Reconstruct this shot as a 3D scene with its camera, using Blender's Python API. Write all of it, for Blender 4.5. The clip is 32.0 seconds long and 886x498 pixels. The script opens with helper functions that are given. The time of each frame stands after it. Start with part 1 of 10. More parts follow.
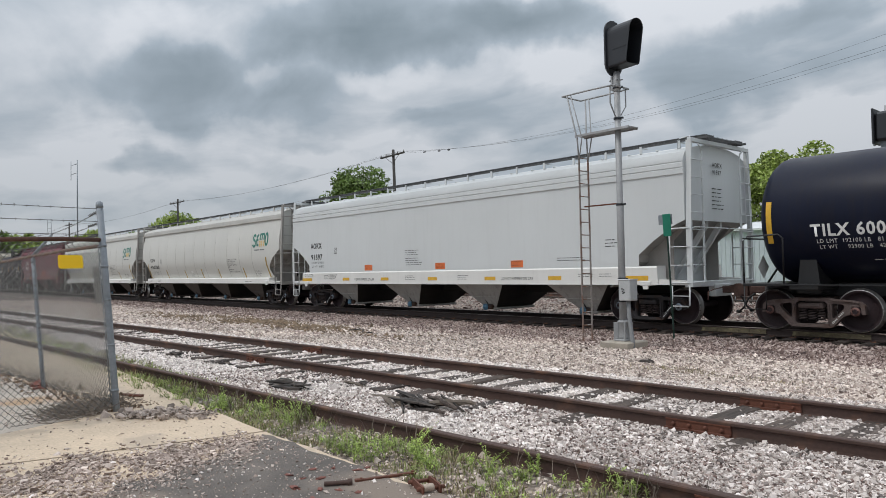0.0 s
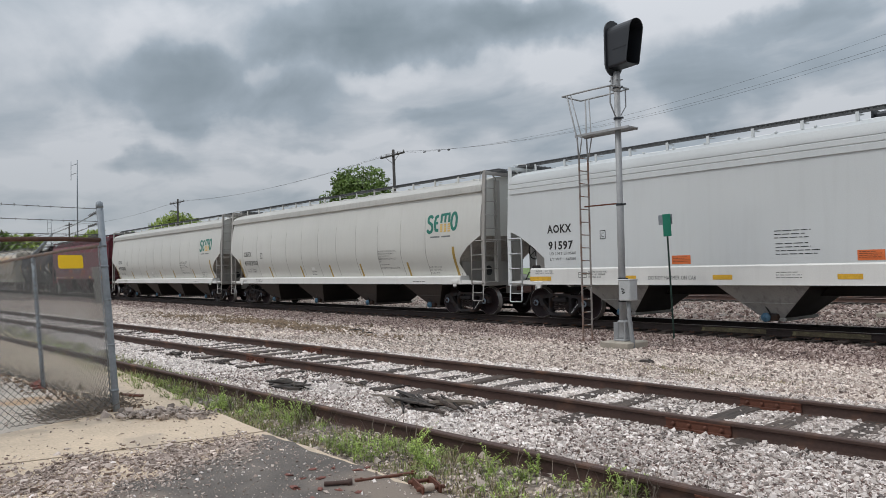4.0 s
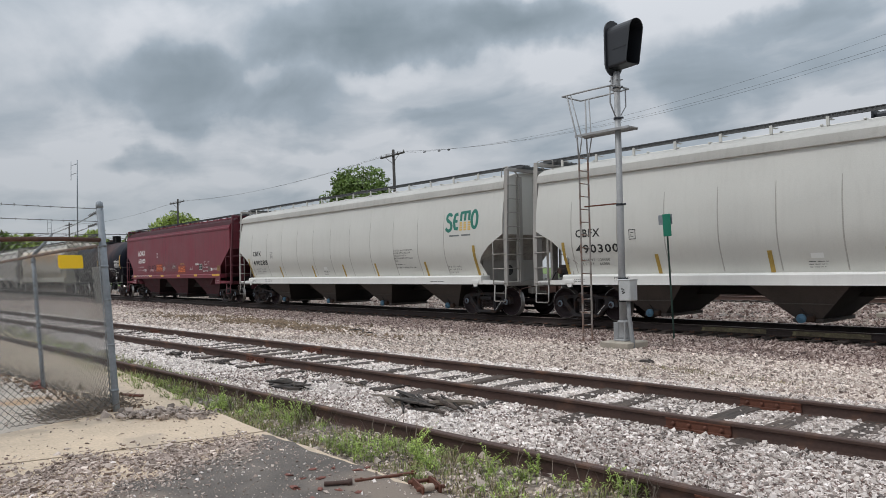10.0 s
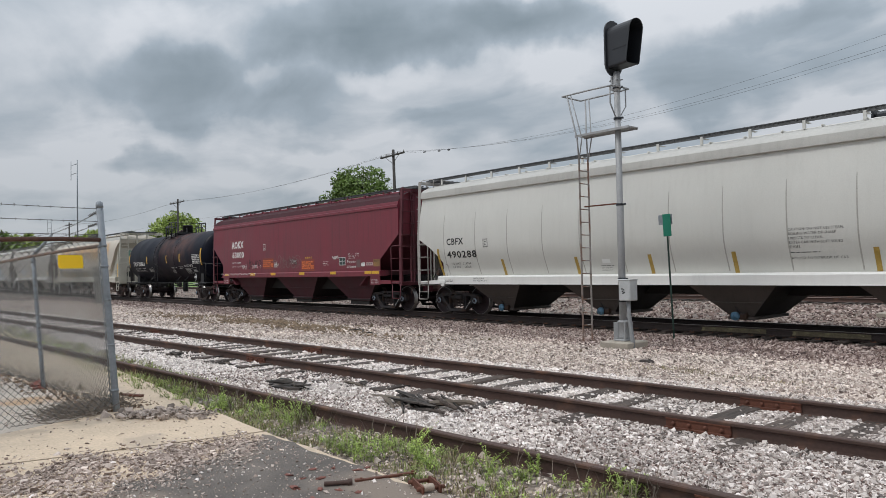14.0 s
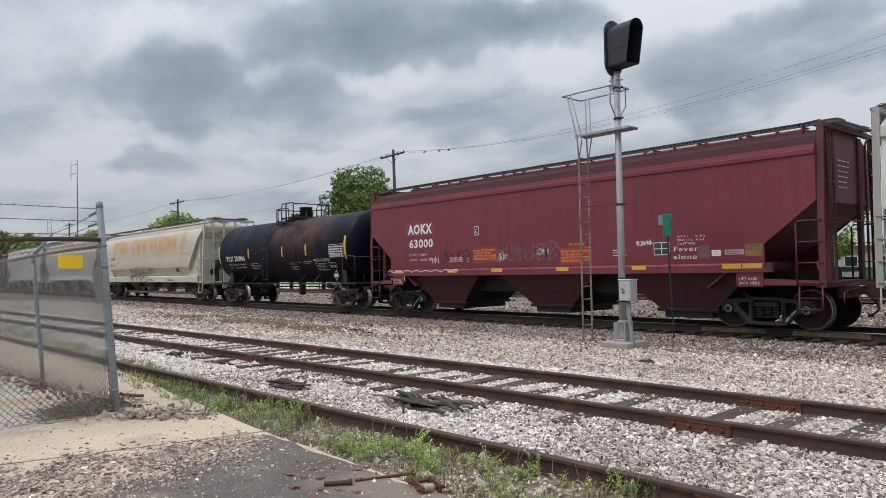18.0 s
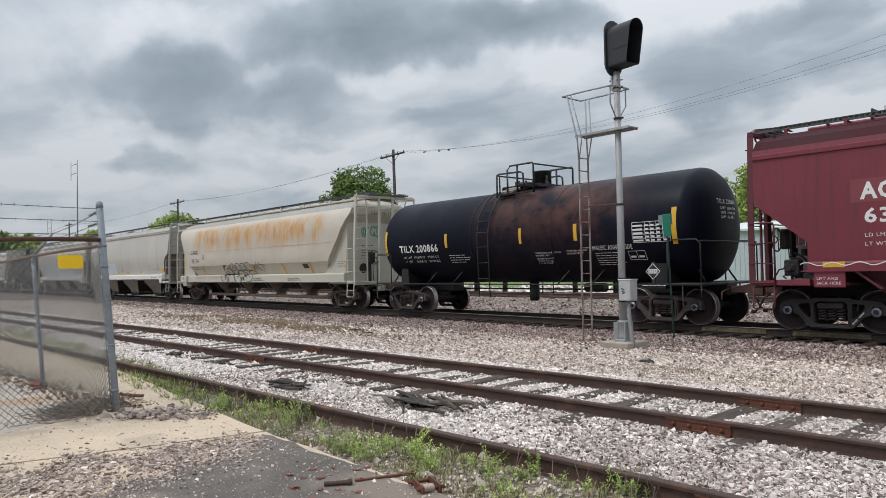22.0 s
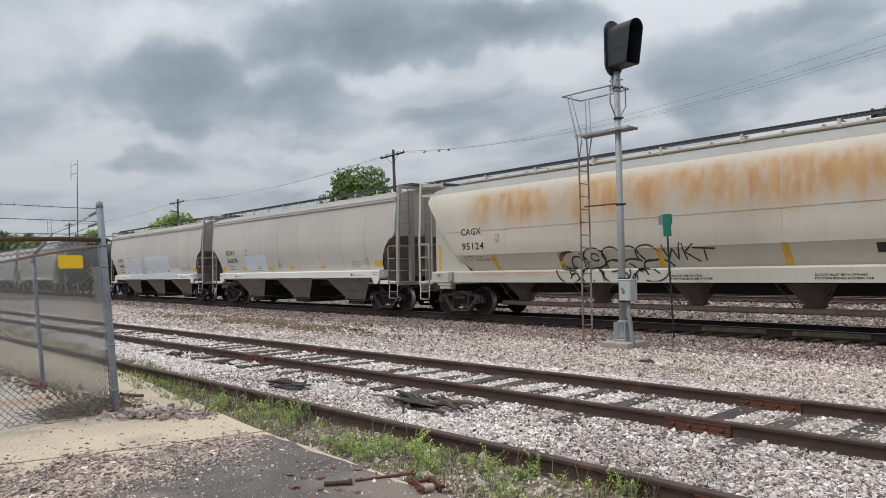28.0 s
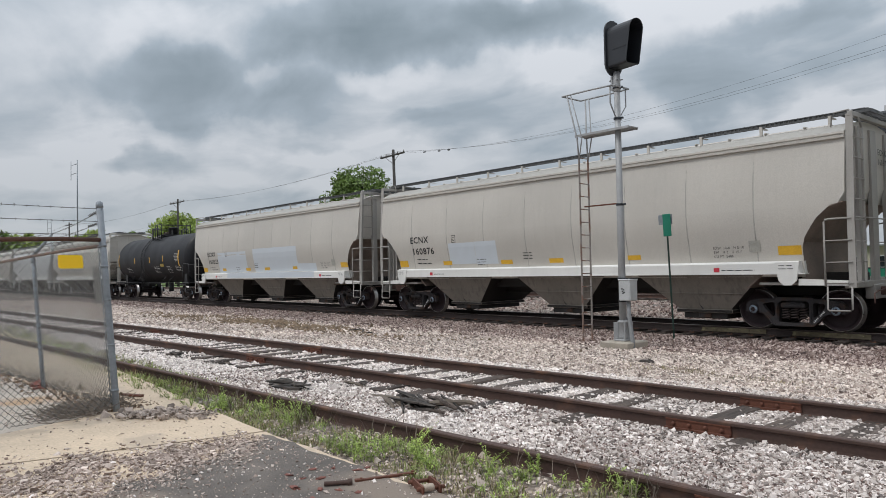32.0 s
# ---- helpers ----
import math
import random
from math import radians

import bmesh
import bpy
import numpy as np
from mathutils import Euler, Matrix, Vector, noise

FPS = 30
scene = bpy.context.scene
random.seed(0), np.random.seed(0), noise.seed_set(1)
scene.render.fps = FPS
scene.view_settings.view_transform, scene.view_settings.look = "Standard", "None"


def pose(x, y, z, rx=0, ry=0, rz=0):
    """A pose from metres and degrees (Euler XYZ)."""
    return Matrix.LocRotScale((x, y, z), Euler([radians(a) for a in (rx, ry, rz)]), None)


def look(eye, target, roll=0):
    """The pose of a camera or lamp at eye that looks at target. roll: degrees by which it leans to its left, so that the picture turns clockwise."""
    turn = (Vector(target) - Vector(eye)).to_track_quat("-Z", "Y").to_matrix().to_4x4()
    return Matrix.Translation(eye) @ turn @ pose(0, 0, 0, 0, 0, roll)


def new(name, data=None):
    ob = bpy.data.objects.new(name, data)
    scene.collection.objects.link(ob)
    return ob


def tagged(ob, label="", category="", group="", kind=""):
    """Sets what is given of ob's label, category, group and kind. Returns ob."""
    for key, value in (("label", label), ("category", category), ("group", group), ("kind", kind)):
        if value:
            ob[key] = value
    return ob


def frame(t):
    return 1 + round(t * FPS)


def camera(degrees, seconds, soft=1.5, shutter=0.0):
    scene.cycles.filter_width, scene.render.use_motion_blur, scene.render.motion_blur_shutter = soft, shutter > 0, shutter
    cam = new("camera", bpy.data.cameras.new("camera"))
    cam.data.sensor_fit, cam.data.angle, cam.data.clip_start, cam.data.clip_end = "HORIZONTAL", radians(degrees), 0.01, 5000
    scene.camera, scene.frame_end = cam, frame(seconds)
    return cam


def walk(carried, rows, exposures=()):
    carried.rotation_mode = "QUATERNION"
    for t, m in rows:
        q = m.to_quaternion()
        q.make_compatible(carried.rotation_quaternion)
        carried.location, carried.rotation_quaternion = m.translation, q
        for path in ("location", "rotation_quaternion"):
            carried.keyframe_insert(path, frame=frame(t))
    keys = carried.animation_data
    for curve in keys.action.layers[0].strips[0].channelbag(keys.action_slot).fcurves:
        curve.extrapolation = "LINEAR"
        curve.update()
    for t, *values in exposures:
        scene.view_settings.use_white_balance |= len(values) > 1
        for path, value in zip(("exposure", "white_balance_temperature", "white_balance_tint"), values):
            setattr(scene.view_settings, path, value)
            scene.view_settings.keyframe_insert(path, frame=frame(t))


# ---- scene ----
cam = camera(63.63, 32.0, soft=0.5)
EYE = (0.0, 0.0, 1.5115)
CAM_POSE = Matrix.Translation(EYE) @ pose(0, 0, 0, 0, 0, 48.778) @ pose(0, 0, 0, 91.642, 0, 0) @ pose(0, 0, 0, 0, 0, -1.1336)
# the camera opens up a little while the dark cars pass
STOPS = ((0.0, -0.26), (2.0, -0.37), (6.0, -0.34), (10.0, -0.33), (14.0, -0.29), (18.0, -0.21), (20.0, -0.16), (22.0, -0.17), (25.0, -0.21), (29.0, -0.26), (32.0, -0.24))
walk(cam, [(0.0, CAM_POSE), (32.0, CAM_POSE)], STOPS)

# ---------------------------------------------------------------- light
SUN_EL, SUN_AZ = radians(58), radians(200)
world = bpy.data.worlds.new("overcast_sky")
scene.world = world
world.use_nodes = True


def build_world():
    nt = world.node_tree
    nt.nodes.clear()
    n, l = nt.nodes, nt.links
    out = n.new("ShaderNodeOutputWorld")
    bg = n.new("ShaderNodeBackground")
    sky = n.new("ShaderNodeTexSky")
    sky.sky_type, sky.sun_disc = "NISHITA", False
    sky.sun_elevation, sky.sun_rotation = SUN_EL, SUN_AZ
    tc = n.new("ShaderNodeTexCoord")
    sep = n.new("ShaderNodeSeparateXYZ")
    l.new(tc.outputs["Generated"], sep.inputs[0])

    def math_node(op, a, b=None):
        m = n.new("ShaderNodeMath")
        m.operation = op
        for i, v in enumerate((a, b)):
            if v is None:
                continue
            if isinstance(v, (int, float)):
                m.inputs[i].default_value = v
            else:
                l.new(v, m.inputs[i])
        return m.outputs[0]

    z = math_node("MAXIMUM", sep.outputs[2], 0.0)
    den = math_node("ADD", z, 0.16)
    comb = n.new("ShaderNodeCombineXYZ")
    l.new(math_node("DIVIDE", sep.outputs[0], den), comb.inputs[0])
    l.new(math_node("DIVIDE", sep.outputs[1], den), comb.inputs[1])
    mp = n.new("ShaderNodeMapping")
    mp.inputs["Location"].default_value = CLOUD_SHIFT
    mp.inputs["Rotation"].default_value = (0, 0, radians(40))
    mp.inputs["Scale"].default_value = (0.62, 0.85, 1)
    l.new(comb.outputs[0], mp.inputs[0])
    # billows of two sizes, and the heavier cloud masses that hang over the yard
    big = n.new("ShaderNodeTexNoise")
    big.inputs["Scale"].default_value, big.inputs["Detail"].default_value = 1.1, 8
    big.inputs["Roughness"].default_value, big.inputs["Distortion"].default_value = 0.52, 0.5
    l.new(mp.outputs[0], big.inputs["Vector"])
    warp = n.new("ShaderNodeTexNoise")
    warp.inputs["Scale"].default_value, warp.inputs["Detail"].default_value = 7.0, 6
    warp.inputs["Roughness"].default_value = 0.50
    l.new(tc.outputs["Generated"], warp.inputs["Vector"])
    off = n.new("ShaderNodeVectorMath")
    off.operation = "MULTIPLY_ADD"
    l.new(warp.outputs["Color"], off.inputs[0])
    off.inputs[1].default_value, off.inputs[2].default_value = (0.15, 0.15, 0.15), (-0.075, -0.075, -0.075)
    bent = n.new("ShaderNodeVectorMath")
    l.new(tc.outputs["Generated"], bent.inputs[0])
    l.new(off.outputs[0], bent.inputs[1])

    def dot(v):
        d = n.new("ShaderNodeVectorMath")
        d.operation = "DOT_PRODUCT"
        l.new(bent.outputs[0], d.inputs[0])
        d.inputs[1].default_value = v
        return d.outputs["Value"]

    wisp = n.new("ShaderNodeTexNoise")
    wisp.inputs["Scale"].default_value, wisp.inputs["Detail"].default_value = 3.0, 6
    wisp.inputs["Roughness"].default_value, wisp.inputs["Distortion"].default_value = 0.52, 0.5
    l.new(mp.outputs[0], wisp.inputs["Vector"])
    total = math_node("ADD", math_node("MULTIPLY", big.outputs["Fac"], 0.58), math_node("MULTIPLY", wisp.outputs["Fac"], 0.34))
    for az, el, wide, high, depth in CLOUDS:
        fwd = Vector((math.cos(radians(el)) * math.sin(radians(az)), math.cos(radians(el)) * math.cos(radians(az)), math.sin(radians(el))))
        side = Vector((math.cos(radians(az)), -math.sin(radians(az)), 0))
        up = side.cross(fwd)
        p = math_node("POWER", math_node("ABSOLUTE", math_node("DIVIDE", dot(side), math.tan(radians(wide)))), 2.0)
        q = math_node("POWER", math_node("ABSOLUTE", math_node("DIVIDE", dot(up), math.tan(radians(high)))), 2.0)
        r = n.new("ShaderNodeMapRange")
        r.interpolation_type = "SMOOTHSTEP"
        r.inputs[1].default_value, r.inputs[2].default_value, r.inputs[3].default_value, r.inputs[4].default_value = 0.0, 1.6, depth * 0.85, 0.0
        l.new(math_node("ADD", p, q), r.inputs[0])
        ahead = math_node("GREATER_THAN", dot(fwd), 0.3)
        total = math_node("SUBTRACT", total, math_node("MULTIPLY", r.outputs[0], ahead))
    ramp = n.new("ShaderNodeValToRGB")
    e = ramp.color_ramp.elements
    e[0].position, e[0].color = 0.14, (0.210, 0.260, 0.298, 1)
    e[1].position, e[1].color = 0.52, (0.645, 0.675, 0.72, 1)
    mid = e.new(0.36)
    mid.color = (0.365, 0.425, 0.485, 1)
    l.new(total, ramp.inputs[0])
    # an overcast sky is brighter towards the zenith
    rise = n.new("ShaderNodeMapRange")
    rise.inputs["From Min"].default_value, rise.inputs["From Max"].default_value = 0.0, 1.0
    rise.inputs["To Min"].default_value, rise.inputs["To Max"].default_value = 1.0, 3.2
    l.new(math_node("POWER", z, 1.6), rise.inputs["Value"])
    mul = n.new("ShaderNodeMix")
    mul.data_type, mul.blend_type = "RGBA", "MULTIPLY"
    mul.inputs["Factor"].default_value = 1.0
    l.new(ramp.outputs[0], mul.inputs[6])
    l.new(rise.outputs[0], mul.inputs[7])
    haze = n.new("ShaderNodeMix")
    haze.data_type = "RGBA"
    fac = n.new("ShaderNodeMapRange")
    fac.inputs["From Max"].default_value = 0.16
    fac.inputs["To Min"].default_value, fac.inputs["To Max"].default_value = 0.75, 0.0
    l.new(z, fac.inputs["Value"])
    l.new(fac.outputs[0], haze.inputs["Factor"])
    l.new(mul.outputs[2], haze.inputs[6])
    haze.inputs[7].default_value = (0.565, 0.61, 0.655, 1)
    clear = n.new("ShaderNodeMix")
    clear.data_type, clear.blend_type = "RGBA", "MULTIPLY"
    clear.inputs["Factor"].default_value = 1.0
    l.new(sky.outputs[0], clear.inputs[6])
    clear.inputs[7].default_value = (0.1, 0.1, 0.1, 1)
    mix = n.new("ShaderNodeMix")
    mix.data_type = "RGBA"
    mix.inputs["Factor"].default_value = 0.94
    l.new(clear.outputs[2], mix.inputs[6])
    l.new(haze.outputs[2], mix.inputs[7])
    l.new(mix.outputs[2], bg.inputs["Color"])
    bg.inputs["Strength"].default_value = 1.0
    l.new(bg.outputs[0], out.inputs["Surface"])


CLOUD_SHIFT = (0.0, 0.0, 0.0)
# azimuth from the y axis, elevation, half width, half height (degrees) and weight of the dark masses
CLOUDS = [(-50.4, 19.1, 13.6, 2.8, 0.22), (-54.1, 17.4, 6.7, 2.0, 0.10), (-69.2, 14.1, 4.6, 3.4, 0.16), (-72.4, 13.5, 6.5, 2.5, 0.06), (-70.9, 8.3, 4.3, 1.2, 0.13), (-24.2, 14.7, 8.3, 3.4, 0.17), (-28.2, 14.1, 4.4, 2.3, 0.07), (-20.5, 17.3, 7.1, 1.1, 0.10), (-58.7, 13.7, 4.8, 1.6, 0.09), (-46.5, 11.3, 5.4, 1.7, 0.10), (-43.3, 13.6, 4.9, 1.1, 0.05),
          (-62.3, 6.1, 5.1, 0.8, 0.05), (-56.0, 11.8, 7.1, 0.8, 0.05), (-68.8, 18.7, 4.8, 2.3, -0.10), (-62.6, 15.1, 1.9, 2.0, -0.12), (-39.1, 16.6, 3.1, 2.7, -0.09), (-33.0, 18.3, 2.5, 2.3, -0.05), (-74.7, 10.3, 4.0, 1.0, -0.06), (-19.6, 10.4, 3.8, 1.2, -0.06), (-52.8, 14.9, 3.2, 1.0, -0.07), (-78.6, 7.5, 4.1, 1.8, -0.05), (-58.7, 9.6, 4.8, 0.7, -0.06), (-64.8, 10.2, 2.5, 0.9, -0.05),
          (-76.4, 16.9, 7.1, 4.1, -0.10), (-77.2, 11.1, 5.3, 1.8, -0.06), (-43.1, 19.1, 6.7, 2.3, 0.13), (-38.2, 19.6, 4.0, 1.8, 0.06), (-18.8, 15.6, 3.8, 2.7, 0.06), (-78.6, 6.3, 5.5, 1.8, -0.06), (-49.6, 14.6, 17.0, 6.5, 0.07)]
build_world()
sun_data = bpy.data.lights.new("sun", "SUN")
sun_data.energy, sun_data.angle, sun_data.color = 1.5, radians(16), (1.0, 0.97, 0.93)
sun = new("sun", sun_data)
sun.matrix_world = look((0, 0, 30), (math.sin(SUN_AZ) * -20, math.cos(SUN_AZ) * -20, 30 - 20 * math.tan(SUN_EL)))

# ---------------------------------------------------------------- materials
MATS = {}


def mat(name, base, rough=0.6, metal=0.0, var=0.15, scale=3.0, fine=40.0, bump=0.02, streak=None, streak_amt=0.0,
        second=None, second_amt=0.0, second_scale=1.0, island=0.0, obj_random=0.0, spec=0.5, coat=0.0, tones=None):
    """A painted or raw surface: base colour, broad and fine variation, vertical dirt streaks and patches of a second colour."""
    if name in MATS:
        return MATS[name]
    m = bpy.data.materials.new(name)
    m.use_nodes = True
    MATS[name] = m
    nt = m.node_tree
    n, l = nt.nodes, nt.links
    bsdf = n["Principled BSDF"]
    bsdf.inputs["Metallic"].default_value = metal
    bsdf.inputs["Specular IOR Level"].default_value = spec
    bsdf.inputs["Coat Weight"].default_value = coat
    tc = n.new("ShaderNodeTexCoord")

    def noise_node(sc, detail=4, stretch=None):
        t = n.new("ShaderNodeTexNoise")
        t.inputs["Scale"].default_value, t.inputs["Detail"].default_value = sc, detail
        if stretch:
            mp = n.new("ShaderNodeMapping")
            mp.inputs["Scale"].default_value = stretch
            l.new(tc.outputs["Object"], mp.inputs[0])
            l.new(mp.outputs[0], t.inputs["Vector"])
        else:
            l.new(tc.outputs["Object"], t.inputs["Vector"])
        return t.outputs["Fac"]

    def blend(kind, fac, a, b):
        x = n.new("ShaderNodeMix")
        x.data_type, x.blend_type = "RGBA", kind
        for i, v in ((0, fac), (6, a), (7, b)):
            if isinstance(v, (int, float)):
                x.inputs[i].default_value = v
            elif isinstance(v, tuple):
                x.inputs[i].default_value = (*v, 1)
            else:
                l.new(v, x.inputs[i])
        return x.outputs[2]

    def ranged(v, a, b, c, d):
        r = n.new("ShaderNodeMapRange")
        for i, x in enumerate((a, b, c, d)):
            r.inputs[i + 1].default_value = x
        l.new(v, r.inputs[0])
        return r.outputs[0]

    broad = noise_node(scale, 5)
    col = blend("MULTIPLY", 1.0, base, ranged(broad, 0.25, 0.75, 1 - var, 1 + var * 0.6))
    small = noise_node(fine, 3)
    col = blend("MULTIPLY", 1.0, col, ranged(small, 0.3, 0.7, 1 - var * 0.6, 1 + var * 0.4))
    if second:
        p = noise_node(second_scale, 6)
        col = blend("MIX", ranged(p, 0.62 - second_amt * 0.3, 0.70 - second_amt * 0.2, 0.0, 0.85), col, second)
    if streak:
        s = noise_node(1.0, 5, (9.0, 9.0, 0.55))
        col = blend("MIX", ranged(s, 0.5, 0.78, 0.0, streak_amt), col, streak)
    if tones:
        # every stone takes one tone of the mixture
        ge = n.new("ShaderNodeNewGeometry")
        ra = n.new("ShaderNodeValToRGB")
        el = ra.color_ramp.elements
        while len(el) < len(tones):
            el.new(0.5)
        for k, (pos, c) in enumerate(tones):
            el[k].position, el[k].color = pos, (*c, 1)
        l.new(ge.outputs["Random Per Island"], ra.inputs[0])
        col = blend("MULTIPLY", 1.0, col, ra.outputs[0])
    if island:
        g = n.new("ShaderNodeNewGeometry")
        col = blend("MULTIPLY", 1.0, col, ranged(g.outputs["Random Per Island"], 0, 1, 1 - island, 1 + island * 0.5))
    if obj_random:
        o = n.new("ShaderNodeObjectInfo")
        col = blend("MULTIPLY", 1.0, col, ranged(o.outputs["Random"], 0, 1, 1 - obj_random, 1 + obj_random * 0.6))
    l.new(col, bsdf.inputs["Base Color"])
    l.new(ranged(broad, 0.3, 0.7, max(rough - 0.08, 0.02), min(rough + 0.08, 1)), bsdf.inputs["Roughness"])
    if bump:
        b = n.new("ShaderNodeBump")
        b.inputs["Strength"].default_value, b.inputs["Distance"].default_value = 0.6, bump
        l.new(small, b.inputs["Height"])
        l.new(b.outputs[0], bsdf.inputs["Normal"])
    return m


DIRT = (0.16, 0.14, 0.115)
M_WHITE = mat("light_grey_paint", (0.60, 0.62, 0.62), 0.42, var=0.05, scale=0.4, bump=0.0015, streak=DIRT, streak_amt=0.05)
M_CREAM = mat("cream_grey_paint", (0.575, 0.568, 0.53), 0.45, var=0.07, scale=0.4, bump=0.0015, streak=DIRT, streak_amt=0.07)
M_SILL = mat("white_sill_paint", (0.70, 0.69, 0.66), 0.45, var=0.07, scale=0.8, bump=0.001, streak=DIRT, streak_amt=0.07)
M_GREY = mat("warm_grey_paint", (0.515, 0.485, 0.44), 0.5, var=0.15, scale=0.35, bump=0.0015, streak=DIRT, streak_amt=0.08)
M_PATCH = mat("repainted_patch", (0.53, 0.57, 0.61), 0.45, var=0.04, bump=0.0)
M_MAROON = mat("maroon_paint", (0.180, 0.026, 0.041), 0.48, var=0.16, scale=0.6, bump=0.0015, streak=(0.06, 0.024, 0.026), streak_amt=0.55)
M_RUSTY = mat("rust_stained_paint", (0.50, 0.475, 0.405), 0.55, var=0.12, scale=0.5, bump=0.0015, streak=(0.30, 0.24, 0.17), streak_amt=0.2)
M_BLACK = mat("black_tank_paint", (0.007, 0.0095, 0.023), 0.42, spec=0.17, var=0.25, scale=0.8, bump=0.0008, streak=(0.020, 0.016, 0.014), streak_amt=0.3)
# seam grey set below the paint tones to draw each seam's shadow
M_SEAM = mat("shadow_grey_weld_seam", (0.39, 0.375, 0.34), 0.7, var=0.25, scale=3, bump=0.0)
M_BLACKP = mat("black_fitting_paint", (0.014, 0.014, 0.015), 0.5, var=0.2, bump=0.001)
# grime and under-car shade together in one near-black tone
M_UNDER = mat("grimy_shaded_underframe", (0.020, 0.0165, 0.0145), 0.75, var=0.3, scale=1.5, bump=0.004)
M_ROOFC = mat("dusty_cream_roof", (0.44, 0.43, 0.40), 0.55, var=0.12, scale=0.8, bump=0.0015, streak=DIRT, streak_amt=0.2)
M_ROOFW = mat("dusty_grey_roof", (0.46, 0.475, 0.475), 0.5, var=0.1, scale=0.8, bump=0.0015)
M_ROOFG = mat("dirty_warm_roof", (0.33, 0.315, 0.285), 0.55, var=0.15, scale=0.8, bump=0.0015, streak=DIRT, streak_amt=0.3)
M_ROOFR = mat("dark_maroon_roof", (0.050, 0.013, 0.017), 0.75, spec=0.2, var=0.2, scale=0.8, bump=0.0015)
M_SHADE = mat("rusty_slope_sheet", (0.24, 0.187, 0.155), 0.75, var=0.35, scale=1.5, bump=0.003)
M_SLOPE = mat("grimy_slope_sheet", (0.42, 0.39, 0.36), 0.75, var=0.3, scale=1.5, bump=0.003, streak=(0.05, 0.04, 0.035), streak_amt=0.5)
# dirt-streaked end grey; the shade between cars is in its base colour
M_ENDGREY = mat("dusty_shaded_end_paint", (0.335, 0.318, 0.295), 0.55, var=0.12, scale=0.8, bump=0.0015, streak=DIRT, streak_amt=0.2)
# bay colours, set darker than the sides of the same cars
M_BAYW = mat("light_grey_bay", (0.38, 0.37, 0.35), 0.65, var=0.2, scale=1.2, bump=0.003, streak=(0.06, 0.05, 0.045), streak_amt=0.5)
M_BAY = mat("dark_brown_bay", (0.085, 0.070, 0.062), 0.7, var=0.25, scale=1.2, bump=0.003, streak=(0.05, 0.04, 0.035), streak_amt=0.5)
M_FUNNEL = mat("dusty_brown_funnel", (0.27, 0.205, 0.17), 0.75, var=0.3, scale=2, bump=0.003, streak=(0.08, 0.06, 0.05), streak_amt=0.5)
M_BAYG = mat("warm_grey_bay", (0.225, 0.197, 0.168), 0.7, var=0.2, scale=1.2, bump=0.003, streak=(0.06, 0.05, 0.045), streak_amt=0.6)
M_BAYRED = mat("dark_maroon_bay", (0.066, 0.015, 0.021), 0.7, var=0.3, scale=1.2, bump=0.003)
# side maroon darkened to hold the shade of the car ends
M_ENDRED = mat("shaded_maroon_end", (0.105, 0.020, 0.029), 0.6, var=0.2, scale=0.8, bump=0.0015, streak=(0.05, 0.02, 0.02), streak_amt=0.4)
# maroon taken down to under-car shade for the ends of the bays
M_DARKRED = mat("shaded_dark_maroon", (0.014, 0.006, 0.007), 0.75, var=0.3, scale=1.2, bump=0.003)
M_TRUCK = mat("cast_truck_steel", (0.048, 0.044, 0.046), 0.75, spec=0.25, var=0.35, scale=4, bump=0.005, second=(0.060, 0.034, 0.022), second_amt=0.3, second_scale=3)
M_TRUCKBR = mat("brown_truck_steel", (0.125, 0.095, 0.087), 0.8, spec=0.25, var=0.35, scale=4, bump=0.005, second=(0.085, 0.052, 0.042), second_amt=0.3, second_scale=3)
M_SPRING = mat("dull_coil_spring", (0.075, 0.058, 0.055), 0.7, spec=0.3, var=0.3, scale=6, bump=0.002)
M_CAPRUST = mat("rusty_bearing_cap", (0.17, 0.085, 0.070), 0.7, var=0.35, scale=9, bump=0.002)
M_WHEEL = mat("oily_wheel_steel", (0.032, 0.021, 0.023), 0.6, metal=0.0, spec=0.22, var=0.3, scale=5, bump=0.003)
M_TREAD = mat("polished_tread_steel", (0.34, 0.33, 0.32), 0.32, metal=0.9, var=0.15, scale=8, bump=0.0)
M_BEARING = mat("blue_bearing_cap", (0.26, 0.32, 0.38), 0.45, metal=0.3, var=0.3, scale=9, bump=0.001)
M_WALK = mat("galvanised_grating", (0.10, 0.102, 0.104), 0.6, metal=0.3, var=0.2, scale=6, bump=0.002)
M_YELLOW = mat("yellow_reflective_tape", (0.66, 0.38, 0.03), 0.4, var=0.15, scale=8, bump=0.0)
M_DULLYEL = mat("faded_yellow_tape", (0.38, 0.25, 0.05), 0.55, var=0.25, scale=8, bump=0.0)
M_ORANGE = mat("orange_warning_label", (0.72, 0.17, 0.045), 0.5, var=0.15, bump=0.0)
M_INK = mat("black_stencil_ink", (0.02, 0.02, 0.02), 0.6, var=0.1, bump=0.0)
M_INKW = mat("white_stencil_paint", (0.72, 0.72, 0.70), 0.5, var=0.08, bump=0.0)
M_LABELW = mat("white_label", (0.70, 0.70, 0.68), 0.5, var=0.05, bump=0.0)
M_TEAL = mat("green_logo_paint", (0.018, 0.17, 0.125), 0.45, var=0.08, bump=0.0)
M_GOLD = mat("gold_logo_paint", (0.66, 0.44, 0.12), 0.45, var=0.08, bump=0.0)
M_MINT = mat("green_spray_paint", (0.10, 0.30, 0.24), 0.6, var=0.2, bump=0.0)
M_RED = mat("red_label", (0.55, 0.03, 0.05), 0.5, var=0.1, bump=0.0)
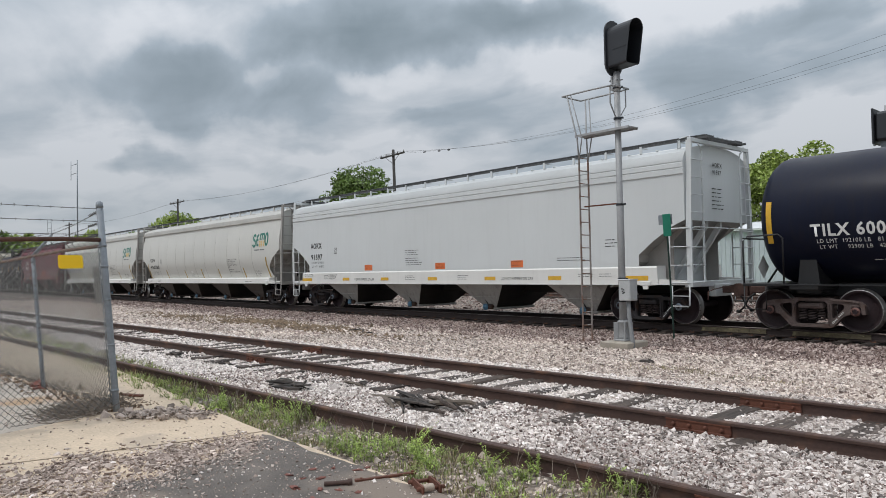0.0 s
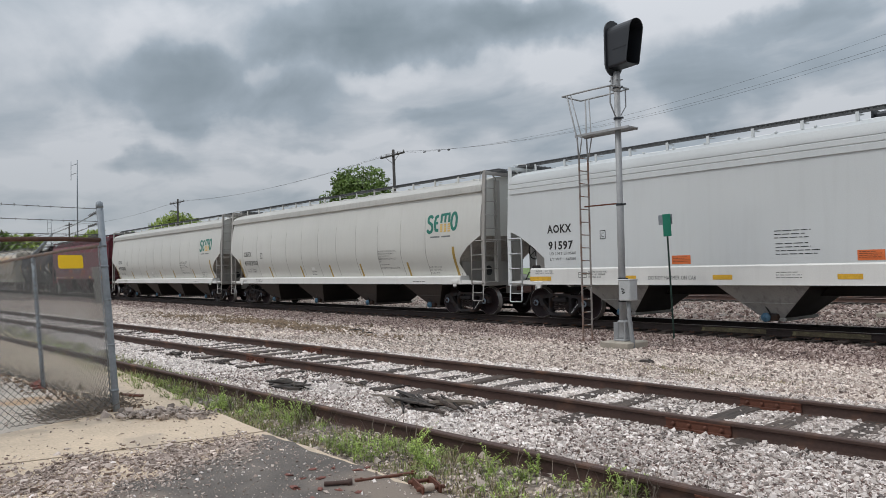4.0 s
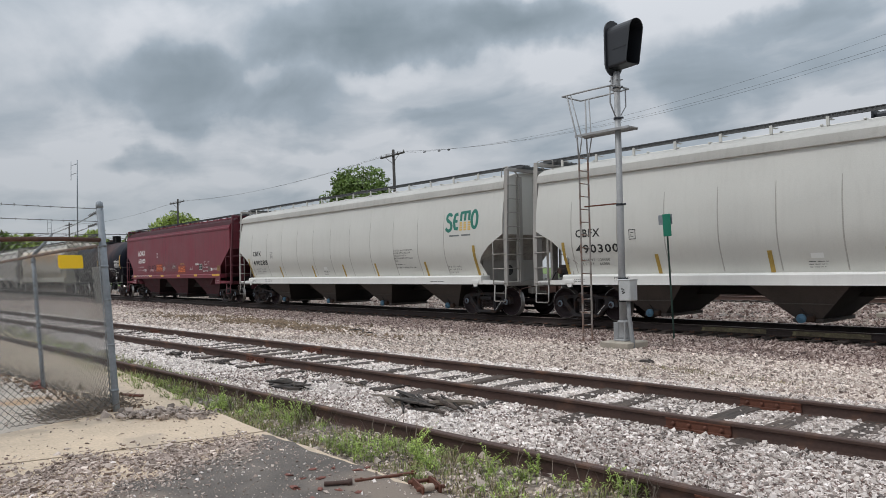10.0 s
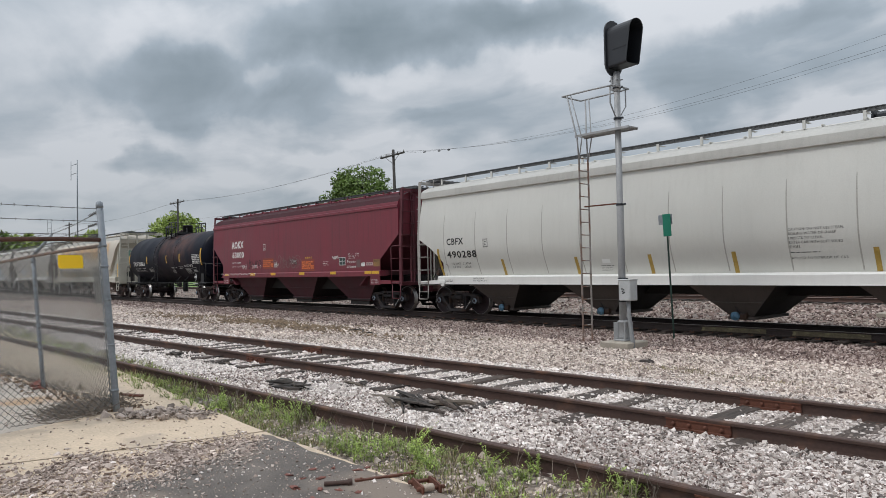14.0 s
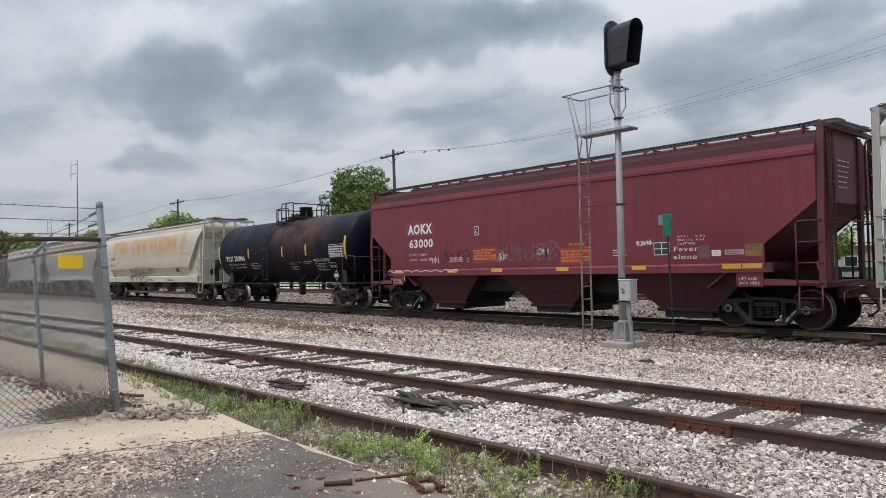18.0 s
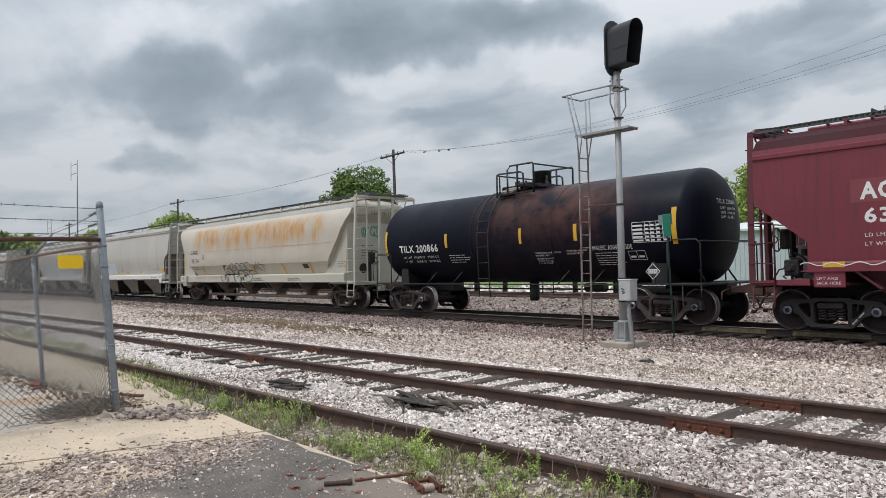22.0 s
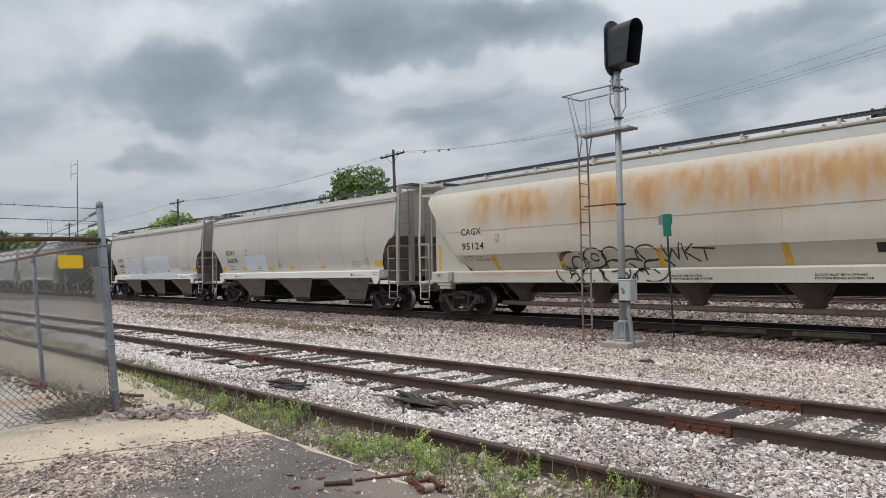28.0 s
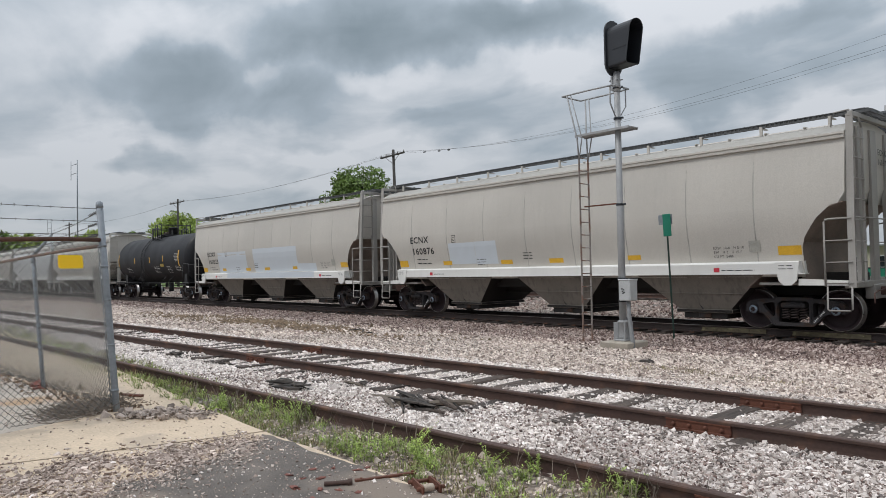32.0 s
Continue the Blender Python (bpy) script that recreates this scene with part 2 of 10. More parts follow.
M_BLUE = mat("blue_outlet_cap", (0.09, 0.20, 0.30), 0.5, var=0.2, bump=0.001)
M_COUPLER = mat("rusty_coupler_iron", (0.105, 0.062, 0.052), 0.75, spec=0.25, var=0.35, scale=5, bump=0.004)
M_HOSE = mat("black_rubber", (0.02, 0.02, 0.02), 0.75, var=0.2, bump=0.001)
M_RAIL = mat("rusty_rail", (0.072, 0.040, 0.031), 0.75, var=0.25, scale=2.5, bump=0.003, second=(0.15, 0.075, 0.045), second_amt=0.25, second_scale=1.5)
M_RAILTOP = mat("worn_railhead", (0.17, 0.13, 0.115), 0.42, metal=0.5, var=0.2, scale=3, bump=0.001)
M_RAILDARK = mat("main_rail_steel", (0.040, 0.027, 0.024), 0.65, metal=0.2, var=0.25, scale=2, bump=0.003)
M_RUSTBAR = mat("orange_rust_plate", (0.125, 0.045, 0.026), 0.8, var=0.35, scale=6, bump=0.004)
M_TIE = mat("weathered_tie_wood", (0.070, 0.052, 0.042), 0.85, var=0.4, scale=3, bump=0.012, obj_random=0.35)
M_TIEDARK = mat("creosoted_tie_wood", (0.045, 0.034, 0.029), 0.85, var=0.4, scale=3, bump=0.01, obj_random=0.4)
M_LADDER = mat("rust_tinged_ladder", (0.34, 0.31, 0.285), 0.65, metal=0.15, var=0.25, scale=5, bump=0.001, second=(0.20, 0.10, 0.065), second_amt=0.45, second_scale=2.5)
M_DARKWOOD = mat("rotten_tie_wood", (0.058, 0.049, 0.043), 0.9, var=0.5, scale=6, bump=0.02)
M_CONC = mat("worn_concrete", (0.57, 0.455, 0.335), 0.88, var=0.22, scale=0.9, bump=0.004, second=(0.40, 0.325, 0.25), second_amt=0.25, second_scale=1.6)
M_CONCG = mat("old_grey_concrete", (0.40, 0.355, 0.305), 0.9, var=0.25, scale=0.8, bump=0.004, second=(0.37, 0.235, 0.13), second_amt=0.22, second_scale=0.7)
M_ASPH = mat("weathered_asphalt", (0.132, 0.114, 0.100), 0.9, var=0.45, scale=2.6, fine=90.0, bump=0.008, second=(0.215, 0.172, 0.138), second_amt=0.46, second_scale=1.1)
M_FOUND = mat("signal_footing_concrete", (0.36, 0.32, 0.265), 0.85, var=0.18, scale=3, bump=0.004)
M_ALU = mat("weathered_aluminium", (0.36, 0.365, 0.37), 0.6, metal=0.25, var=0.15, scale=4, bump=0.002, streak=(0.2, 0.19, 0.18), streak_amt=0.4)
M_GALV = mat("galvanised_steel", (0.25, 0.275, 0.30), 0.6, metal=0.3, var=0.2, scale=9, bump=0.002)
M_SIGBLK = mat("black_signal_enamel", (0.020, 0.0225, 0.028), 0.55, var=0.15, bump=0.001)
M_CABBOX = mat("silver_junction_box", (0.50, 0.51, 0.51), 0.5, metal=0.3, var=0.12, scale=5, bump=0.001)
M_SIGNG = mat("green_sign_paint", (0.004, 0.17, 0.105), 0.5, var=0.12, bump=0.0)
M_POSTG = mat("dark_green_post", (0.018, 0.045, 0.034), 0.6, var=0.2, bump=0.001)
M_PIPE = mat("rusty_fence_rail", (0.092, 0.040, 0.026), 0.8, var=0.35, scale=7, bump=0.003)
M_PIPE2 = mat("rust_flecked_rail", (0.18, 0.115, 0.085), 0.7, var=0.35, scale=9, bump=0.003)
M_WIRE = mat("dull_fence_wire", (0.135, 0.133, 0.130), 0.65, metal=0.2, var=0.25, scale=3, bump=0.0)
M_SIGNY = mat("yellow_enamel", (0.92, 0.58, 0.010), 0.4, var=0.05, bump=0.0)
M_POLE = mat("creosote_pole_wood", (0.052, 0.047, 0.043), 0.85, var=0.25, scale=5, bump=0.01)
M_CABLE = mat("overhead_cable", (0.05, 0.05, 0.055), 0.6, var=0.1, bump=0.0)
M_BARK = mat("tree_bark", (0.10, 0.08, 0.06), 0.9, var=0.3, scale=6, bump=0.02)
M_LEAF = mat("fresh_leaves", (0.165, 0.25, 0.058), 0.6, var=0.3, scale=0.6, bump=0.0, island=0.5)
M_LEAF2 = mat("light_spring_leaves", (0.34, 0.43, 0.10), 0.6, var=0.3, scale=0.6, bump=0.0, island=0.45)
M_WEED = mat("weed_leaves", (0.35, 0.46, 0.10), 0.6, var=0.3, scale=2, bump=0.0, island=0.45)
M_DRYGRASS = mat("dry_grass", (0.36, 0.30, 0.17), 0.8, var=0.3, scale=2, bump=0.0, island=0.5)
M_TWIG = mat("dry_twigs", (0.17, 0.135, 0.105), 0.85, var=0.3, scale=4, bump=0.0, island=0.4)
M_BRICK = mat("broken_red_brick", (0.22, 0.085, 0.065), 0.85, var=0.3, scale=12, bump=0.006)
M_METALWALL = mat("white_metal_cladding", (0.62, 0.64, 0.65), 0.5, var=0.06, scale=0.6, bump=0.002)
M_BLDG = mat("pale_blue_cladding", (0.49, 0.53, 0.57), 0.5, var=0.06, bump=0.002)
M_ROOFM = mat("grey_metal_roof", (0.30, 0.31, 0.32), 0.5, var=0.1, bump=0.002)
M_STONEW = mat("white_limestone_ballast", (0.92, 0.85, 0.80), 0.9, var=0.15, scale=1.2, fine=70, bump=0.006,
               tones=[(0.0, (0.30, 0.28, 0.27)), (0.14, (0.62, 0.59, 0.57)), (0.45, (0.84, 0.82, 0.81)), (0.8, (0.98, 0.97, 0.98)), (1.0, (1.0, 1.0, 1.0))])
M_STONEO = mat("old_limestone_ballast", (0.66, 0.595, 0.55), 0.9, var=0.18, scale=1.2, fine=70, bump=0.006, second=(0.46, 0.40, 0.36), second_amt=0.3, second_scale=0.9,
               tones=[(0.0, (0.20, 0.18, 0.175)), (0.18, (0.46, 0.43, 0.415)), (0.45, (0.76, 0.74, 0.73)), (0.8, (0.97, 0.96, 0.97)), (1.0, (1.2, 1.2, 1.22))])
M_STONEG = mat("grey_gravel", (0.80, 0.70, 0.625), 0.9, var=0.2, scale=0.5, fine=60, bump=0.005,
               tones=[(0.0, (0.18, 0.15, 0.145)), (0.25, (0.48, 0.43, 0.41)), (0.55, (0.74, 0.71, 0.69)), (0.85, (0.98, 0.97, 0.97)), (1.0, (1.08, 1.08, 1.08))])
M_STONEM = mat("main_line_ballast", (0.50, 0.41, 0.37), 0.9, var=0.2, scale=0.5, fine=60, bump=0.005,
               tones=[(0.0, (0.10, 0.075, 0.075)), (0.25, (0.28, 0.22, 0.21)), (0.55, (0.54, 0.48, 0.46)), (0.85, (0.90, 0.89, 0.88)), (1.0, (1.15, 1.15, 1.15))])
M_CHIP = mat("brown_grey_chips", (0.60, 0.505, 0.445), 0.9, var=0.2, scale=1.5, fine=70, bump=0.004,
             tones=[(0.0, (0.30, 0.27, 0.26)), (0.35, (0.58, 0.54, 0.52)), (0.8, (0.90, 0.88, 0.87)), (0.95, (1.05, 1.05, 1.05)), (1.0, (1.4, 1.4, 1.4))])
M_GLASS = mat("dark_window_glass", (0.02, 0.025, 0.03), 0.1, var=0.05, bump=0.0)


def grained(m, along, amount=0.55):
    """Dark drying cracks and raised grain along one axis of a piece of timber."""
    n, l = m.node_tree.nodes, m.node_tree.links
    bsdf = n["Principled BSDF"]
    col = bsdf.inputs["Base Color"].links[0].from_socket
    tc, mp, no = n.new("ShaderNodeTexCoord"), n.new("ShaderNodeMapping"), n.new("ShaderNodeTexNoise")
    mp.inputs["Scale"].default_value = [1.6 if k == along else 34.0 for k in range(3)]
    no.inputs["Scale"].default_value, no.inputs["Detail"].default_value, no.inputs["Roughness"].default_value = 1.0, 6, 0.65
    l.new(tc.outputs["Object"], mp.inputs[0])
    l.new(mp.outputs[0], no.inputs["Vector"])
    r = n.new("ShaderNodeMapRange")
    r.inputs[1].default_value, r.inputs[2].default_value, r.inputs[3].default_value, r.inputs[4].default_value = 0.36, 0.62, 1 - amount, 1 + amount
    l.new(no.outputs["Fac"], r.inputs[0])
    mx = n.new("ShaderNodeMix")
    mx.data_type, mx.blend_type = "RGBA", "MULTIPLY"
    mx.inputs[0].default_value = 1.0
    l.new(col, mx.inputs[6])
    l.new(r.outputs[0], mx.inputs[7])
    l.new(mx.outputs[2], bsdf.inputs["Base Color"])
    b = n.new("ShaderNodeBump")
    b.inputs["Strength"].default_value, b.inputs["Distance"].default_value = 0.8, 0.02
    l.new(no.outputs["Fac"], b.inputs["Height"])
    l.new(b.outputs[0], bsdf.inputs["Normal"])


grained(M_TIE, 1)
grained(M_TIEDARK, 1)
grained(M_DARKWOOD, 0, 0.8)


def rust_runs(m):
    """Orange rust that has run down the upper side of a car in uneven sheets."""
    n, l = m.node_tree.nodes, m.node_tree.links
    bsdf = n["Principled BSDF"]
    col = bsdf.inputs["Base Color"].links[0].from_socket
    tc = n.new("ShaderNodeTexCoord")
    sep = n.new("ShaderNodeSeparateXYZ")
    l.new(tc.outputs["Object"], sep.inputs[0])

    def step(v, a, b, c, d):
        r = n.new("ShaderNodeMapRange")
        r.interpolation_type = "SMOOTHSTEP"
        for i, x in enumerate((a, b, c, d)):
            r.inputs[i + 1].default_value = x
        l.new(v, r.inputs[0])
        return r.outputs[0]

    def noise(stretch, sc, detail):
        mp = n.new("ShaderNodeMapping")
        mp.inputs["Scale"].default_value = stretch
        l.new(tc.outputs["Object"], mp.inputs[0])
        t = n.new("ShaderNodeTexNoise")
        t.inputs["Scale"].default_value, t.inputs["Detail"].default_value = sc, detail
        l.new(mp.outputs[0], t.inputs["Vector"])
        return t.outputs["Fac"]

    def times(a, b):
        m2 = n.new("ShaderNodeMath")
        m2.operation = "MULTIPLY"
        l.new(a, m2.inputs[0])
        l.new(b, m2.inputs[1])
        return m2.outputs[0]

    low = n.new("ShaderNodeMath")
    low.operation, low.inputs[1].default_value = "MULTIPLY_ADD", 2.0
    l.new(noise((1.1, 1.1, 0.0), 1.0, 5), low.inputs[0])
    l.new(sep.outputs[2], low.inputs[2])
    band = times(step(low.outputs[0], 3.45, 4.35, 0, 1), step(sep.outputs[2], 3.72, 4.08, 1, 0))
    along = times(step(sep.outputs[0], -7.0, -6.0, 0, 1), step(sep.outputs[0], 6.6, 7.2, 1, 0))
    patch = step(noise((0.75, 0.75, 0.5), 1.3, 5), 0.32, 0.54, 0.22, 0.95)
    fine = step(noise((4.0, 4.0, 1.4), 1.0, 7), 0.30, 0.62, 0.45, 1.0)
    fac = times(times(band, along), times(patch, fine))
    tint = n.new("ShaderNodeValToRGB")
    tint.color_ramp.elements[0].color, tint.color_ramp.elements[1].color = (0.58, 0.38, 0.165, 1), (0.40, 0.165, 0.045, 1)
    l.new(noise((4, 4, 0.6), 1.0, 4), tint.inputs[0])
    mx = n.new("ShaderNodeMix")
    mx.data_type = "RGBA"
    l.new(fac, mx.inputs[0])
    l.new(col, mx.inputs[6])
    l.new(tint.outputs[0], mx.inputs[7])
    l.new(mx.outputs[2], bsdf.inputs["Base Color"])
    return m


M_RUSTBODY = rust_runs(mat("rust_run_paint", (0.545, 0.493, 0.415), 0.55, var=0.14, scale=0.45, bump=0.0015, streak=(0.34, 0.27, 0.18), streak_amt=0.16))


def rust_bloom(m, tint, x_mid, x_half, z_low):
    """A bloom of thin rust on the upper shell round the fittings."""
    n, l = m.node_tree.nodes, m.node_tree.links
    bsdf = n["Principled BSDF"]
    col = bsdf.inputs["Base Color"].links[0].from_socket
    tc = n.new("ShaderNodeTexCoord")
    sep = n.new("ShaderNodeSeparateXYZ")
    l.new(tc.outputs["Object"], sep.inputs[0])

    def step(v, a, b, c, d):
        r = n.new("ShaderNodeMapRange")
        r.interpolation_type = "SMOOTHSTEP"
        for i, x in enumerate((a, b, c, d)):
            r.inputs[i + 1].default_value = x
        l.new(v, r.inputs[0])
        return r.outputs[0]

    def op(kind, a, b):
        q = n.new("ShaderNodeMath")
        q.operation = kind
        for i, v in enumerate((a, b)):
            if isinstance(v, (int, float)):
                q.inputs[i].default_value = v
            else:
                l.new(v, q.inputs[i])
        return q.outputs[0]

    no = n.new("ShaderNodeTexNoise")
    no.inputs["Scale"].default_value, no.inputs["Detail"].default_value, no.inputs["Roughness"].default_value = 1.1, 8, 0.65
    l.new(tc.outputs["Object"], no.inputs["Vector"])
    away = op("ABSOLUTE", op("SUBTRACT", sep.outputs[0], x_mid), 0)
    fac = op("MULTIPLY", op("MULTIPLY", step(away, x_half * 0.45, x_half, 1, 0), step(sep.outputs[2], z_low, z_low + 1.2, 0.15, 1)), step(no.outputs["Fac"], 0.34, 0.62, 0, 0.95))
    mx = n.new("ShaderNodeMix")
    mx.data_type = "RGBA"
    l.new(fac, mx.inputs[0])
    l.new(col, mx.inputs[6])
    mx.inputs[7].default_value = (*tint, 1)
    l.new(mx.outputs[2], bsdf.inputs["Base Color"])
    return m


M_BLACKR = rust_bloom(mat("rust_tinged_black_paint", (0.0038, 0.0050, 0.013), 0.48, spec=0.12, var=0.25, scale=0.8, bump=0.0008, streak=(0.018, 0.016, 0.019), streak_amt=0.25), (0.074, 0.034, 0.028), 1.7, 3.5, 1.9)


def ground_material():
    """Gravel and dirt near the tracks, turning into grass beyond them."""
    m = mat("gravel_and_dirt", (0.30, 0.24, 0.195), 0.95, var=0.25, scale=0.5, fine=22, bump=0.03, second=(0.21, 0.185, 0.16), second_amt=0.5, second_scale=0.35)
    n, l = m.node_tree.nodes, m.node_tree.links
    bsdf = n["Principled BSDF"]
    col = bsdf.inputs["Base Color"].links[0].from_socket
    tc = n.new("ShaderNodeTexCoord")
    sep = n.new("ShaderNodeSeparateXYZ")
    l.new(tc.outputs["Object"], sep.inputs[0])
    no = n.new("ShaderNodeTexNoise")
    no.inputs["Scale"].default_value = 0.4
    l.new(tc.outputs["Object"], no.inputs["Vector"])
    ma = n.new("ShaderNodeMath")
    ma.operation, ma.inputs[1].default_value = "MULTIPLY_ADD", 6.0
    l.new(no.outputs["Fac"], ma.inputs[0])
    l.new(sep.outputs[1], ma.inputs[2])
    r = n.new("ShaderNodeMapRange")
    r.inputs[1].default_value, r.inputs[2].default_value = 39.5, 41.5
    l.new(ma.outputs[0], r.inputs[0])
    vo = n.new("ShaderNodeTexVoronoi")
    vo.inputs["Scale"].default_value = 17.0
    l.new(tc.outputs["Object"], vo.inputs["Vector"])
    tone = n.new("ShaderNodeSeparateColor")
    l.new(vo.outputs["Color"], tone.inputs[0])
    tr = n.new("ShaderNodeMapRange")
    tr.inputs[3].default_value, tr.inputs[4].default_value = 0.50, 1.45
    l.new(tone.outputs[0], tr.inputs[0])
    gap = n.new("ShaderNodeMapRange")
    gap.inputs[1].default_value, gap.inputs[2].default_value, gap.inputs[3].default_value, gap.inputs[4].default_value = 0.35, 0.75, 1.0, 0.35
    l.new(vo.outputs["Distance"], gap.inputs[0])
    both = n.new("ShaderNodeMath")
    both.operation = "MULTIPLY"
    l.new(tr.outputs[0], both.inputs[0])
    l.new(gap.outputs[0], both.inputs[1])
    stony = n.new("ShaderNodeMix")
    stony.data_type, stony.blend_type = "RGBA", "MULTIPLY"
    stony.inputs[0].default_value = 1.0
    l.new(col, stony.inputs[6])
    l.new(both.outputs[0], stony.inputs[7])
    col = stony.outputs[2]
    g = n.new("ShaderNodeTexNoise")
    g.inputs["Scale"].default_value, g.inputs["Detail"].default_value = 1.5, 6
    l.new(tc.outputs["Object"], g.inputs["Vector"])
    gr = n.new("ShaderNodeValToRGB")
    gr.color_ramp.elements[0].color, gr.color_ramp.elements[1].color = (0.07, 0.13, 0.03, 1), (0.17, 0.23, 0.07, 1)
    l.new(g.outputs["Fac"], gr.inputs[0])
    mx = n.new("ShaderNodeMix")
    mx.data_type = "RGBA"
    l.new(r.outputs[0], mx.inputs[0])
    l.new(col, mx.inputs[6])
    l.new(gr.outputs[0], mx.inputs[7])
    l.new(mx.outputs[2], bsdf.inputs["Base Color"])
    return m


M_GROUND = ground_material()

# ---------------------------------------------------------------- mesh tools
CACHE = {}


def to_mesh(name, bm, materials, smooth=False):
    me = bpy.data.meshes.new(name)
    bmesh.ops.recalc_face_normals(bm, faces=bm.faces)
    bm.to_mesh(me)
    bm.free()
    for mm in materials if isinstance(materials, (list, tuple)) else [materials]:
        me.materials.append(mm)
    if smooth:
        me.polygons.foreach_set("use_smooth", [True] * len(me.polygons))
    return me


def part(name, bm, material, parent, label="", m=None, smooth=False):
    """One mesh object under a thing or a part; bm may also be a ready mesh, shared between alike parts."""
    me = bm if isinstance(bm, bpy.types.Mesh) else to_mesh(name, bm, material, smooth)
    ob = new(name, me)
    ob.parent = parent
    if m is not None:
        ob.matrix_basis = m
    if label:
        tagged(ob, label)
    return ob


def shared(key, make, material, smooth=False):
    if key not in CACHE:
        CACHE[key] = to_mesh(key if isinstance(key, str) else str(key[0]), make(), material, smooth)
    return CACHE[key]


def thing(name, label, category, group="", m=None, kind=""):
    ob = new(name)
    ob.empty_display_size = 0.3
    tagged(ob, label, category, group, kind)
    if m is not None:
        ob.matrix_basis = m
    return ob


def box(bm, x0, x1, y0, y1, z0, z1, bevel=0.0, rot=None, mi=0):
    """A box, with bevelled edges if asked, added to bm; rot turns it about its centre."""
    g = bmesh.ops.create_cube(bm, size=1.0)["verts"]
    c = Vector(((x0 + x1) / 2, (y0 + y1) / 2, (z0 + z1) / 2))
    s = Matrix.Diagonal((abs(x1 - x0), abs(y1 - y0), abs(z1 - z0), 1))
    bmesh.ops.transform(bm, matrix=Matrix.Translation(c) @ (rot.to_4x4() if rot else Matrix.Identity(4)) @ s, verts=g)
    faces = {f for v in g for f in v.link_faces}
    for f in faces:
        f.material_index = mi
    if bevel:
        edges = list({e for v in g for e in v.link_edges})
        bmesh.ops.bevel(bm, geom=edges, offset=bevel, segments=1, affect="EDGES", profile=0.5)
    return bm


def prism(bm, pts, y0, y1, mi=0):
    """An outline in x and z, carried from y0 to y1."""
    a = [bm.verts.new((x, y0, z)) for x, z in pts]
    b = [bm.verts.new((x, y1, z)) for x, z in pts]
    fs = [bm.faces.new(a), bm.faces.new(b[::-1])]
    for i in range(len(pts)):
        j = (i + 1) % len(pts)
        fs.append(bm.faces.new((a[j], a[i], b[i], b[j])))
    for f in fs:
        f.material_index = mi
    return bm


def tube(bm, path, r, n=8, mi=0, caps=True):
    """A round bar along a path of points; r is a radius or one for each point."""
    pts = [Vector(p) for p in path]
    rs = r if isinstance(r, (list, tuple)) else [r] * len(pts)
    rings = []
    for i, p in enumerate(pts):
        d = (pts[min(i + 1, len(pts) - 1)] - pts[max(i - 1, 0)]).normalized()
        up = Vector((0, 0, 1)) if abs(d.z) < 0.95 else Vector((1, 0, 0))
        a = d.cross(up).normalized()
        b = a.cross(d)
        rings.append([bm.verts.new(p + (a * math.cos(2 * math.pi * k / n) + b * math.sin(2 * math.pi * k / n)) * rs[i]) for k in range(n)])
    for i in range(len(rings) - 1):
        for k in range(n):
            f = bm.faces.new((rings[i][k], rings[i][(k + 1) % n], rings[i + 1][(k + 1) % n], rings[i + 1][k]))
            f.material_index = mi
            f.smooth = True
    if caps:
        for rg in (rings[0][::-1], rings[-1]):
            f = bm.faces.new(rg)
            f.material_index = mi
    return bm


def lathe(bm, prof, axis="y", n=24, mi=0, centre=(0, 0, 0)):
    """Turns a profile of (radius, along) about an axis."""
    rings = []
    c = Vector(centre)
    for r, h in prof:
        ring = []
        for k in range(n):
            a = 2 * math.pi * k / n
            u, v = r * math.cos(a), r * math.sin(a)
            p = {"y": (u, h, v), "z": (u, v, h), "x": (h, u, v)}[axis]
            ring.append(bm.verts.new(c + Vector(p)))
        rings.append(ring)
    for i in range(len(rings) - 1):
        for k in range(n):
            f = bm.faces.new((rings[i][k], rings[i][(k + 1) % n], rings[i + 1][(k + 1) % n], rings[i + 1][k]))
            f.material_index = mi[i] if isinstance(mi, (list, tuple)) else mi
            f.smooth = True
    bm.faces.new(rings[0][::-1])
    bm.faces.new(rings[-1])
    return bm


def B():
    return bmesh.new()


# ---------------------------------------------------------------- lettering
def text_mesh(s, size, squeeze=1.0, bold=0.0):
    """The built-in font as a flat mesh, x to the right and z up, from the left foot of the first letter."""
    cu = bpy.data.curves.new("lettering", "FONT")
    cu.body, cu.size, cu.resolution_u, cu.offset = s, size, 2, bold
    cu.space_line, cu.space_character = 1.15, 1.12
    ob = new("lettering", cu)
    dg = bpy.context.evaluated_depsgraph_get()
    me = bpy.data.meshes.new_from_object(ob.evaluated_get(dg))
    bpy.data.objects.remove(ob)
    bpy.data.curves.remove(cu)
    co = np.empty(len(me.vertices) * 3, "f")
    me.vertices.foreach_get("co", co)
    co = co.reshape(-1, 3)
    return me, co[:, 0] * squeeze, co[:, 1].copy()


def lettering(s, x, z, size, material, parent, surf, name="lettering", squeeze=1.0, bold=0.0, label="", width=0.0):
    """Writing laid on a car side; surf gives y and z of the side for a height along it. width: how far it reaches."""
    me, u, v = text_mesh(s, size, squeeze, bold)
    if width:
        u = u * (width / float(u.max()))
    me.materials.clear()
    me.materials.append(material)
    co = np.array([(x + a, *surf(z + b)) for a, b in zip(u, v)], "f")
    me.vertices.foreach_set("co", co.ravel())
    me.update()
    ob = new(name, me)
    ob.parent = parent
    if label:
        tagged(ob, label)
    return ob


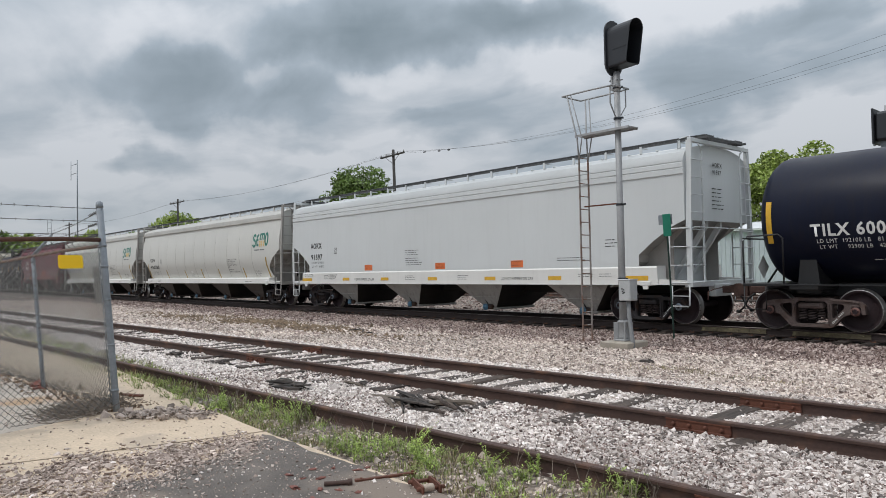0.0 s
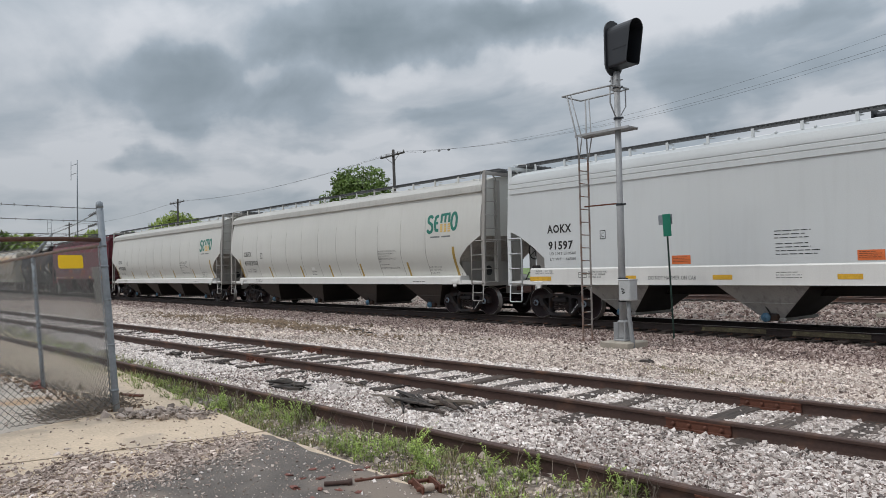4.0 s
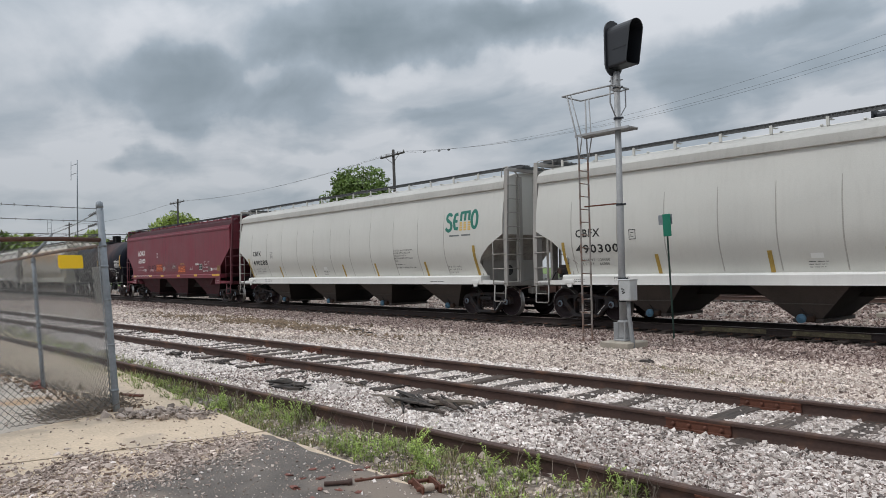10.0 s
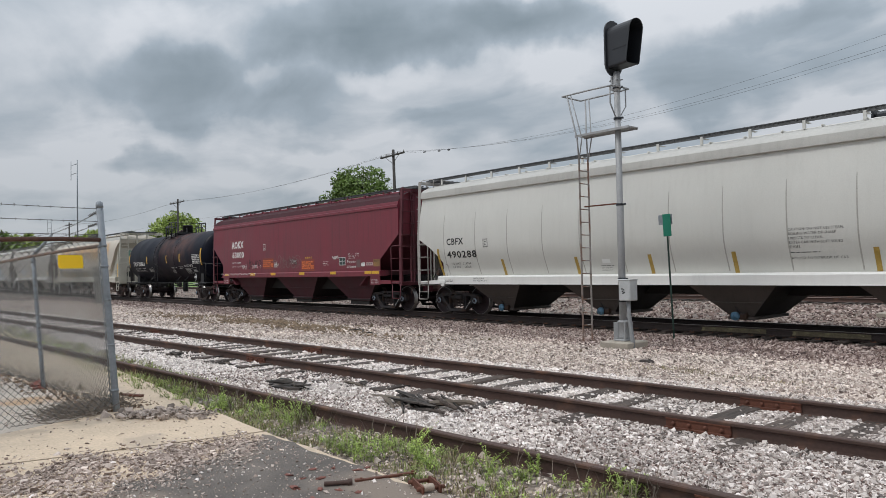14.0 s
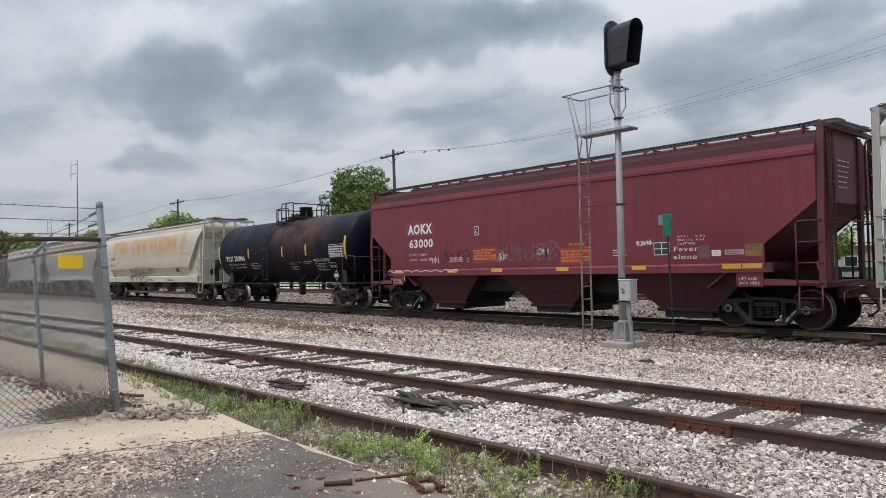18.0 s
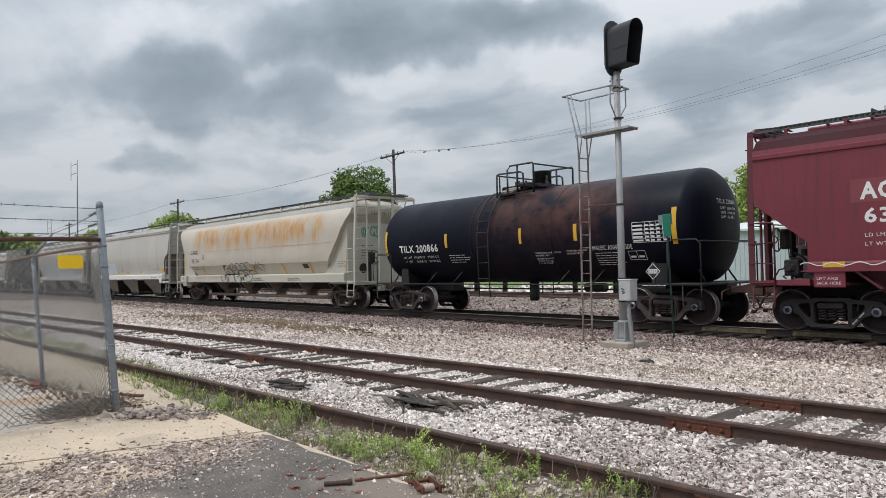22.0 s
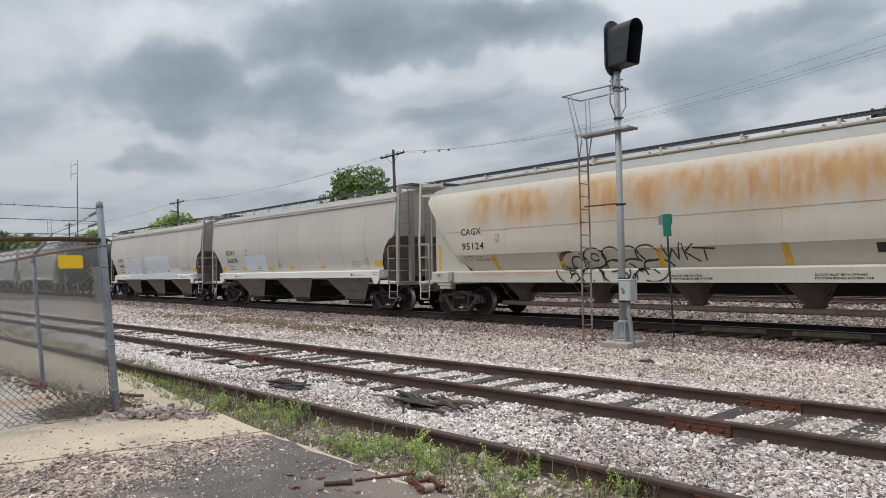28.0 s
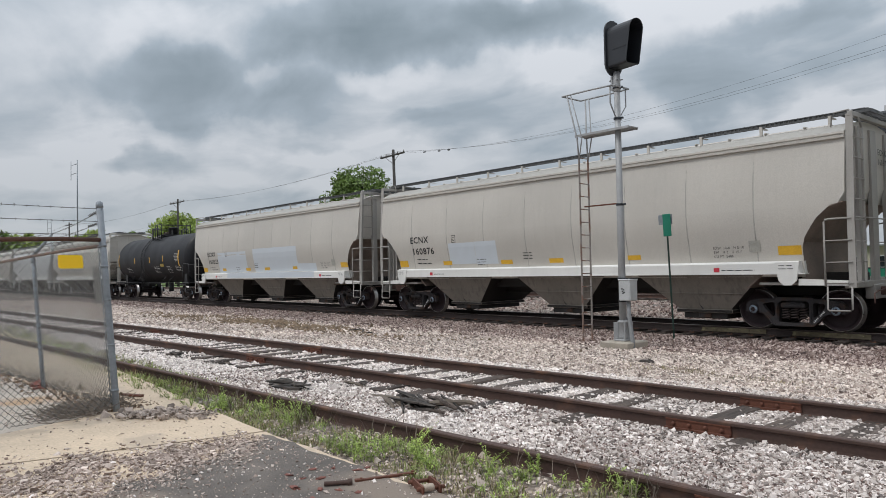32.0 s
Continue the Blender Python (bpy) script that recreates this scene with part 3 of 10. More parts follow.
def decal_rect(bm, x0, x1, z0, z1, surf, lean=0.0, steps=0, mi=0):
    """A painted or taped strip that follows the side."""
    rows = []
    steps = steps or max(3, int((z1 - z0) / 0.07))
    for i in range(steps + 1):
        z = z0 + (z1 - z0) * i / steps
        y, zz = surf(z)
        dx = lean * (z1 - z) / max(z1 - z0, 1e-6)
        rows.append((bm.verts.new((x0 + dx, y, zz)), bm.verts.new((x1 + dx, y, zz))))
    for a, b in zip(rows, rows[1:]):
        f = bm.faces.new((a[0], a[1], b[1], b[0]))
        f.material_index = mi


def bars(x, z, w, lines, h, surf, material, parent, seed=1, name="stencil_block"):
    """Writing too small to read: rows of short bars."""
    rng = random.Random(seed)
    bm = B()
    for i in range(lines):
        zz, xx, end = z - i * h * 1.7, x, x + w * rng.uniform(0.65, 1.0)
        t = h * 0.38
        while xx < end:
            e = min(xx + h * rng.uniform(1.5, 4.5), end)
            decal_rect(bm, xx, e, zz, zz + t, surf, steps=1)
            xx = e + h * 0.75
    return part(name, bm, material, parent)


def ribbon(bm, pts, w, surf, mi=0):
    """A sprayed or painted line of width w through points on the side."""
    prev = None
    fine = [pts[0]]
    for (xa, za), (xb, zb) in zip(pts, pts[1:]):
        k = max(1, math.ceil(math.hypot(xb - xa, zb - za) / 0.05))
        fine += [(xa + (xb - xa) * i / k, za + (zb - za) * i / k) for i in range(1, k + 1)]
    pts = fine
    for i, (x, z) in enumerate(pts):
        a, b = pts[max(i - 1, 0)], pts[min(i + 1, len(pts) - 1)]
        dx, dz = b[0] - a[0], b[1] - a[1]
        d = math.hypot(dx, dz) or 1
        nx, nz = -dz / d * w / 2, dx / d * w / 2
        (y1, z1), (y2, z2) = surf(z + nz), surf(z - nz)
        cur = (bm.verts.new((x + nx, y1, z1)), bm.verts.new((x - nx, y2, z2)))
        if prev:
            bm.faces.new((prev[0], prev[1], cur[1], cur[0])).material_index = mi
        prev = cur


def arc(cx, cz, rx, rz, a0, a1, n=10):
    return [(cx + rx * math.cos(radians(a0 + (a1 - a0) * i / n)), cz + rz * math.sin(radians(a0 + (a1 - a0) * i / n))) for i in range(n + 1)]

# ---------------------------------------------------------------- ground
YC = 17.37          # centre line of the main track; its railheads are at z = 0
SLOPE = 0.0485      # the siding runs slightly askew to the main track
NEAR0, THIRD0 = 6.21, 4.24


def ground_z(x, y):
    if y < 3.3:
        return -0.03
    pts = ((3.3, -0.03), (4.6, -0.02), (8.4, -0.03), (9.6, -0.10), (12.0, -0.20), (14.6, -0.21), (15.5, -0.205), (16.0, -0.245), (18.8, -0.245), (20.5, -0.25), (31.0, -0.24), (36, -0.2), (60, -0.3), (4000, -0.3))
    for (a, za), (b, zb) in zip(pts, pts[1:]):
        if y <= b:
            return za + (zb - za) * (y - a) / (b - a)
    return -0.3


def build_ground():
    xs = [-4000, -800, -300, -150] + [-100 + 2 * i for i in range(60)] + [40, 150, 800, 4000]
    ys = [-4000, -300, -60, -15, -6, 0, 2, 3, 3.3, 3.8, 4.6] + [5 + 0.6 * i for i in range(28)] + [22, 25, 28, 31, 33, 36, 42, 60, 120, 400, 1500, 4000]
    bm = B()
    rows = [[bm.verts.new((x, y, ground_z(x, y))) for x in xs] for y in ys]
    for a, b in zip(rows, rows[1:]):
        for i in range(len(xs) - 1):
            bm.faces.new((a[i], a[i + 1], b[i + 1], b[i]))
    ob = new("ground", to_mesh("ground", bm, M_GROUND))
    tagged(ob, "grey gravel and dirt rail yard turning to grass", "ground", kind="structure")


build_ground()


def poly_slab(name, pts, z0, z1, material, label, category):
    bm = B()
    a = [bm.verts.new((x, y, z1)) for x, y in pts]
    b = [bm.verts.new((x, y, z0)) for x, y in pts]
    bm.faces.new(a)
    bm.faces.new(b[::-1])
    for i in range(len(pts)):
        j = (i + 1) % len(pts)
        bm.faces.new((a[j], a[i], b[i], b[j]))
    ob = new(name, to_mesh(name, bm, material))
    return tagged(ob, label, category, kind="structure")


rng = random.Random(5)
edge = [(-11.3 + 0.35 * i, 3.17 - 0.075 * (-5.05 + 0.35 * i) + rng.uniform(-0.014, 0.014)) for i in range(15)]
poly_slab("pavement", [(-30, 0.72), (-8.40, 2.50), (-7.35, -0.50), (-9.6, -8), (-8.9, -8), (-6.57, 1.68), (-6.245, 3.18)] + edge[::-1] + [(-30, 4.2)], -0.1, 0.020, M_CONC, "worn tan concrete slab strewn with gravel", "pavement")
poly_slab("pavement", [(-30, 0.708), (-8.412, 2.488), (-7.362, -0.50), (-9.612, -8), (-30, -8)], -0.1, 0.018, M_CONCG, "older grey concrete slab inside the fence", "pavement")
near_edge = [(-6.23 + 0.2 * i, 3.185 - 0.02 * i * 0.2 + rng.uniform(-0.012, 0.012)) for i in range(36)]
poly_slab("pavement", near_edge + [(1, -8), (-8.88, -8), (-6.555, 1.68)], -0.1, 0.015, M_CONC, "lower concrete slab past an open joint", "pavement")
# thin worn asphalt laid over the concrete, its margin ragged
left = []
for k in range(46):
    y = 3.10 - 0.075 * k
    left.append((-6.12 + 0.55 * (3.10 - y) ** 0.8 + 0.10 * math.sin(k * 0.9) + rng.uniform(-0.05, 0.05), y))
far = [(-6.0 + 0.12 * i, 3.13 - 0.010 * i * 0.12 + rng.uniform(-0.022, 0.016) + 0.02 * math.sin(i * 0.7)) for i in range(80)]
poly_slab("pavement", far + [(5, -8), (-3.4, -8)] + left[::-1], -0.05, 0.0205, M_ASPH, "dark worn asphalt apron with pale grit", "pavement")

# ---------------------------------------------------------------- railway tracks
RAIL_PROF = [(-0.070, 0.0), (-0.070, 0.011), (-0.012, 0.030), (-0.009, 0.045), (-0.009, 0.118), (-0.034, 0.130), (-0.036, 0.152), (-0.030, 0.160),
             (0.030, 0.160), (0.036, 0.152), (0.034, 0.130), (0.009, 0.118), (0.009, 0.045), (0.012, 0.030), (0.070, 0.011), (0.070, 0.0)]


def rail_mesh(x0, x1, height=0.16, wob=0.0, seed=0, step=2.0):
    bm = B()
    r = random.Random(seed)
    n = max(int((x1 - x0) / step), 1)
    rows = []
    for i in range(n + 1):
        x = x0 + (x1 - x0) * i / n
        dy, dz = r.uniform(-wob, wob), r.uniform(-wob, wob) * 0.6
        rows.append([bm.verts.new((x, y * height / 0.16 + dy, z * height / 0.16 - height + dz)) for y, z in RAIL_PROF])
    k = len(RAIL_PROF)
    for a, b in zip(rows, rows[1:]):
        for j in range(k):
            f = bm.faces.new((a[j], a[(j + 1) % k], b[(j + 1) % k], b[j]))
            f.material_index = 1 if 6 <= j <= 8 else 0
    bm.faces.new(rows[0])
    bm.faces.new(rows[-1][::-1])
    return bm


def tie_mesh(seed, length=2.6, w=0.22, h=0.16):
    r = random.Random(seed)
    bm = B()
    n = 6
    rows = []
    for i in range(n + 1):
        y = -length / 2 + length * i / n
        rows.append([bm.verts.new((x * w + r.uniform(-0.012, 0.012), y + (r.uniform(-0.03, 0.03) if i in (0, n) else 0), z + r.uniform(-0.008, 0.008)))
                     for x, z in ((-0.5, -h), (0.5, -h), (0.5, -0.02), (0.42, 0.0), (0.05, -0.006), (-0.42, 0.0), (-0.5, -0.02))])
    for a, b in zip(rows, rows[1:]):
        for j in range(7):
            bm.faces.new((a[j], a[(j + 1) % 7], b[(j + 1) % 7], b[j]))
    bm.faces.new(rows[0])
    bm.faces.new(rows[-1][::-1])
    return bm


TIES_DARK = [to_mesh("tie", tie_mesh(s + 30, h=0.22), M_TIEDARK) for s in range(6)]
TIES = [to_mesh("tie", tie_mesh(s), M_TIE) for s in range(6)]


def spike_mesh():
    bm = B()
    box(bm, -0.075, 0.075, -0.13, 0.13, -0.012, 0.006, 0.004)
    for sy in (-1, 1):
        for sx in (-0.04, 0.04):
            box(bm, sx - 0.012, sx + 0.012, sy * 0.085 - 0.012, sy * 0.085 + 0.012, 0.0, 0.028, 0.004)
            box(bm, sx - 0.014, sx + 0.014, sy * 0.078 - 0.02, sy * 0.078 + 0.012, 0.026, 0.036, 0.003)
    return bm


PLATE = to_mesh("tie_plate", spike_mesh(), M_RAIL)


def joint_mesh(length=0.62, bolts=4):
    bm = B()
    for s in (-1, 1):
        prism(bm, [(-length / 2, -0.112), (length / 2, -0.112), (length / 2, -0.045), (-length / 2, -0.045)], s * 0.012, s * 0.030)
        prism(bm, [(-length / 2, -0.135), (length / 2, -0.135), (length / 2, -0.112), (-length / 2, -0.112)], s * 0.012, s * 0.060)
        prism(bm, [(-length / 2, -0.046), (length / 2, -0.046), (length / 2, -0.034), (-length / 2, -0.034)], s * 0.012, s * 0.040)
        for i in range(bolts):
            x = -length / 2 + length * (i + 0.5) / bolts
            lathe(bm, [(0.019, 0.030 * s), (0.019, 0.048 * s), (0.010, 0.049 * s), (0.010, 0.066 * s)], "y", 6, centre=(x, 0, -0.080))
    return bm


def tie_places(x0, x1, step, seed):
    r = random.Random(seed)
    out, x = [], x0
    while x < x1:
        out.append(x + r.uniform(-0.03, 0.03))
        x += step * r.uniform(0.92, 1.08)
    return out


SIDING_TIES = tie_places(-40, 3, 0.56, 11)


def build_track(name, label, y0, slope, z, x0, x1, rail_mats, rails, height, tie_step, tie_top, tie_x, plates_x, seed, ties=None):
    t = thing(name, label, "railway track", m=pose(0, y0, z, 0, 0, math.degrees(math.atan(slope))))
    for k, off in enumerate(rails):
        part("rail", rail_mesh(x0, x1, height, 0.004, seed + k), rail_mats, t, m=pose(0, off, 0))
    r = random.Random(seed)
    for x in tie_places(*tie_x, tie_step, seed):
        part("tie", (ties or TIES)[r.randrange(6)], None, t, m=pose(x, sum(rails) / len(rails) + r.uniform(-0.05, 0.05), tie_top + r.uniform(-0.016, 0.012), r.uniform(-0.6, 0.6), 0, r.uniform(-1.5, 1.5)))
        if plates_x[0] < x < plates_x[1]:
            for off in rails:
                part("tie_plate", PLATE, None, t, m=pose(x, off, -height))
    return t


siding = build_track("siding_track", "rusty siding track on weathered ties in white limestone ballast", NEAR0 + 0.7175, SLOPE, 0.12, -95, 30,
                     [M_RAIL, M_RAIL], (-0.7175, 0.7175), 0.16, 0.56, -0.120, (-40, 3), (-16, 0.5), 11)
JOINT = to_mesh("joint_bar", joint_mesh(), M_RUSTBAR)
for x, off in ((-3.45, -0.7175), (-3.37, 0.7175), (-11.4, -0.7175), (-11.85, 0.7175), (-19.2, 0.7175)):
    part("joint_bar", JOINT, None, siding, "orange rusted joint bar", m=pose(x, off, 0))
yard_rail = build_track("abandoned_track", "abandoned rusty rail half buried in weeds and gravel", THIRD0, 0.0445, 0.12, -60, 20, [M_RAIL, M_RAIL], (0.0,), 0.16, 99, -0.2, (50, 50.1), (0, 0), 31)
part("joint_bar", JOINT, None, yard_rail, "dark rusted joint bar", m=pose(-2.05, 0, 0))
main = build_track("main_track", "dark main line track on ballasted wooden ties", YC, 0.0, 0.0, -400, 120, [M_RAILDARK, M_RAILTOP], (-0.7525, 0.7525), 0.18, 0.52, -0.178, (-62, 4), (-30, 0), 21, TIES_DARK)
LONGJ = to_mesh("joint_bar", joint_mesh(1.6, 6), mat("painted_joint_bar", (0.14, 0.115, 0.07), 0.75, var=0.35, scale=5, bump=0.004, second=(0.26, 0.225, 0.12), second_amt=0.25, second_scale=5))
for x in (-6.2, -8.4):
    part("joint_bar", LONGJ, None, main, "long bolted insulated joint bar with yellow paint marks", m=pose(x, -0.7525, 0))
far_track = build_track("far_track", "second main track of rusty rails beyond the train", 32.6, 0.0, 0.02, -300, 120, [M_RAIL, M_RAILTOP], (-0.7525, 0.7525), 0.18, 0.56, -0.185, (-70, 0), (1, 0), 41)


# ---------------------------------------------------------------- loose stones
def stones(name, material, xyz, size, label, seed, flat=0.84, lift=0.08, near=9.0):
    """Angular crushed stones, one joined mesh: xyz their places, size their radii. Near ones are blocky, far ones have fewer faces."""
    g = np.random.default_rng(seed)
    cube = np.array([(x, y, z) for z in (-1, 1) for y in (-1, 1) for x in (-1, 1)], float) * 0.60
    cube_f = [(0, 2, 3, 1), (4, 5, 7, 6), (0, 1, 5, 4), (2, 6, 7, 3), (0, 4, 6, 2), (1, 3, 7, 5)]
    octa = np.array([(1, 0.15, 0), (0.1, 1, 0.1), (-1, -0.1, 0), (-0.1, -1, -0.1), (0.25, 0.2, 0.85), (-0.2, -0.2, -0.85)], float)
    octa_f = [(0, 1, 4), (1, 2, 4), (2, 3, 4), (3, 0, 4), (1, 0, 5), (2, 1, 5), (3, 2, 5), (0, 3, 5)]
    close = (np.hypot(xyz[:, 0], xyz[:, 1]) < near) & (g.uniform(0, 1, len(xyz)) < 0.55)
    cos, loops, totals, start = [], [], [], 0
    for v0, f0, pick, jit in ((cube, cube_f, close, 0.17), (octa, octa_f, ~close, 0.17)):
        n, nv, k = int(pick.sum()), len(v0), len(f0[0])
        if n == 0:
            continue
        kinds = v0[None] * g.uniform(0.72, 1.15, (80, nv, 3)) + g.normal(0, jit, (80, nv, 3))
        v = kinds[g.integers(0, 80, n)] * g.uniform(0.72, 1.32, (n, 1, 3)) * np.array([1, 1, flat])
        a, b = g.uniform(0, 2 * np.pi, n), g.normal(0, 0.8, n)
        ca, sa, cb, sb = np.cos(a), np.sin(a), np.cos(b), np.sin(b)
        x, y, z = v[..., 0], v[..., 1], v[..., 2]
        y, z = y * cb[:, None] - z * sb[:, None], y * sb[:, None] + z * cb[:, None]
        x, y = x * ca[:, None] - y * sa[:, None], x * sa[:, None] + y * ca[:, None]
        v = np.stack([x, y, z], -1) * size[pick][:, None, None] + xyz[pick][:, None, :]
        v[..., 2] += (lift * size[pick])[:, None]
        cos.append(v.reshape(-1, 3))
        loops.append((np.array(f0)[None] + nv * np.arange(n)[:, None, None] + start).reshape(-1))
        totals.append(np.full(n * len(f0), k))
        start += n * nv
    cos, loops, totals = np.concatenate(cos), np.concatenate(loops), np.concatenate(totals)
    me = bpy.data.meshes.new(name)
    me.vertices.add(len(cos))
    me.vertices.foreach_set("co", cos.astype("f").ravel())
    me.loops.add(len(loops))
    me.loops.foreach_set("vertex_index", loops.astype("i"))
    me.polygons.add(len(totals))
    me.polygons.foreach_set("loop_start", (np.cumsum(totals) - totals).astype("i"))
    me.polygons.foreach_set("loop_total", totals.astype("i"))
    me.polygons.foreach_set("use_smooth", np.zeros(len(totals), bool))
    me.update(calc_edges=True)
    me.materials.append(material)
    ob = new(name, me)
    tagged(ob, label, "gravel" if "gravel" in name else "ballast", kind="stuff")
    return ob


GZ_Y = np.array([-10, 3.3, 4.6, 8.4, 9.6, 12.0, 14.6, 15.5, 16.0, 18.8, 20.5, 31.0, 36, 60])
GZ_Z = np.array([-0.03, -0.03, -0.02, -0.03, -0.10, -0.20, -0.21, -0.205, -0.245, -0.245, -0.25, -0.24, -0.2, -0.3])


def spread(n, y0, y1, far, seed, near=1.0, skew=0.0):
    """Places on the ground between two lines along the track, thinning out with distance."""
    g = np.random.default_rng(seed)
    y = g.uniform(y0, y1, n * 4)
    w = (y - 0) / 1.0
    lo, hi = -np.minimum(far, 6.2 * (w + 0.4)), -0.24 * w
    # evenly in the logarithm of distance, so the near ones are the densest
    u = g.uniform(0, 1, n * 4)
    d0, d1 = np.maximum(-hi, near), -lo
    x = -d0 * (d1 / d0) ** (u ** 1.08)
    x, y = x[:n], (y + skew * x)[:n]
    z = np.interp(y, GZ_Y, GZ_Z)
    return np.stack([x, y, z], -1)


def ballast():
    g = np.random.default_rng(3)
    p = spread(142000, 4.28, 8.75, 36, 1, 1.2, SLOPE)
    p[:, 2] += g.uniform(-0.012, 0.014, len(p))
    # keep the ties bare in places and the rails clear
    k = p[:, 1] - SLOPE * p[:, 0]
    keep = (np.abs(k - NEAR0) > 0.045) & (np.abs(k - NEAR0 - 1.435) > 0.045)
    gap = np.abs(p[:, 0][:, None] - np.array(SIDING_TIES)[None])
    bare = (g.uniform(0, 1, len(SIDING_TIES)) < np.where(np.array(SIDING_TIES) > -4.6, 0.70, 0.45))[gap.argmin(1)]
    tie_band = (gap.min(1) < 0.105) & bare & (k > NEAR0 - 0.3) & (k < NEAR0 + 1.75)
    keep &= ~(tie_band & (g.uniform(0, 1, len(p)) < np.where((k > NEAR0) & (k < NEAR0 + 1.435), 0.90, 0.6)))
    p = p[keep]
    d = np.hypot(p[:, 0], p[:, 1])
    s = g.lognormal(math.log(0.0150), 0.38, len(p)) * (1 + np.maximum(d - 9, 0) * 0.036)
    s = np.clip(s, 0.008, np.where(d < 9, 0.034, 0.075))
    # freshly dumped white stone away from the apron, older greyer stone near it
    fresh = g.uniform(0, 1, len(p)) < np.clip((-p[:, 0] - 3.2) / 2.6, 0.12, 0.9)
    stones("ballast_stones", M_STONEW, p[fresh], s[fresh], "white crushed limestone ballast round the siding", 1)
    stones("ballast_stones", M_STONEO, p[~fresh], s[~fresh], "older pale grey crushed limestone ballast", 41)
    p = spread(100000, 6.6, 13.2, 60, 2, 2.5)
    p = p[(p[:, 1] - SLOPE * p[:, 0]) > 8.45]
    d = np.hypot(p[:, 0], p[:, 1])
    s = g.lognormal(math.log(0.0178), 0.40, len(p)) * (1 + np.maximum(d - 11, 0) * 0.034)
    stones("gravel_stones", M_STONEG, p, np.clip(s, 0.01, 0.08), "grey and tan gravel between the two tracks", 2, lift=0.0)
    p = spread(58000, 12.6, 16.4, 70, 4, 4)
    p = p[(np.abs(p[:, 1] - (YC - 0.7525)) > 0.06)]
    d = np.hypot(p[:, 0], p[:, 1])
    s = g.lognormal(math.log(0.022), 0.35, len(p)) * (1 + np.maximum(d - 16, 0) * 0.02)
    stones("ballast_stones", M_STONEM, p, np.clip(s, 0.01, 0.09), "brownish grey main line ballast with dark stones", 3, lift=0.1)
    p = spread(20000, 16.8, 31.0, 90, 6, 5)
    d = np.hypot(p[:, 0], p[:, 1])
    s = g.lognormal(math.log(0.031), 0.33, len(p)) * (1 + np.maximum(d - 20, 0) * 0.02)
    p = p[(np.abs(p[:, 1] - YC) > 0.80) | (np.abs(p[:, 1] - YC) < 0.70)]
    stones("ballast_stones", M_STONEM, p, np.clip(s[:len(p)], 0.01, 0.12), "grey ballast between and beyond the main line rails", 5)
    # finer dark chips lodged between the white stones
    n = 17000
    x = -1.2 - 9.5 * g.uniform(0, 1, n) ** 1.2
    y = SLOPE * x + g.uniform(4.3, 6.15, n)
    w = np.sin(x * 1.7 + 2.0 * np.sin(y * 1.9)) + np.sin(y * 3.1 + x * 0.6)
    keep = w > g.uniform(-1.9, 1.0, n)
    p = np.stack([x, y, np.interp(y, GZ_Y, GZ_Z) + 0.012], -1)[keep]
    stones("ballast_stones", M_STONEM, p, np.clip(g.lognormal(math.log(0.0105), 0.35, len(p)), 0.004, 0.022), "fine brown stone chips among the white ballast", 12, near=7.0)
    # loose grit on the slab and in the weeds
    p = spread(5200, 3.1, 4.3, 18, 7, 1.5, 0.02)
    stones("gravel_stones", M_STONEG, p, g.lognormal(math.log(0.014), 0.45, len(p)), "scattered grey gravel among the weeds", 6)
    # a drift of flat chips along the joint, thinning outwards
    n = 7600
    y = 2.95 - 2.6 * g.beta(1.5, 1.2, n)
    x = -5.98 + 0.10 * np.sin(y * 3) + 0.26 * (2.2 - y) * 0.4 + g.normal(0, 0.30, n) * np.clip(0.5 + 0.5 * (2.9 - y), 0.35, 1.1)
    keep = np.sin(x * 7 + 2 * np.sin(y * 5)) + np.sin(y * 9 + x * 3) > g.uniform(-2.2, 1.3, n)
    p = np.stack([x, y, np.full(n, 0.019)], -1)[keep]
    stones("gravel_stones", M_CHIP, p, np.clip(g.lognormal(math.log(0.0112), 0.5, len(p)), 0.003, 0.036), "drift of flat brown-grey chips on the slab", 8, flat=0.42, lift=0.25)
    n = 3600
    x, y = np.where(g.uniform(0, 1, n) < 0.45, g.uniform(-9.6, -3.4, n), g.normal(-5.3, 0.6, n)), g.uniform(0.3, 3.1, n)
    p = np.stack([x, y, np.full(n, 0.0205)], -1)
    stones("gravel_stones", M_CHIP, p, np.clip(g.lognormal(math.log(0.0065), 0.5, n), 0.002, 0.022), "loose small chips scattered over the slab", 10, flat=0.5, lift=0.2)
    # chips and dust that blur the margin of the asphalt
    n = 3400
    y = g.uniform(0.2, 3.05, n)
    x = -6.12 + 0.55 * (3.10 - y) ** 0.8 + g.normal(0.02, 0.20, n)
    p = np.stack([x, y, np.full(n, 0.021)], -1)
    stones("gravel_stones", M_CHIP, p, np.clip(g.lognormal(math.log(0.0068), 0.55, n), 0.002, 0.026), "small chips along the ragged asphalt margin", 11, flat=0.45, lift=0.2)
    n = 420
    p = np.stack([g.uniform(-6.6, -3.4, n), g.uniform(0.6, 3.08, n), np.full(n, 0.022)], -1)
    stones("gravel_stones", M_STONEW, p, g.lognormal(math.log(0.0078), 0.45, n), "white chips of stone strewn on the slab", 9)


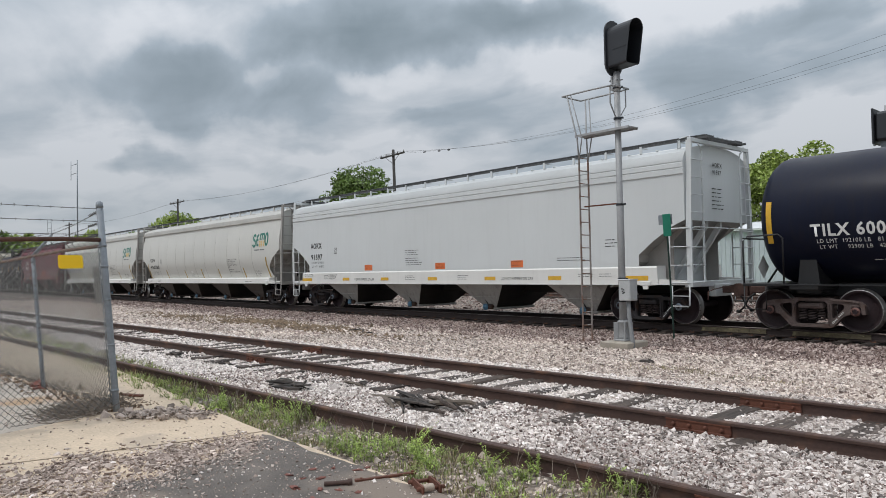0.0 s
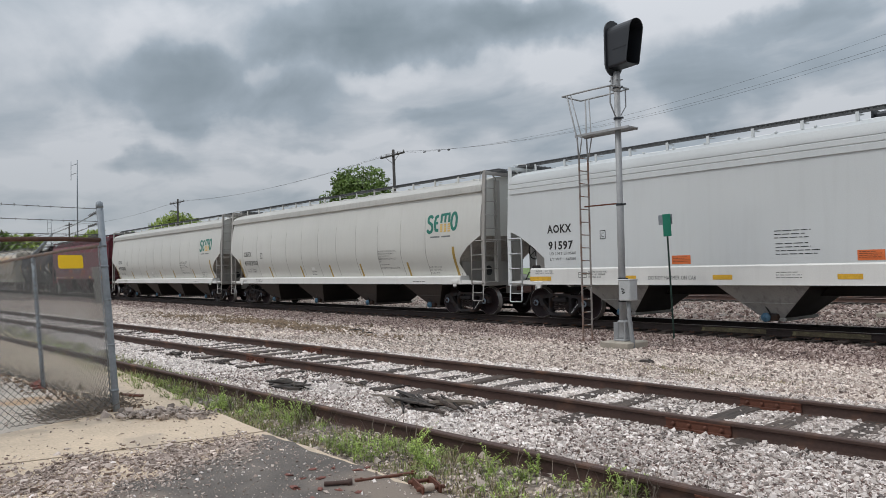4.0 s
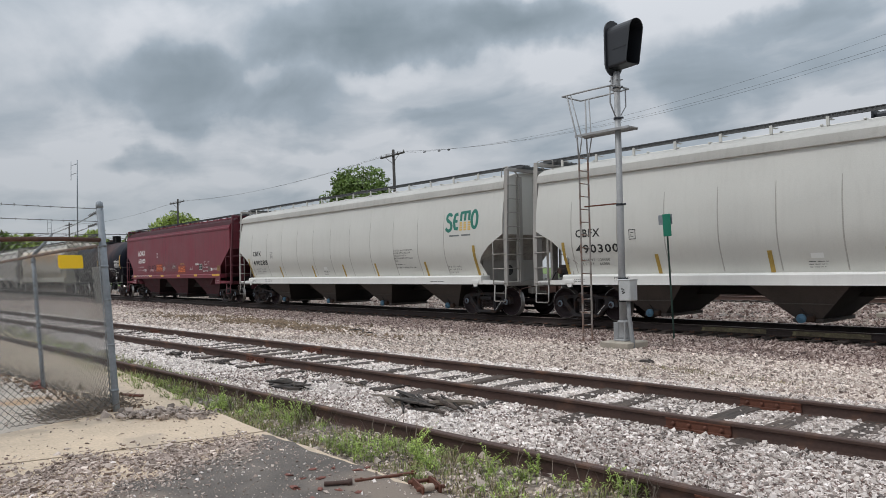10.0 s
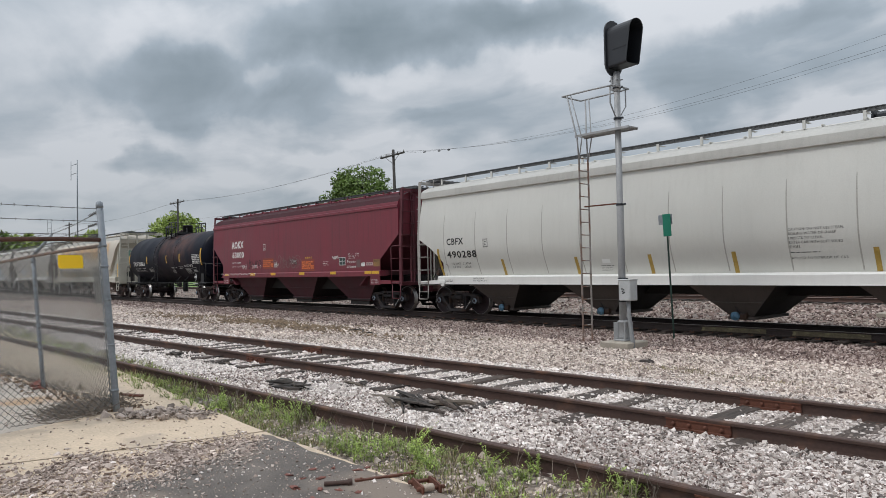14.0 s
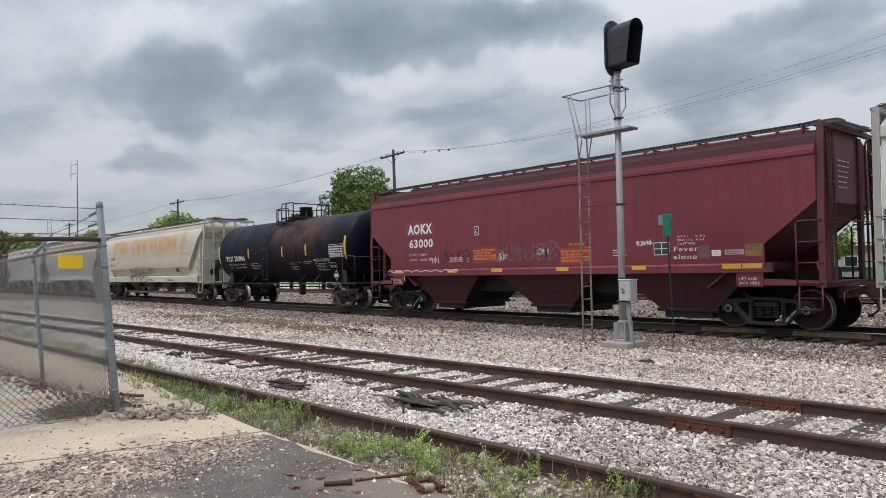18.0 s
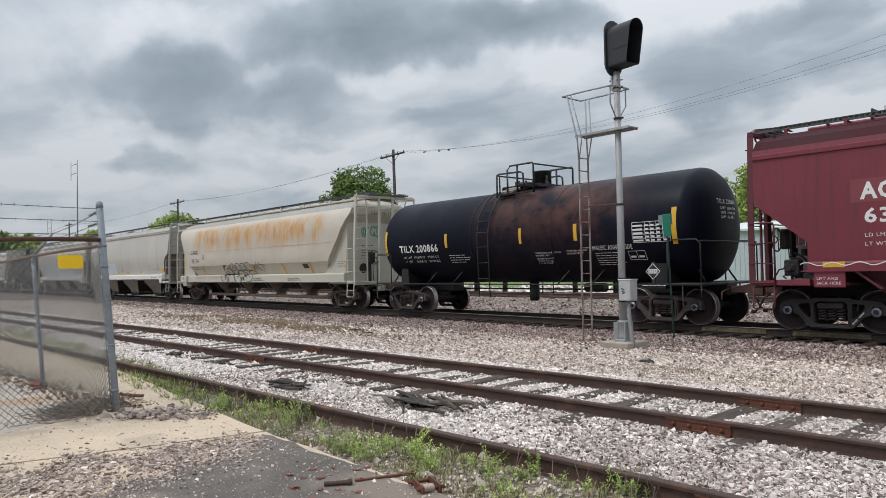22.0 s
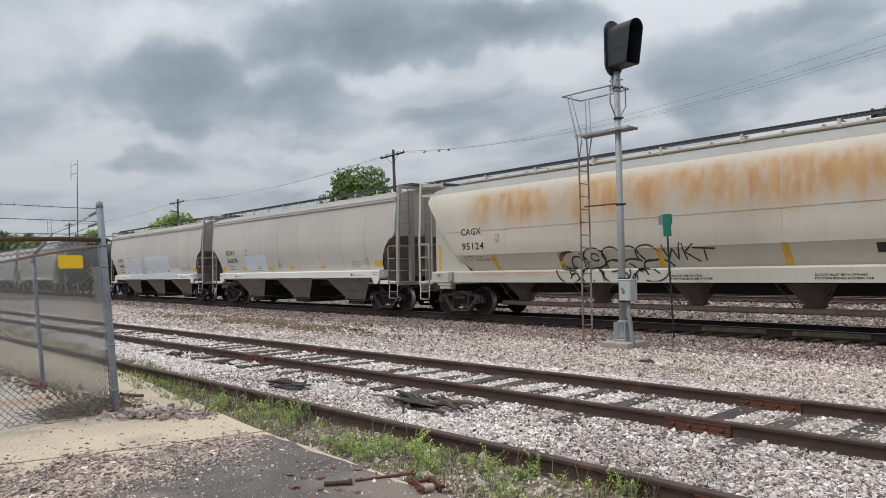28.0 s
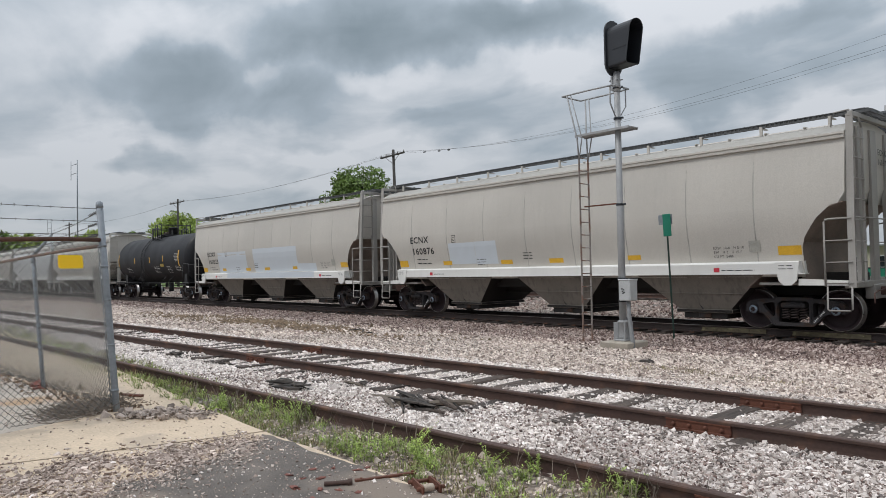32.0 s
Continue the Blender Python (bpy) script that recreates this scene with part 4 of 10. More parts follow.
def ballast_bed():
    """Crushed fines under and between the loose stones of the siding."""
    bm = B()
    rows = []
    for i in range(90):
        x = 3.5 - 0.6 * i
        rows.append([bm.verts.new((x, SLOPE * x + k, float(np.interp(SLOPE * x + k, GZ_Y, GZ_Z)) + 0.006)) for k in (4.30, 5.2, 6.3, 7.6, 8.70)])
    for a, b in zip(rows, rows[1:]):
        for j in range(4):
            bm.faces.new((a[j], a[j + 1], b[j + 1], b[j]))
    ob = new("ballast_bed", to_mesh("ballast_bed", bm, mat("limestone_fines", (0.47, 0.42, 0.385), 0.95, var=0.35, scale=1.5, fine=55, bump=0.02, second=(0.30, 0.26, 0.235), second_amt=0.35, second_scale=1.1)))
    tagged(ob, "bed of crushed limestone fines under the siding", "ballast", kind="structure")


ballast_bed()
ballast()

# ---------------------------------------------------------------- rolling stock
WHEEL_R = 0.457


def wheel_mesh():
    bm = B()
    lathe(bm, [(0.10, -0.09), (0.12, -0.085), (0.13, -0.03), (0.20, -0.012), (0.34, -0.005), (0.375, -0.035), (0.388, -0.066), (0.436, -0.070), (0.446, -0.070), (0.455, -0.062), (0.461, 0.045),
               (0.485, 0.055), (0.487, 0.072), (0.478, 0.078), (0.40, 0.078), (0.385, 0.05), (0.14, 0.04), (0.12, 0.09), (0.10, 0.09)], "y", 40,
          [0, 0, 0, 0, 0, 0, 0, 1, 1, 1, 1, 0, 0, 0, 0, 0, 0, 0])
    return bm


def bearing_mesh():
    bm = B()
    lathe(bm, [(0.105, 0.12), (0.105, -0.06), (0.095, -0.075), (0.060, -0.080), (0.055, -0.10)], "y", 20, [0, 0, 1, 1])
    for k in range(3):
        a = 2 * math.pi * k / 3
        lathe(bm, [(0.020, -0.075), (0.020, -0.108), (0.012, -0.112)], "y", 6, 1, (0.058 * math.cos(a), 0, 0.058 * math.sin(a)))
    return bm


def side_frame_mesh():
    """A cast side frame: arched top chord, pedestals over the bearings, two windows and the spring opening."""
    bm = B()
    half = [(0.0, 0.735), (0.36, 0.735), (0.46, 0.705), (0.80, 0.690), (0.98, 0.655), (1.06, 0.580), (1.075, 0.400), (0.995, 0.392), (0.985, 0.530), (0.955, 0.570), (0.825, 0.570), (0.790, 0.530), (0.775, 0.385), (0.715, 0.375),
            (0.640, 0.340), (0.460, 0.140), (0.400, 0.105), (0.0, 0.095)]
    outer = half + [(-x, z) for x, z in reversed(half[1:-1])]
    loops = [outer]
    for s in (-1, 1):
        loops.append([(s * x, z) for x, z in ((0.415, 0.600), (0.445, 0.625), (0.640, 0.600), (0.672, 0.560), (0.655, 0.510), (0.470, 0.315), (0.430, 0.305), (0.415, 0.335))])
    loops.append([(-0.330, 0.205), (-0.300, 0.180), (0.300, 0.180), (0.330, 0.205), (0.330, 0.610), (0.270, 0.660), (-0.270, 0.660), (-0.330, 0.610)])
    edges = []
    for pts in loops:
        v = [bm.verts.new((x, -0.07, z)) for x, z in pts]
        edges += [bm.edges.new((v[i], v[(i + 1) % len(v)])) for i in range(len(v))]
    fill = bmesh.ops.triangle_fill(bm, edges=edges, use_beauty=True, use_dissolve=False, normal=(0, -1, 0))
    faces = [g for g in fill["geom"] if isinstance(g, bmesh.types.BMFace)]
    ext = bmesh.ops.extrude_face_region(bm, geom=faces)
    bmesh.ops.translate(bm, verts=[g for g in ext["geom"] if isinstance(g, bmesh.types.BMVert)], vec=(0, 0.14, 0))
    # raised flanges along the chords, spring seat and bolster end
    for s in (-1, 1):
        prism(bm, [(s * 0.40, 0.735), (s * 0.47, 0.700), (s * 0.80, 0.685), (s * 0.97, 0.650), (s * 0.95, 0.628), (s * 0.79, 0.660), (s * 0.46, 0.672), (s * 0.39, 0.705)], -0.105, -0.06)
        prism(bm, [(s * 0.640, 0.335), (s * 0.460, 0.138), (s * 0.400, 0.103), (s * 0.385, 0.135), (s * 0.440, 0.165), (s * 0.615, 0.355)], -0.105, -0.06)
        prism(bm, [(s * 0.380, 0.60), (s * 0.345, 0.60), (s * 0.345, 0.22), (s * 0.380, 0.24)], -0.098, -0.06)
        box(bm, s * 0.889 - 0.075, s * 0.889 + 0.075, -0.09, 0.07, 0.555, 0.60, 0.01)
    prism(bm, [(-0.40, 0.103), (0.40, 0.103), (0.36, 0.180), (-0.36, 0.180)], -0.115, 0.09)
    box(bm, -0.26, 0.26, -0.135, 0.12, 0.505, 0.625, 0.025)
    box(bm, -0.19, 0.19, -0.150, 0.0, 0.545, 0.590, 0.012)
    return bm


def spring_mesh():
    bm = B()
    for x in (-0.19, 0.0, 0.19):
        pts = [(x + 0.075 * math.cos(a * 0.9), 0.075 * math.sin(a * 0.9), 0.245 + 0.26 * a / 31) for a in range(32)]
        tube(bm, pts, 0.016, 5)
    return bm


def bolster_mesh():
    bm = B()
    prism(bm, [(-0.20, 0.52), (0.20, 0.52), (0.20, 0.66), (-0.20, 0.66)], -0.90, 0.90)
    box(bm, -0.16, 0.16, -0.35, 0.35, 0.40, 0.72, 0.03)
    lathe(bm, [(0.18, 0.70), (0.18, 0.80)], "z", 16)
    for s in (-1, 1):
        box(bm, s * 0.34 - 0.05, s * 0.34 + 0.05, -0.86, 0.86, 0.30, 0.40, 0.015)
        for t in (-1, 1):
            box(bm, s * 0.40 - 0.05, s * 0.40 + 0.05, t * 0.75 - 0.07, t * 0.75 + 0.07, 0.28, 0.55, 0.02)
    return bm


def axle_mesh():
    bm = B()
    lathe(bm, [(0.075, -1.05), (0.075, -0.86), (0.105, -0.84), (0.085, -0.2), (0.085, 0.2), (0.105, 0.84), (0.075, 0.86), (0.075, 1.05)], "y", 12)
    return bm


WHEELSETS = []


def add_truck(car, x, steel=None, caps=None, mark=False):
    steel, caps = steel or M_TRUCK, caps or M_BEARING
    key = steel.name
    t = part("truck", shared(("truck", key), bolster_mesh, steel), None, car, "dusty cast steel freight truck", m=pose(x, 0, 0))
    for s in (-1, 1):
        part("side_frame", shared(("side_frame", key), side_frame_mesh, steel), None, t, m=pose(0, s * 1.0, 0, 0, 0, 0 if s < 0 else 180))
        part("spring_nest", shared(("spring_nest", key), spring_mesh, M_SPRING), None, t, m=pose(0, s * 1.0, 0))
    if mark:
        # stencilled marks running up one diagonal of the frame
        b = B()
        for k in range(9):
            if k != 4:
                u, w = 0.425 + 0.026 * k, 0.155 + 0.0285 * k
                b.faces.new([b.verts.new((u + p, -1.076, w + q)) for p, q in ((0.012, 0.030), (0.026, 0.045), (0.000, 0.068), (-0.014, 0.053))])
        part("stencil_block", b, M_INKW, t)
    for dx in (-0.889, 0.889):
        w = part("wheelset", shared("wheelset", axle_mesh, M_WHEEL), None, car, m=pose(x + dx, 0, WHEEL_R))
        for s in (-1, 1):
            part("wheel", shared("wheel", wheel_mesh, [M_WHEEL, M_TREAD], True), None, w, m=pose(0, s * 0.79, 0, 0, 0, 0 if s < 0 else 180))
            part("bearing_cap", shared(("bearing_cap", caps.name), bearing_mesh, [M_WHEEL, caps]), None, w, m=pose(0, s * 1.03, 0, 0, 0, 0 if s < 0 else 180))
        WHEELSETS.append(w)
    return t


def coupler_mesh():
    bm = B()
    box(bm, -0.35, 0.45, -0.09, 0.09, 0.78, 0.96, 0.02)
    prism(bm, [(0.42, 0.72), (0.50, 0.70), (0.70, 0.74), (0.72, 0.98), (0.50, 1.02), (0.42, 1.0)], -0.13, 0.06)
    prism(bm, [(0.50, 0.74), (0.74, 0.76), (0.74, 0.96), (0.50, 0.98)], 0.06, 0.15)
    tube(bm, [(0.40, -0.02, 0.98), (0.36, -0.4, 0.95), (0.34, -1.0, 0.90), (0.36, -1.28, 0.85), (0.38, -1.34, 0.66)], 0.014, 6)
    return bm


def hose_mesh():
    bm = B()
    tube(bm, [(0.25, 0.32, 0.78), (0.40, 0.33, 0.66), (0.52, 0.32, 0.44), (0.66, 0.28, 0.34)], 0.024, 8)
    lathe(bm, [(0.04, 0.62), (0.04, 0.72)], "x", 8, centre=(0, 0.28, 0.34))
    return bm


def pinch(x, z, seams, z_top):
    """How far the side sheets draw in round a welded seam."""
    if not seams or z < 1.15 or z > z_top:
        return 0.0
    d = min(abs(x - q) for q in seams)
    fade = min(1.0, (z_top - z) / 0.5)
    return fade * 0.015 * math.exp(-(d / 0.085) ** 2)


def hopper_shell(hl, prof, end_z, closed=False, roof_z=9.0, seams=(), z_top=3.9):
    """Sides and roof of a covered hopper: prof rows (half width, height, half length), foot to ridge."""
    bm = B()
    rows = []
    full = [(-y, z, h) for y, z, h in prof] + [(y, z, h) for y, z, h in reversed(prof)]
    lim = min(h for y, z, h in prof) - 0.05
    if seams:
        inner = sorted({round(q + d, 3) for q in seams for d in (-0.35, -0.16, -0.075, -0.03, 0.0, 0.03, 0.075, 0.16, 0.35) if abs(q + d) < lim})
        inner = [x for i, x in enumerate(inner) if i == 0 or x - inner[i - 1] > 0.012]
    else:
        inner = [-lim + 2 * lim * i / 10 for i in range(11)]
    n = len(inner) + 1
    for y, z, h in full:
        rows.append([bm.verts.new((x, y - math.copysign(pinch(x, z, seams, z_top), y), z)) for x in [-h] + inner + [h]])
    for a, b in zip(rows, rows[1:]):
        for i in range(n):
            bm.faces.new((a[i], a[i + 1], b[i + 1], b[i])).material_index = int((a[i].co.z + b[i].co.z) / 2 > roof_z)
    # end walls above the slope sheets
    k = [j for j, (y, z, h) in enumerate(full) if z >= end_z - 1e-4]
    for i in (0, n):
        if closed:
            for j in range(len(full) // 2 - 1):
                bm.faces.new((rows[j][i], rows[j + 1][i], rows[-2 - j][i], rows[-1 - j][i]))
        else:
            bm.faces.new([rows[j][i] for j in k])
    return bm


def curved_profile(hl, cut, top):
    """Half section of a car with bulging sides that tuck in above the sill; cut gives the half length at a height."""
    pts = [(1.300, 1.20), (1.345, 1.34), (1.425, 1.54), (1.500, 1.72), (1.560, 1.90), (1.600, 2.06), (1.618, 2.24), (1.625, 2.45), (1.618, 2.80), (1.600, 3.05), (1.560, 3.32), (1.515, 3.58), (1.470, 3.82), (1.445, 3.965),
           (1.520, 3.975), (1.522, 4.005), (1.490, 4.19), (1.42, 4.26), (1.20, 4.37), (0.80, 4.48), (0.35, 4.53), (0.0, 4.54)]
    return [(y, z, cut(z)) for y, z in pts]


def flat_profile(hl, cut, top):
    pts = [(1.590, 1.45), (1.600, 1.62), (1.600, 1.78), (1.600, 2.1), (1.600, 2.45), (1.600, 2.85), (1.600, 3.3), (1.600, 3.72), (1.630, 3.73), (1.632, 3.86), (1.606, 3.875), (1.630, 3.895),
           (1.628, 4.00), (1.600, 4.015), (1.615, 4.035), (1.600, 4.12), (1.50, 4.28), (1.2, 4.40), (0.8, 4.48), (0.35, 4.53), (0.0, 4.54)]
    return [(y, z, cut(z)) for y, z in pts]


def lipped_profile(hl, cut, top):
    """Bulging sides tucked in at the foot, under a double eave lip and a low roof."""
    pts = [(1.380, 1.20), (1.420, 1.45), (1.455, 1.62), (1.500, 1.84), (1.545, 2.06), (1.582, 2.24), (1.612, 2.45), (1.625, 2.70), (1.620, 2.95), (1.610, 3.20), (1.578, 3.50), (1.535, 3.80), (1.500, 4.055),
           (1.560, 4.065), (1.563, 4.115), (1.520, 4.125), (1.520, 4.145), (1.550, 4.155), (1.545, 4.20), (1.49, 4.225), (1.20, 4.37), (0.80, 4.47), (0.35, 4.52), (0.0, 4.53)]
    return [(y, z, cut(z)) for y, z in pts]


def maroon_profile(hl, cut, top):
    pts = [(1.575, 1.50), (1.585, 1.6), (1.585, 1.94), (1.585, 2.3), (1.585, 2.84), (1.585, 3.3), (1.585, 3.80), (1.622, 3.81), (1.622, 3.90), (1.585, 3.92), (1.570, 4.02),
           (1.40, 4.22), (1.1, 4.36), (0.7, 4.45), (0.3, 4.48), (0.0, 4.48)]
    return [(y, z, cut(z)) for y, z in pts]


def round_profile(hl, cut, top):
    """A round-shouldered body whose side turns in at a crease above the sill."""
    pts = [(1.250, 1.16), (1.270, 1.43), (1.425, 1.68), (1.590, 1.935), (1.605, 1.975), (1.608, 2.4), (1.608, 2.9), (1.600, 3.25), (1.565, 3.55), (1.49, 3.82), (1.36, 4.06), (1.16, 4.24), (0.85, 4.37), (0.45, 4.43), (0.0, 4.45)]
    return [(y, z, cut(z)) for y, z in pts]


def piecewise(table):
    def f(v):
        for (a, p), (b, q) in zip(table, table[1:]):
            if v <= b:
                return p + (q - p) * max(v - a, 0) / (b - a)
        return table[-1][1]
    return f


def surf_of(prof, lift=0.005):
    """The side that faces the lettering: y and z for a height."""
    zs, ys = [p[1] for p in prof if p[0] > 1.2], [p[0] for p in prof if p[0] > 1.2]

    def f(z):
        return -float(np.interp(z, zs, ys)) - lift, z
    return f


def bay_mesh(w, top, bottom, low, wide):
    """One discharge hopper: slope sheets from the sill down to the gate."""
    bm = B()
    t = [(-w / 2, -1.42, top), (w / 2, -1.42, top), (w / 2, 1.42, top), (-w / 2, 1.42, top)]
    m = [(-bottom / 2, -wide, low), (bottom / 2, -wide, low), (bottom / 2, wide, low), (-bottom / 2, wide, low)]
    a, b = [bm.verts.new(p) for p in t], [bm.verts.new(p) for p in m]
    # end sheets take the second material, which has under-car shade in its colour
    for i in range(4):
        j = (i + 1) % 4
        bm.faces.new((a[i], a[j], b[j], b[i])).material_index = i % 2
    bm.faces.new(a)
    bm.faces.new(b[::-1])
    # stiffener across the side sheet, and the lap where the sheets meet
    u = 0.55
    for y in (-1, 1):
        yy, zz, ww = y * (1.42 + (wide - 1.42) * u + 0.012), top + (low - top) * u, w + (bottom - w) * u
        box(bm, -ww / 2, ww / 2, yy - 0.012, yy + 0.012, zz - 0.012, zz + 0.012)
    box(bm, -bottom / 2 - 0.06, bottom / 2 + 0.06, -wide - 0.05, wide + 0.05, low - min(0.09, low * 0.3), low, 0.015, mi=1 if low > 0.4 else 0)
    return bm


def funnel_mesh(w, top, bottom, low, wide):
    """One round discharge funnel with a flanged outlet."""
    bm = B()
    r, q = w / 2 + 0.12, bottom / 2
    lathe(bm, [(0.02, top), (r, top), (r, top - 0.08), (w / 2, top - 0.10), (q, low + 0.06), (q + 0.05, low + 0.05), (q + 0.05, low), (q * 0.7, low - 0.02), (q * 0.7, low - 0.10), (0.02, low - 0.10)], "z", 24)
    for a in (-1, 1):
        tube(bm, [(a * (r - 0.05), -0.55, top - 0.02), (a * (q + 0.10), -0.30, low)], 0.016, 5)
    return bm


def gate_mesh():
    bm = B()
    box(bm, -0.30, 0.30, -0.62, 0.62, 0.20, 0.27, 0.012)
    tube(bm, [(-0.36, -0.72, 0.235), (-0.36, 0.72, 0.235)], 0.03, 8)
    lathe(bm, [(0.075, -0.80), (0.075, -0.70), (0.05, -0.69)], "y", 12, centre=(0.12, 0, 0.24))
    tube(bm, [(0.02, -0.96, 0.30), (-0.12, -1.06, 0.58)], 0.016, 5)
    box(bm, -0.16, 0.16, -1.0, -0.62, 0.20, 0.36, 0.02)
    return bm


def outlet_cap_mesh():
    bm = B()
    lathe(bm, [(0.025, -1.09), (0.03, -1.06), (0.095, -1.05), (0.105, -1.04), (0.105, -0.97), (0.08, -0.96), (0.08, -0.8)], "y", 14, centre=(-0.10, 0, 0.27))
    return bm


def running_board(car, hl, z, material, half=0.36, over=0.25):
    """The grating along the roof with its hatch coaming below."""
    bm = B()
    for s in (-1, 1):
        for k in range(4):
            y = s * (0.58 + 0.105 * k)
            box(bm, -hl - over, hl + over, y - 0.012, y + 0.012, z + 0.004, z + 0.036)
        n = int(2 * hl / 0.16)
        for i in range(n + 1):
            x = -hl + 2 * hl * i / n
            box(bm, x - 0.012, x + 0.012, 0.57 if s > 0 else -0.92, 0.92 if s > 0 else -0.57, z + 0.006, z + 0.030)
    return part("running_board", bm, material, car, "dark galvanised roof grating")


def hatch_mesh(length):
    bm = B()
    box(bm, -length / 2, length / 2, -0.27, 0.27, 4.50, 4.60, 0.03)
    for i in range(int(length / 0.9)):
        x = -length / 2 + 0.45 + i * 0.9
        box(bm, x - 0.03, x + 0.03, -0.30, 0.30, 4.585, 4.63, 0.01)
    return bm


def bracket_mesh():
    bm = B()
    box(bm, -0.035, 0.035, -0.020, 0.020, -0.20, 0.0, 0.004)
    box(bm, -0.035, 0.035, -0.02, 0.30, -0.045, -0.030)
    return bm


def end_ladders(car, hl, s, material, x_post, rail_z):
    """Corner posts that carry the side ladder and the end ladder, and the step below."""
    for y in (-1, 1):
        b = B()
        tip, foot = y * 1.47, y * 1.57
        v = []
        for zz, yy in ((0.98, foot), (2.45, foot), (rail_z, tip)):
            v.append([b.verts.new((s * x_post + p, yy + q, zz)) for p, q in ((s * (hl - x_post - 0.004), -0.012), (s * 0.055, -0.012), (s * 0.055, 0.012), (s * (hl - x_post - 0.004), 0.012))])
            v[-1] += [b.verts.new((s * x_post + s * 0.040, yy - y * q, zz)) for q in (0.012, 0.075)]
        for a, c in zip(v, v[1:]):
            for k in range(4):
                b.faces.new((a[k], a[(k + 1) % 4], c[(k + 1) % 4], c[k]))
            b.faces.new((a[4], a[5], c[5], c[4]))
        b.faces.new(v[0][:4])
        b.faces.new(v[-1][:4])
        part("corner_post", b, material, car)
        # outer stile of the side ladder, with its rungs to the post
        b = B()
        xs = s * (x_post - 0.53)
        tube(b, [(xs, y * 1.60, 1.0), (xs, y * 1.60, 2.34), (xs + s * 0.03, y * 1.60, 2.39), (xs + s * 0.10, y * 1.60, 2.40), (s * x_post, y * 1.59, 2.40)], 0.021, 6)
        lad = part("ladder", b, material, car)
        for z in (1.07, 1.50, 1.95):
            part("rung", shared(("side_rung", material.name), lambda: tube(B(), [(0, 0, 0), (0.53, 0, 0)], 0.014, 6), material), None, lad, m=pose(min(xs, s * x_post), y * 1.60, z))
        # inner stile of the end ladder
        b = B()
        xe = s * (x_post + 0.04)
        box(b, xe - 0.022, xe + 0.022, y * 0.97 - 0.026, y * 0.97 + 0.026, 1.05, rail_z - 0.25, 0.005)
        tube(b, [(xe, y * 0.97, rail_z - 0.26), (xe, y * 1.02, rail_z - 0.14), (xe, y * 1.14, rail_z - 0.06)], 0.022, 6)
        lad = part("end_ladder", b, material, car)
        for i in range(8):
            z = 1.08 + 0.427 * i
            if z < rail_z - 0.2:
                part("rung", shared(("end_rung", material.name), lambda: tube(B(), [(0, -0.31, 0), (0, 0.31, 0)], 0.014, 6), material), None, lad, m=pose(xe + s * 0.02, y * 1.26, z))
        b = B()
        tube(b, [(s * (x_post - 0.03), y * 1.57, 1.0), (s * (x_post - 0.03), y * 1.60, 0.53), (s * (x_post - 0.06), y * 1.60, 0.50), (s * (x_post - 0.47), y * 1.60, 0.50), (s * (x_post - 0.50), y * 1.60, 0.53), (s * (x_post - 0.50), y * 1.57, 1.0)], 0.020, 6)
        tube(b, [(s * (x_post - 0.03), y * 1.585, 0.75), (s * (x_post - 0.50), y * 1.585, 0.75)], 0.012, 6)
        part("sill_step", b, material, car)
    bm = B()
    xg = s * (x_post + 0.07)
    tube(bm, [(xg - s * 0.05, -1.50, 2.40), (xg, -1.42, 2.42), (xg, 1.42, 2.42), (xg - s * 0.05, 1.50, 2.40)], 0.016, 6)
    part("grab_iron", bm, material, car)
    bm = B()
    box(bm, s * x_post - 0.05, s * x_post + 0.05, -1.49, 1.49, rail_z - 0.05, rail_z + 0.05, 0.008)
    part("end_beam", bm, material, car)


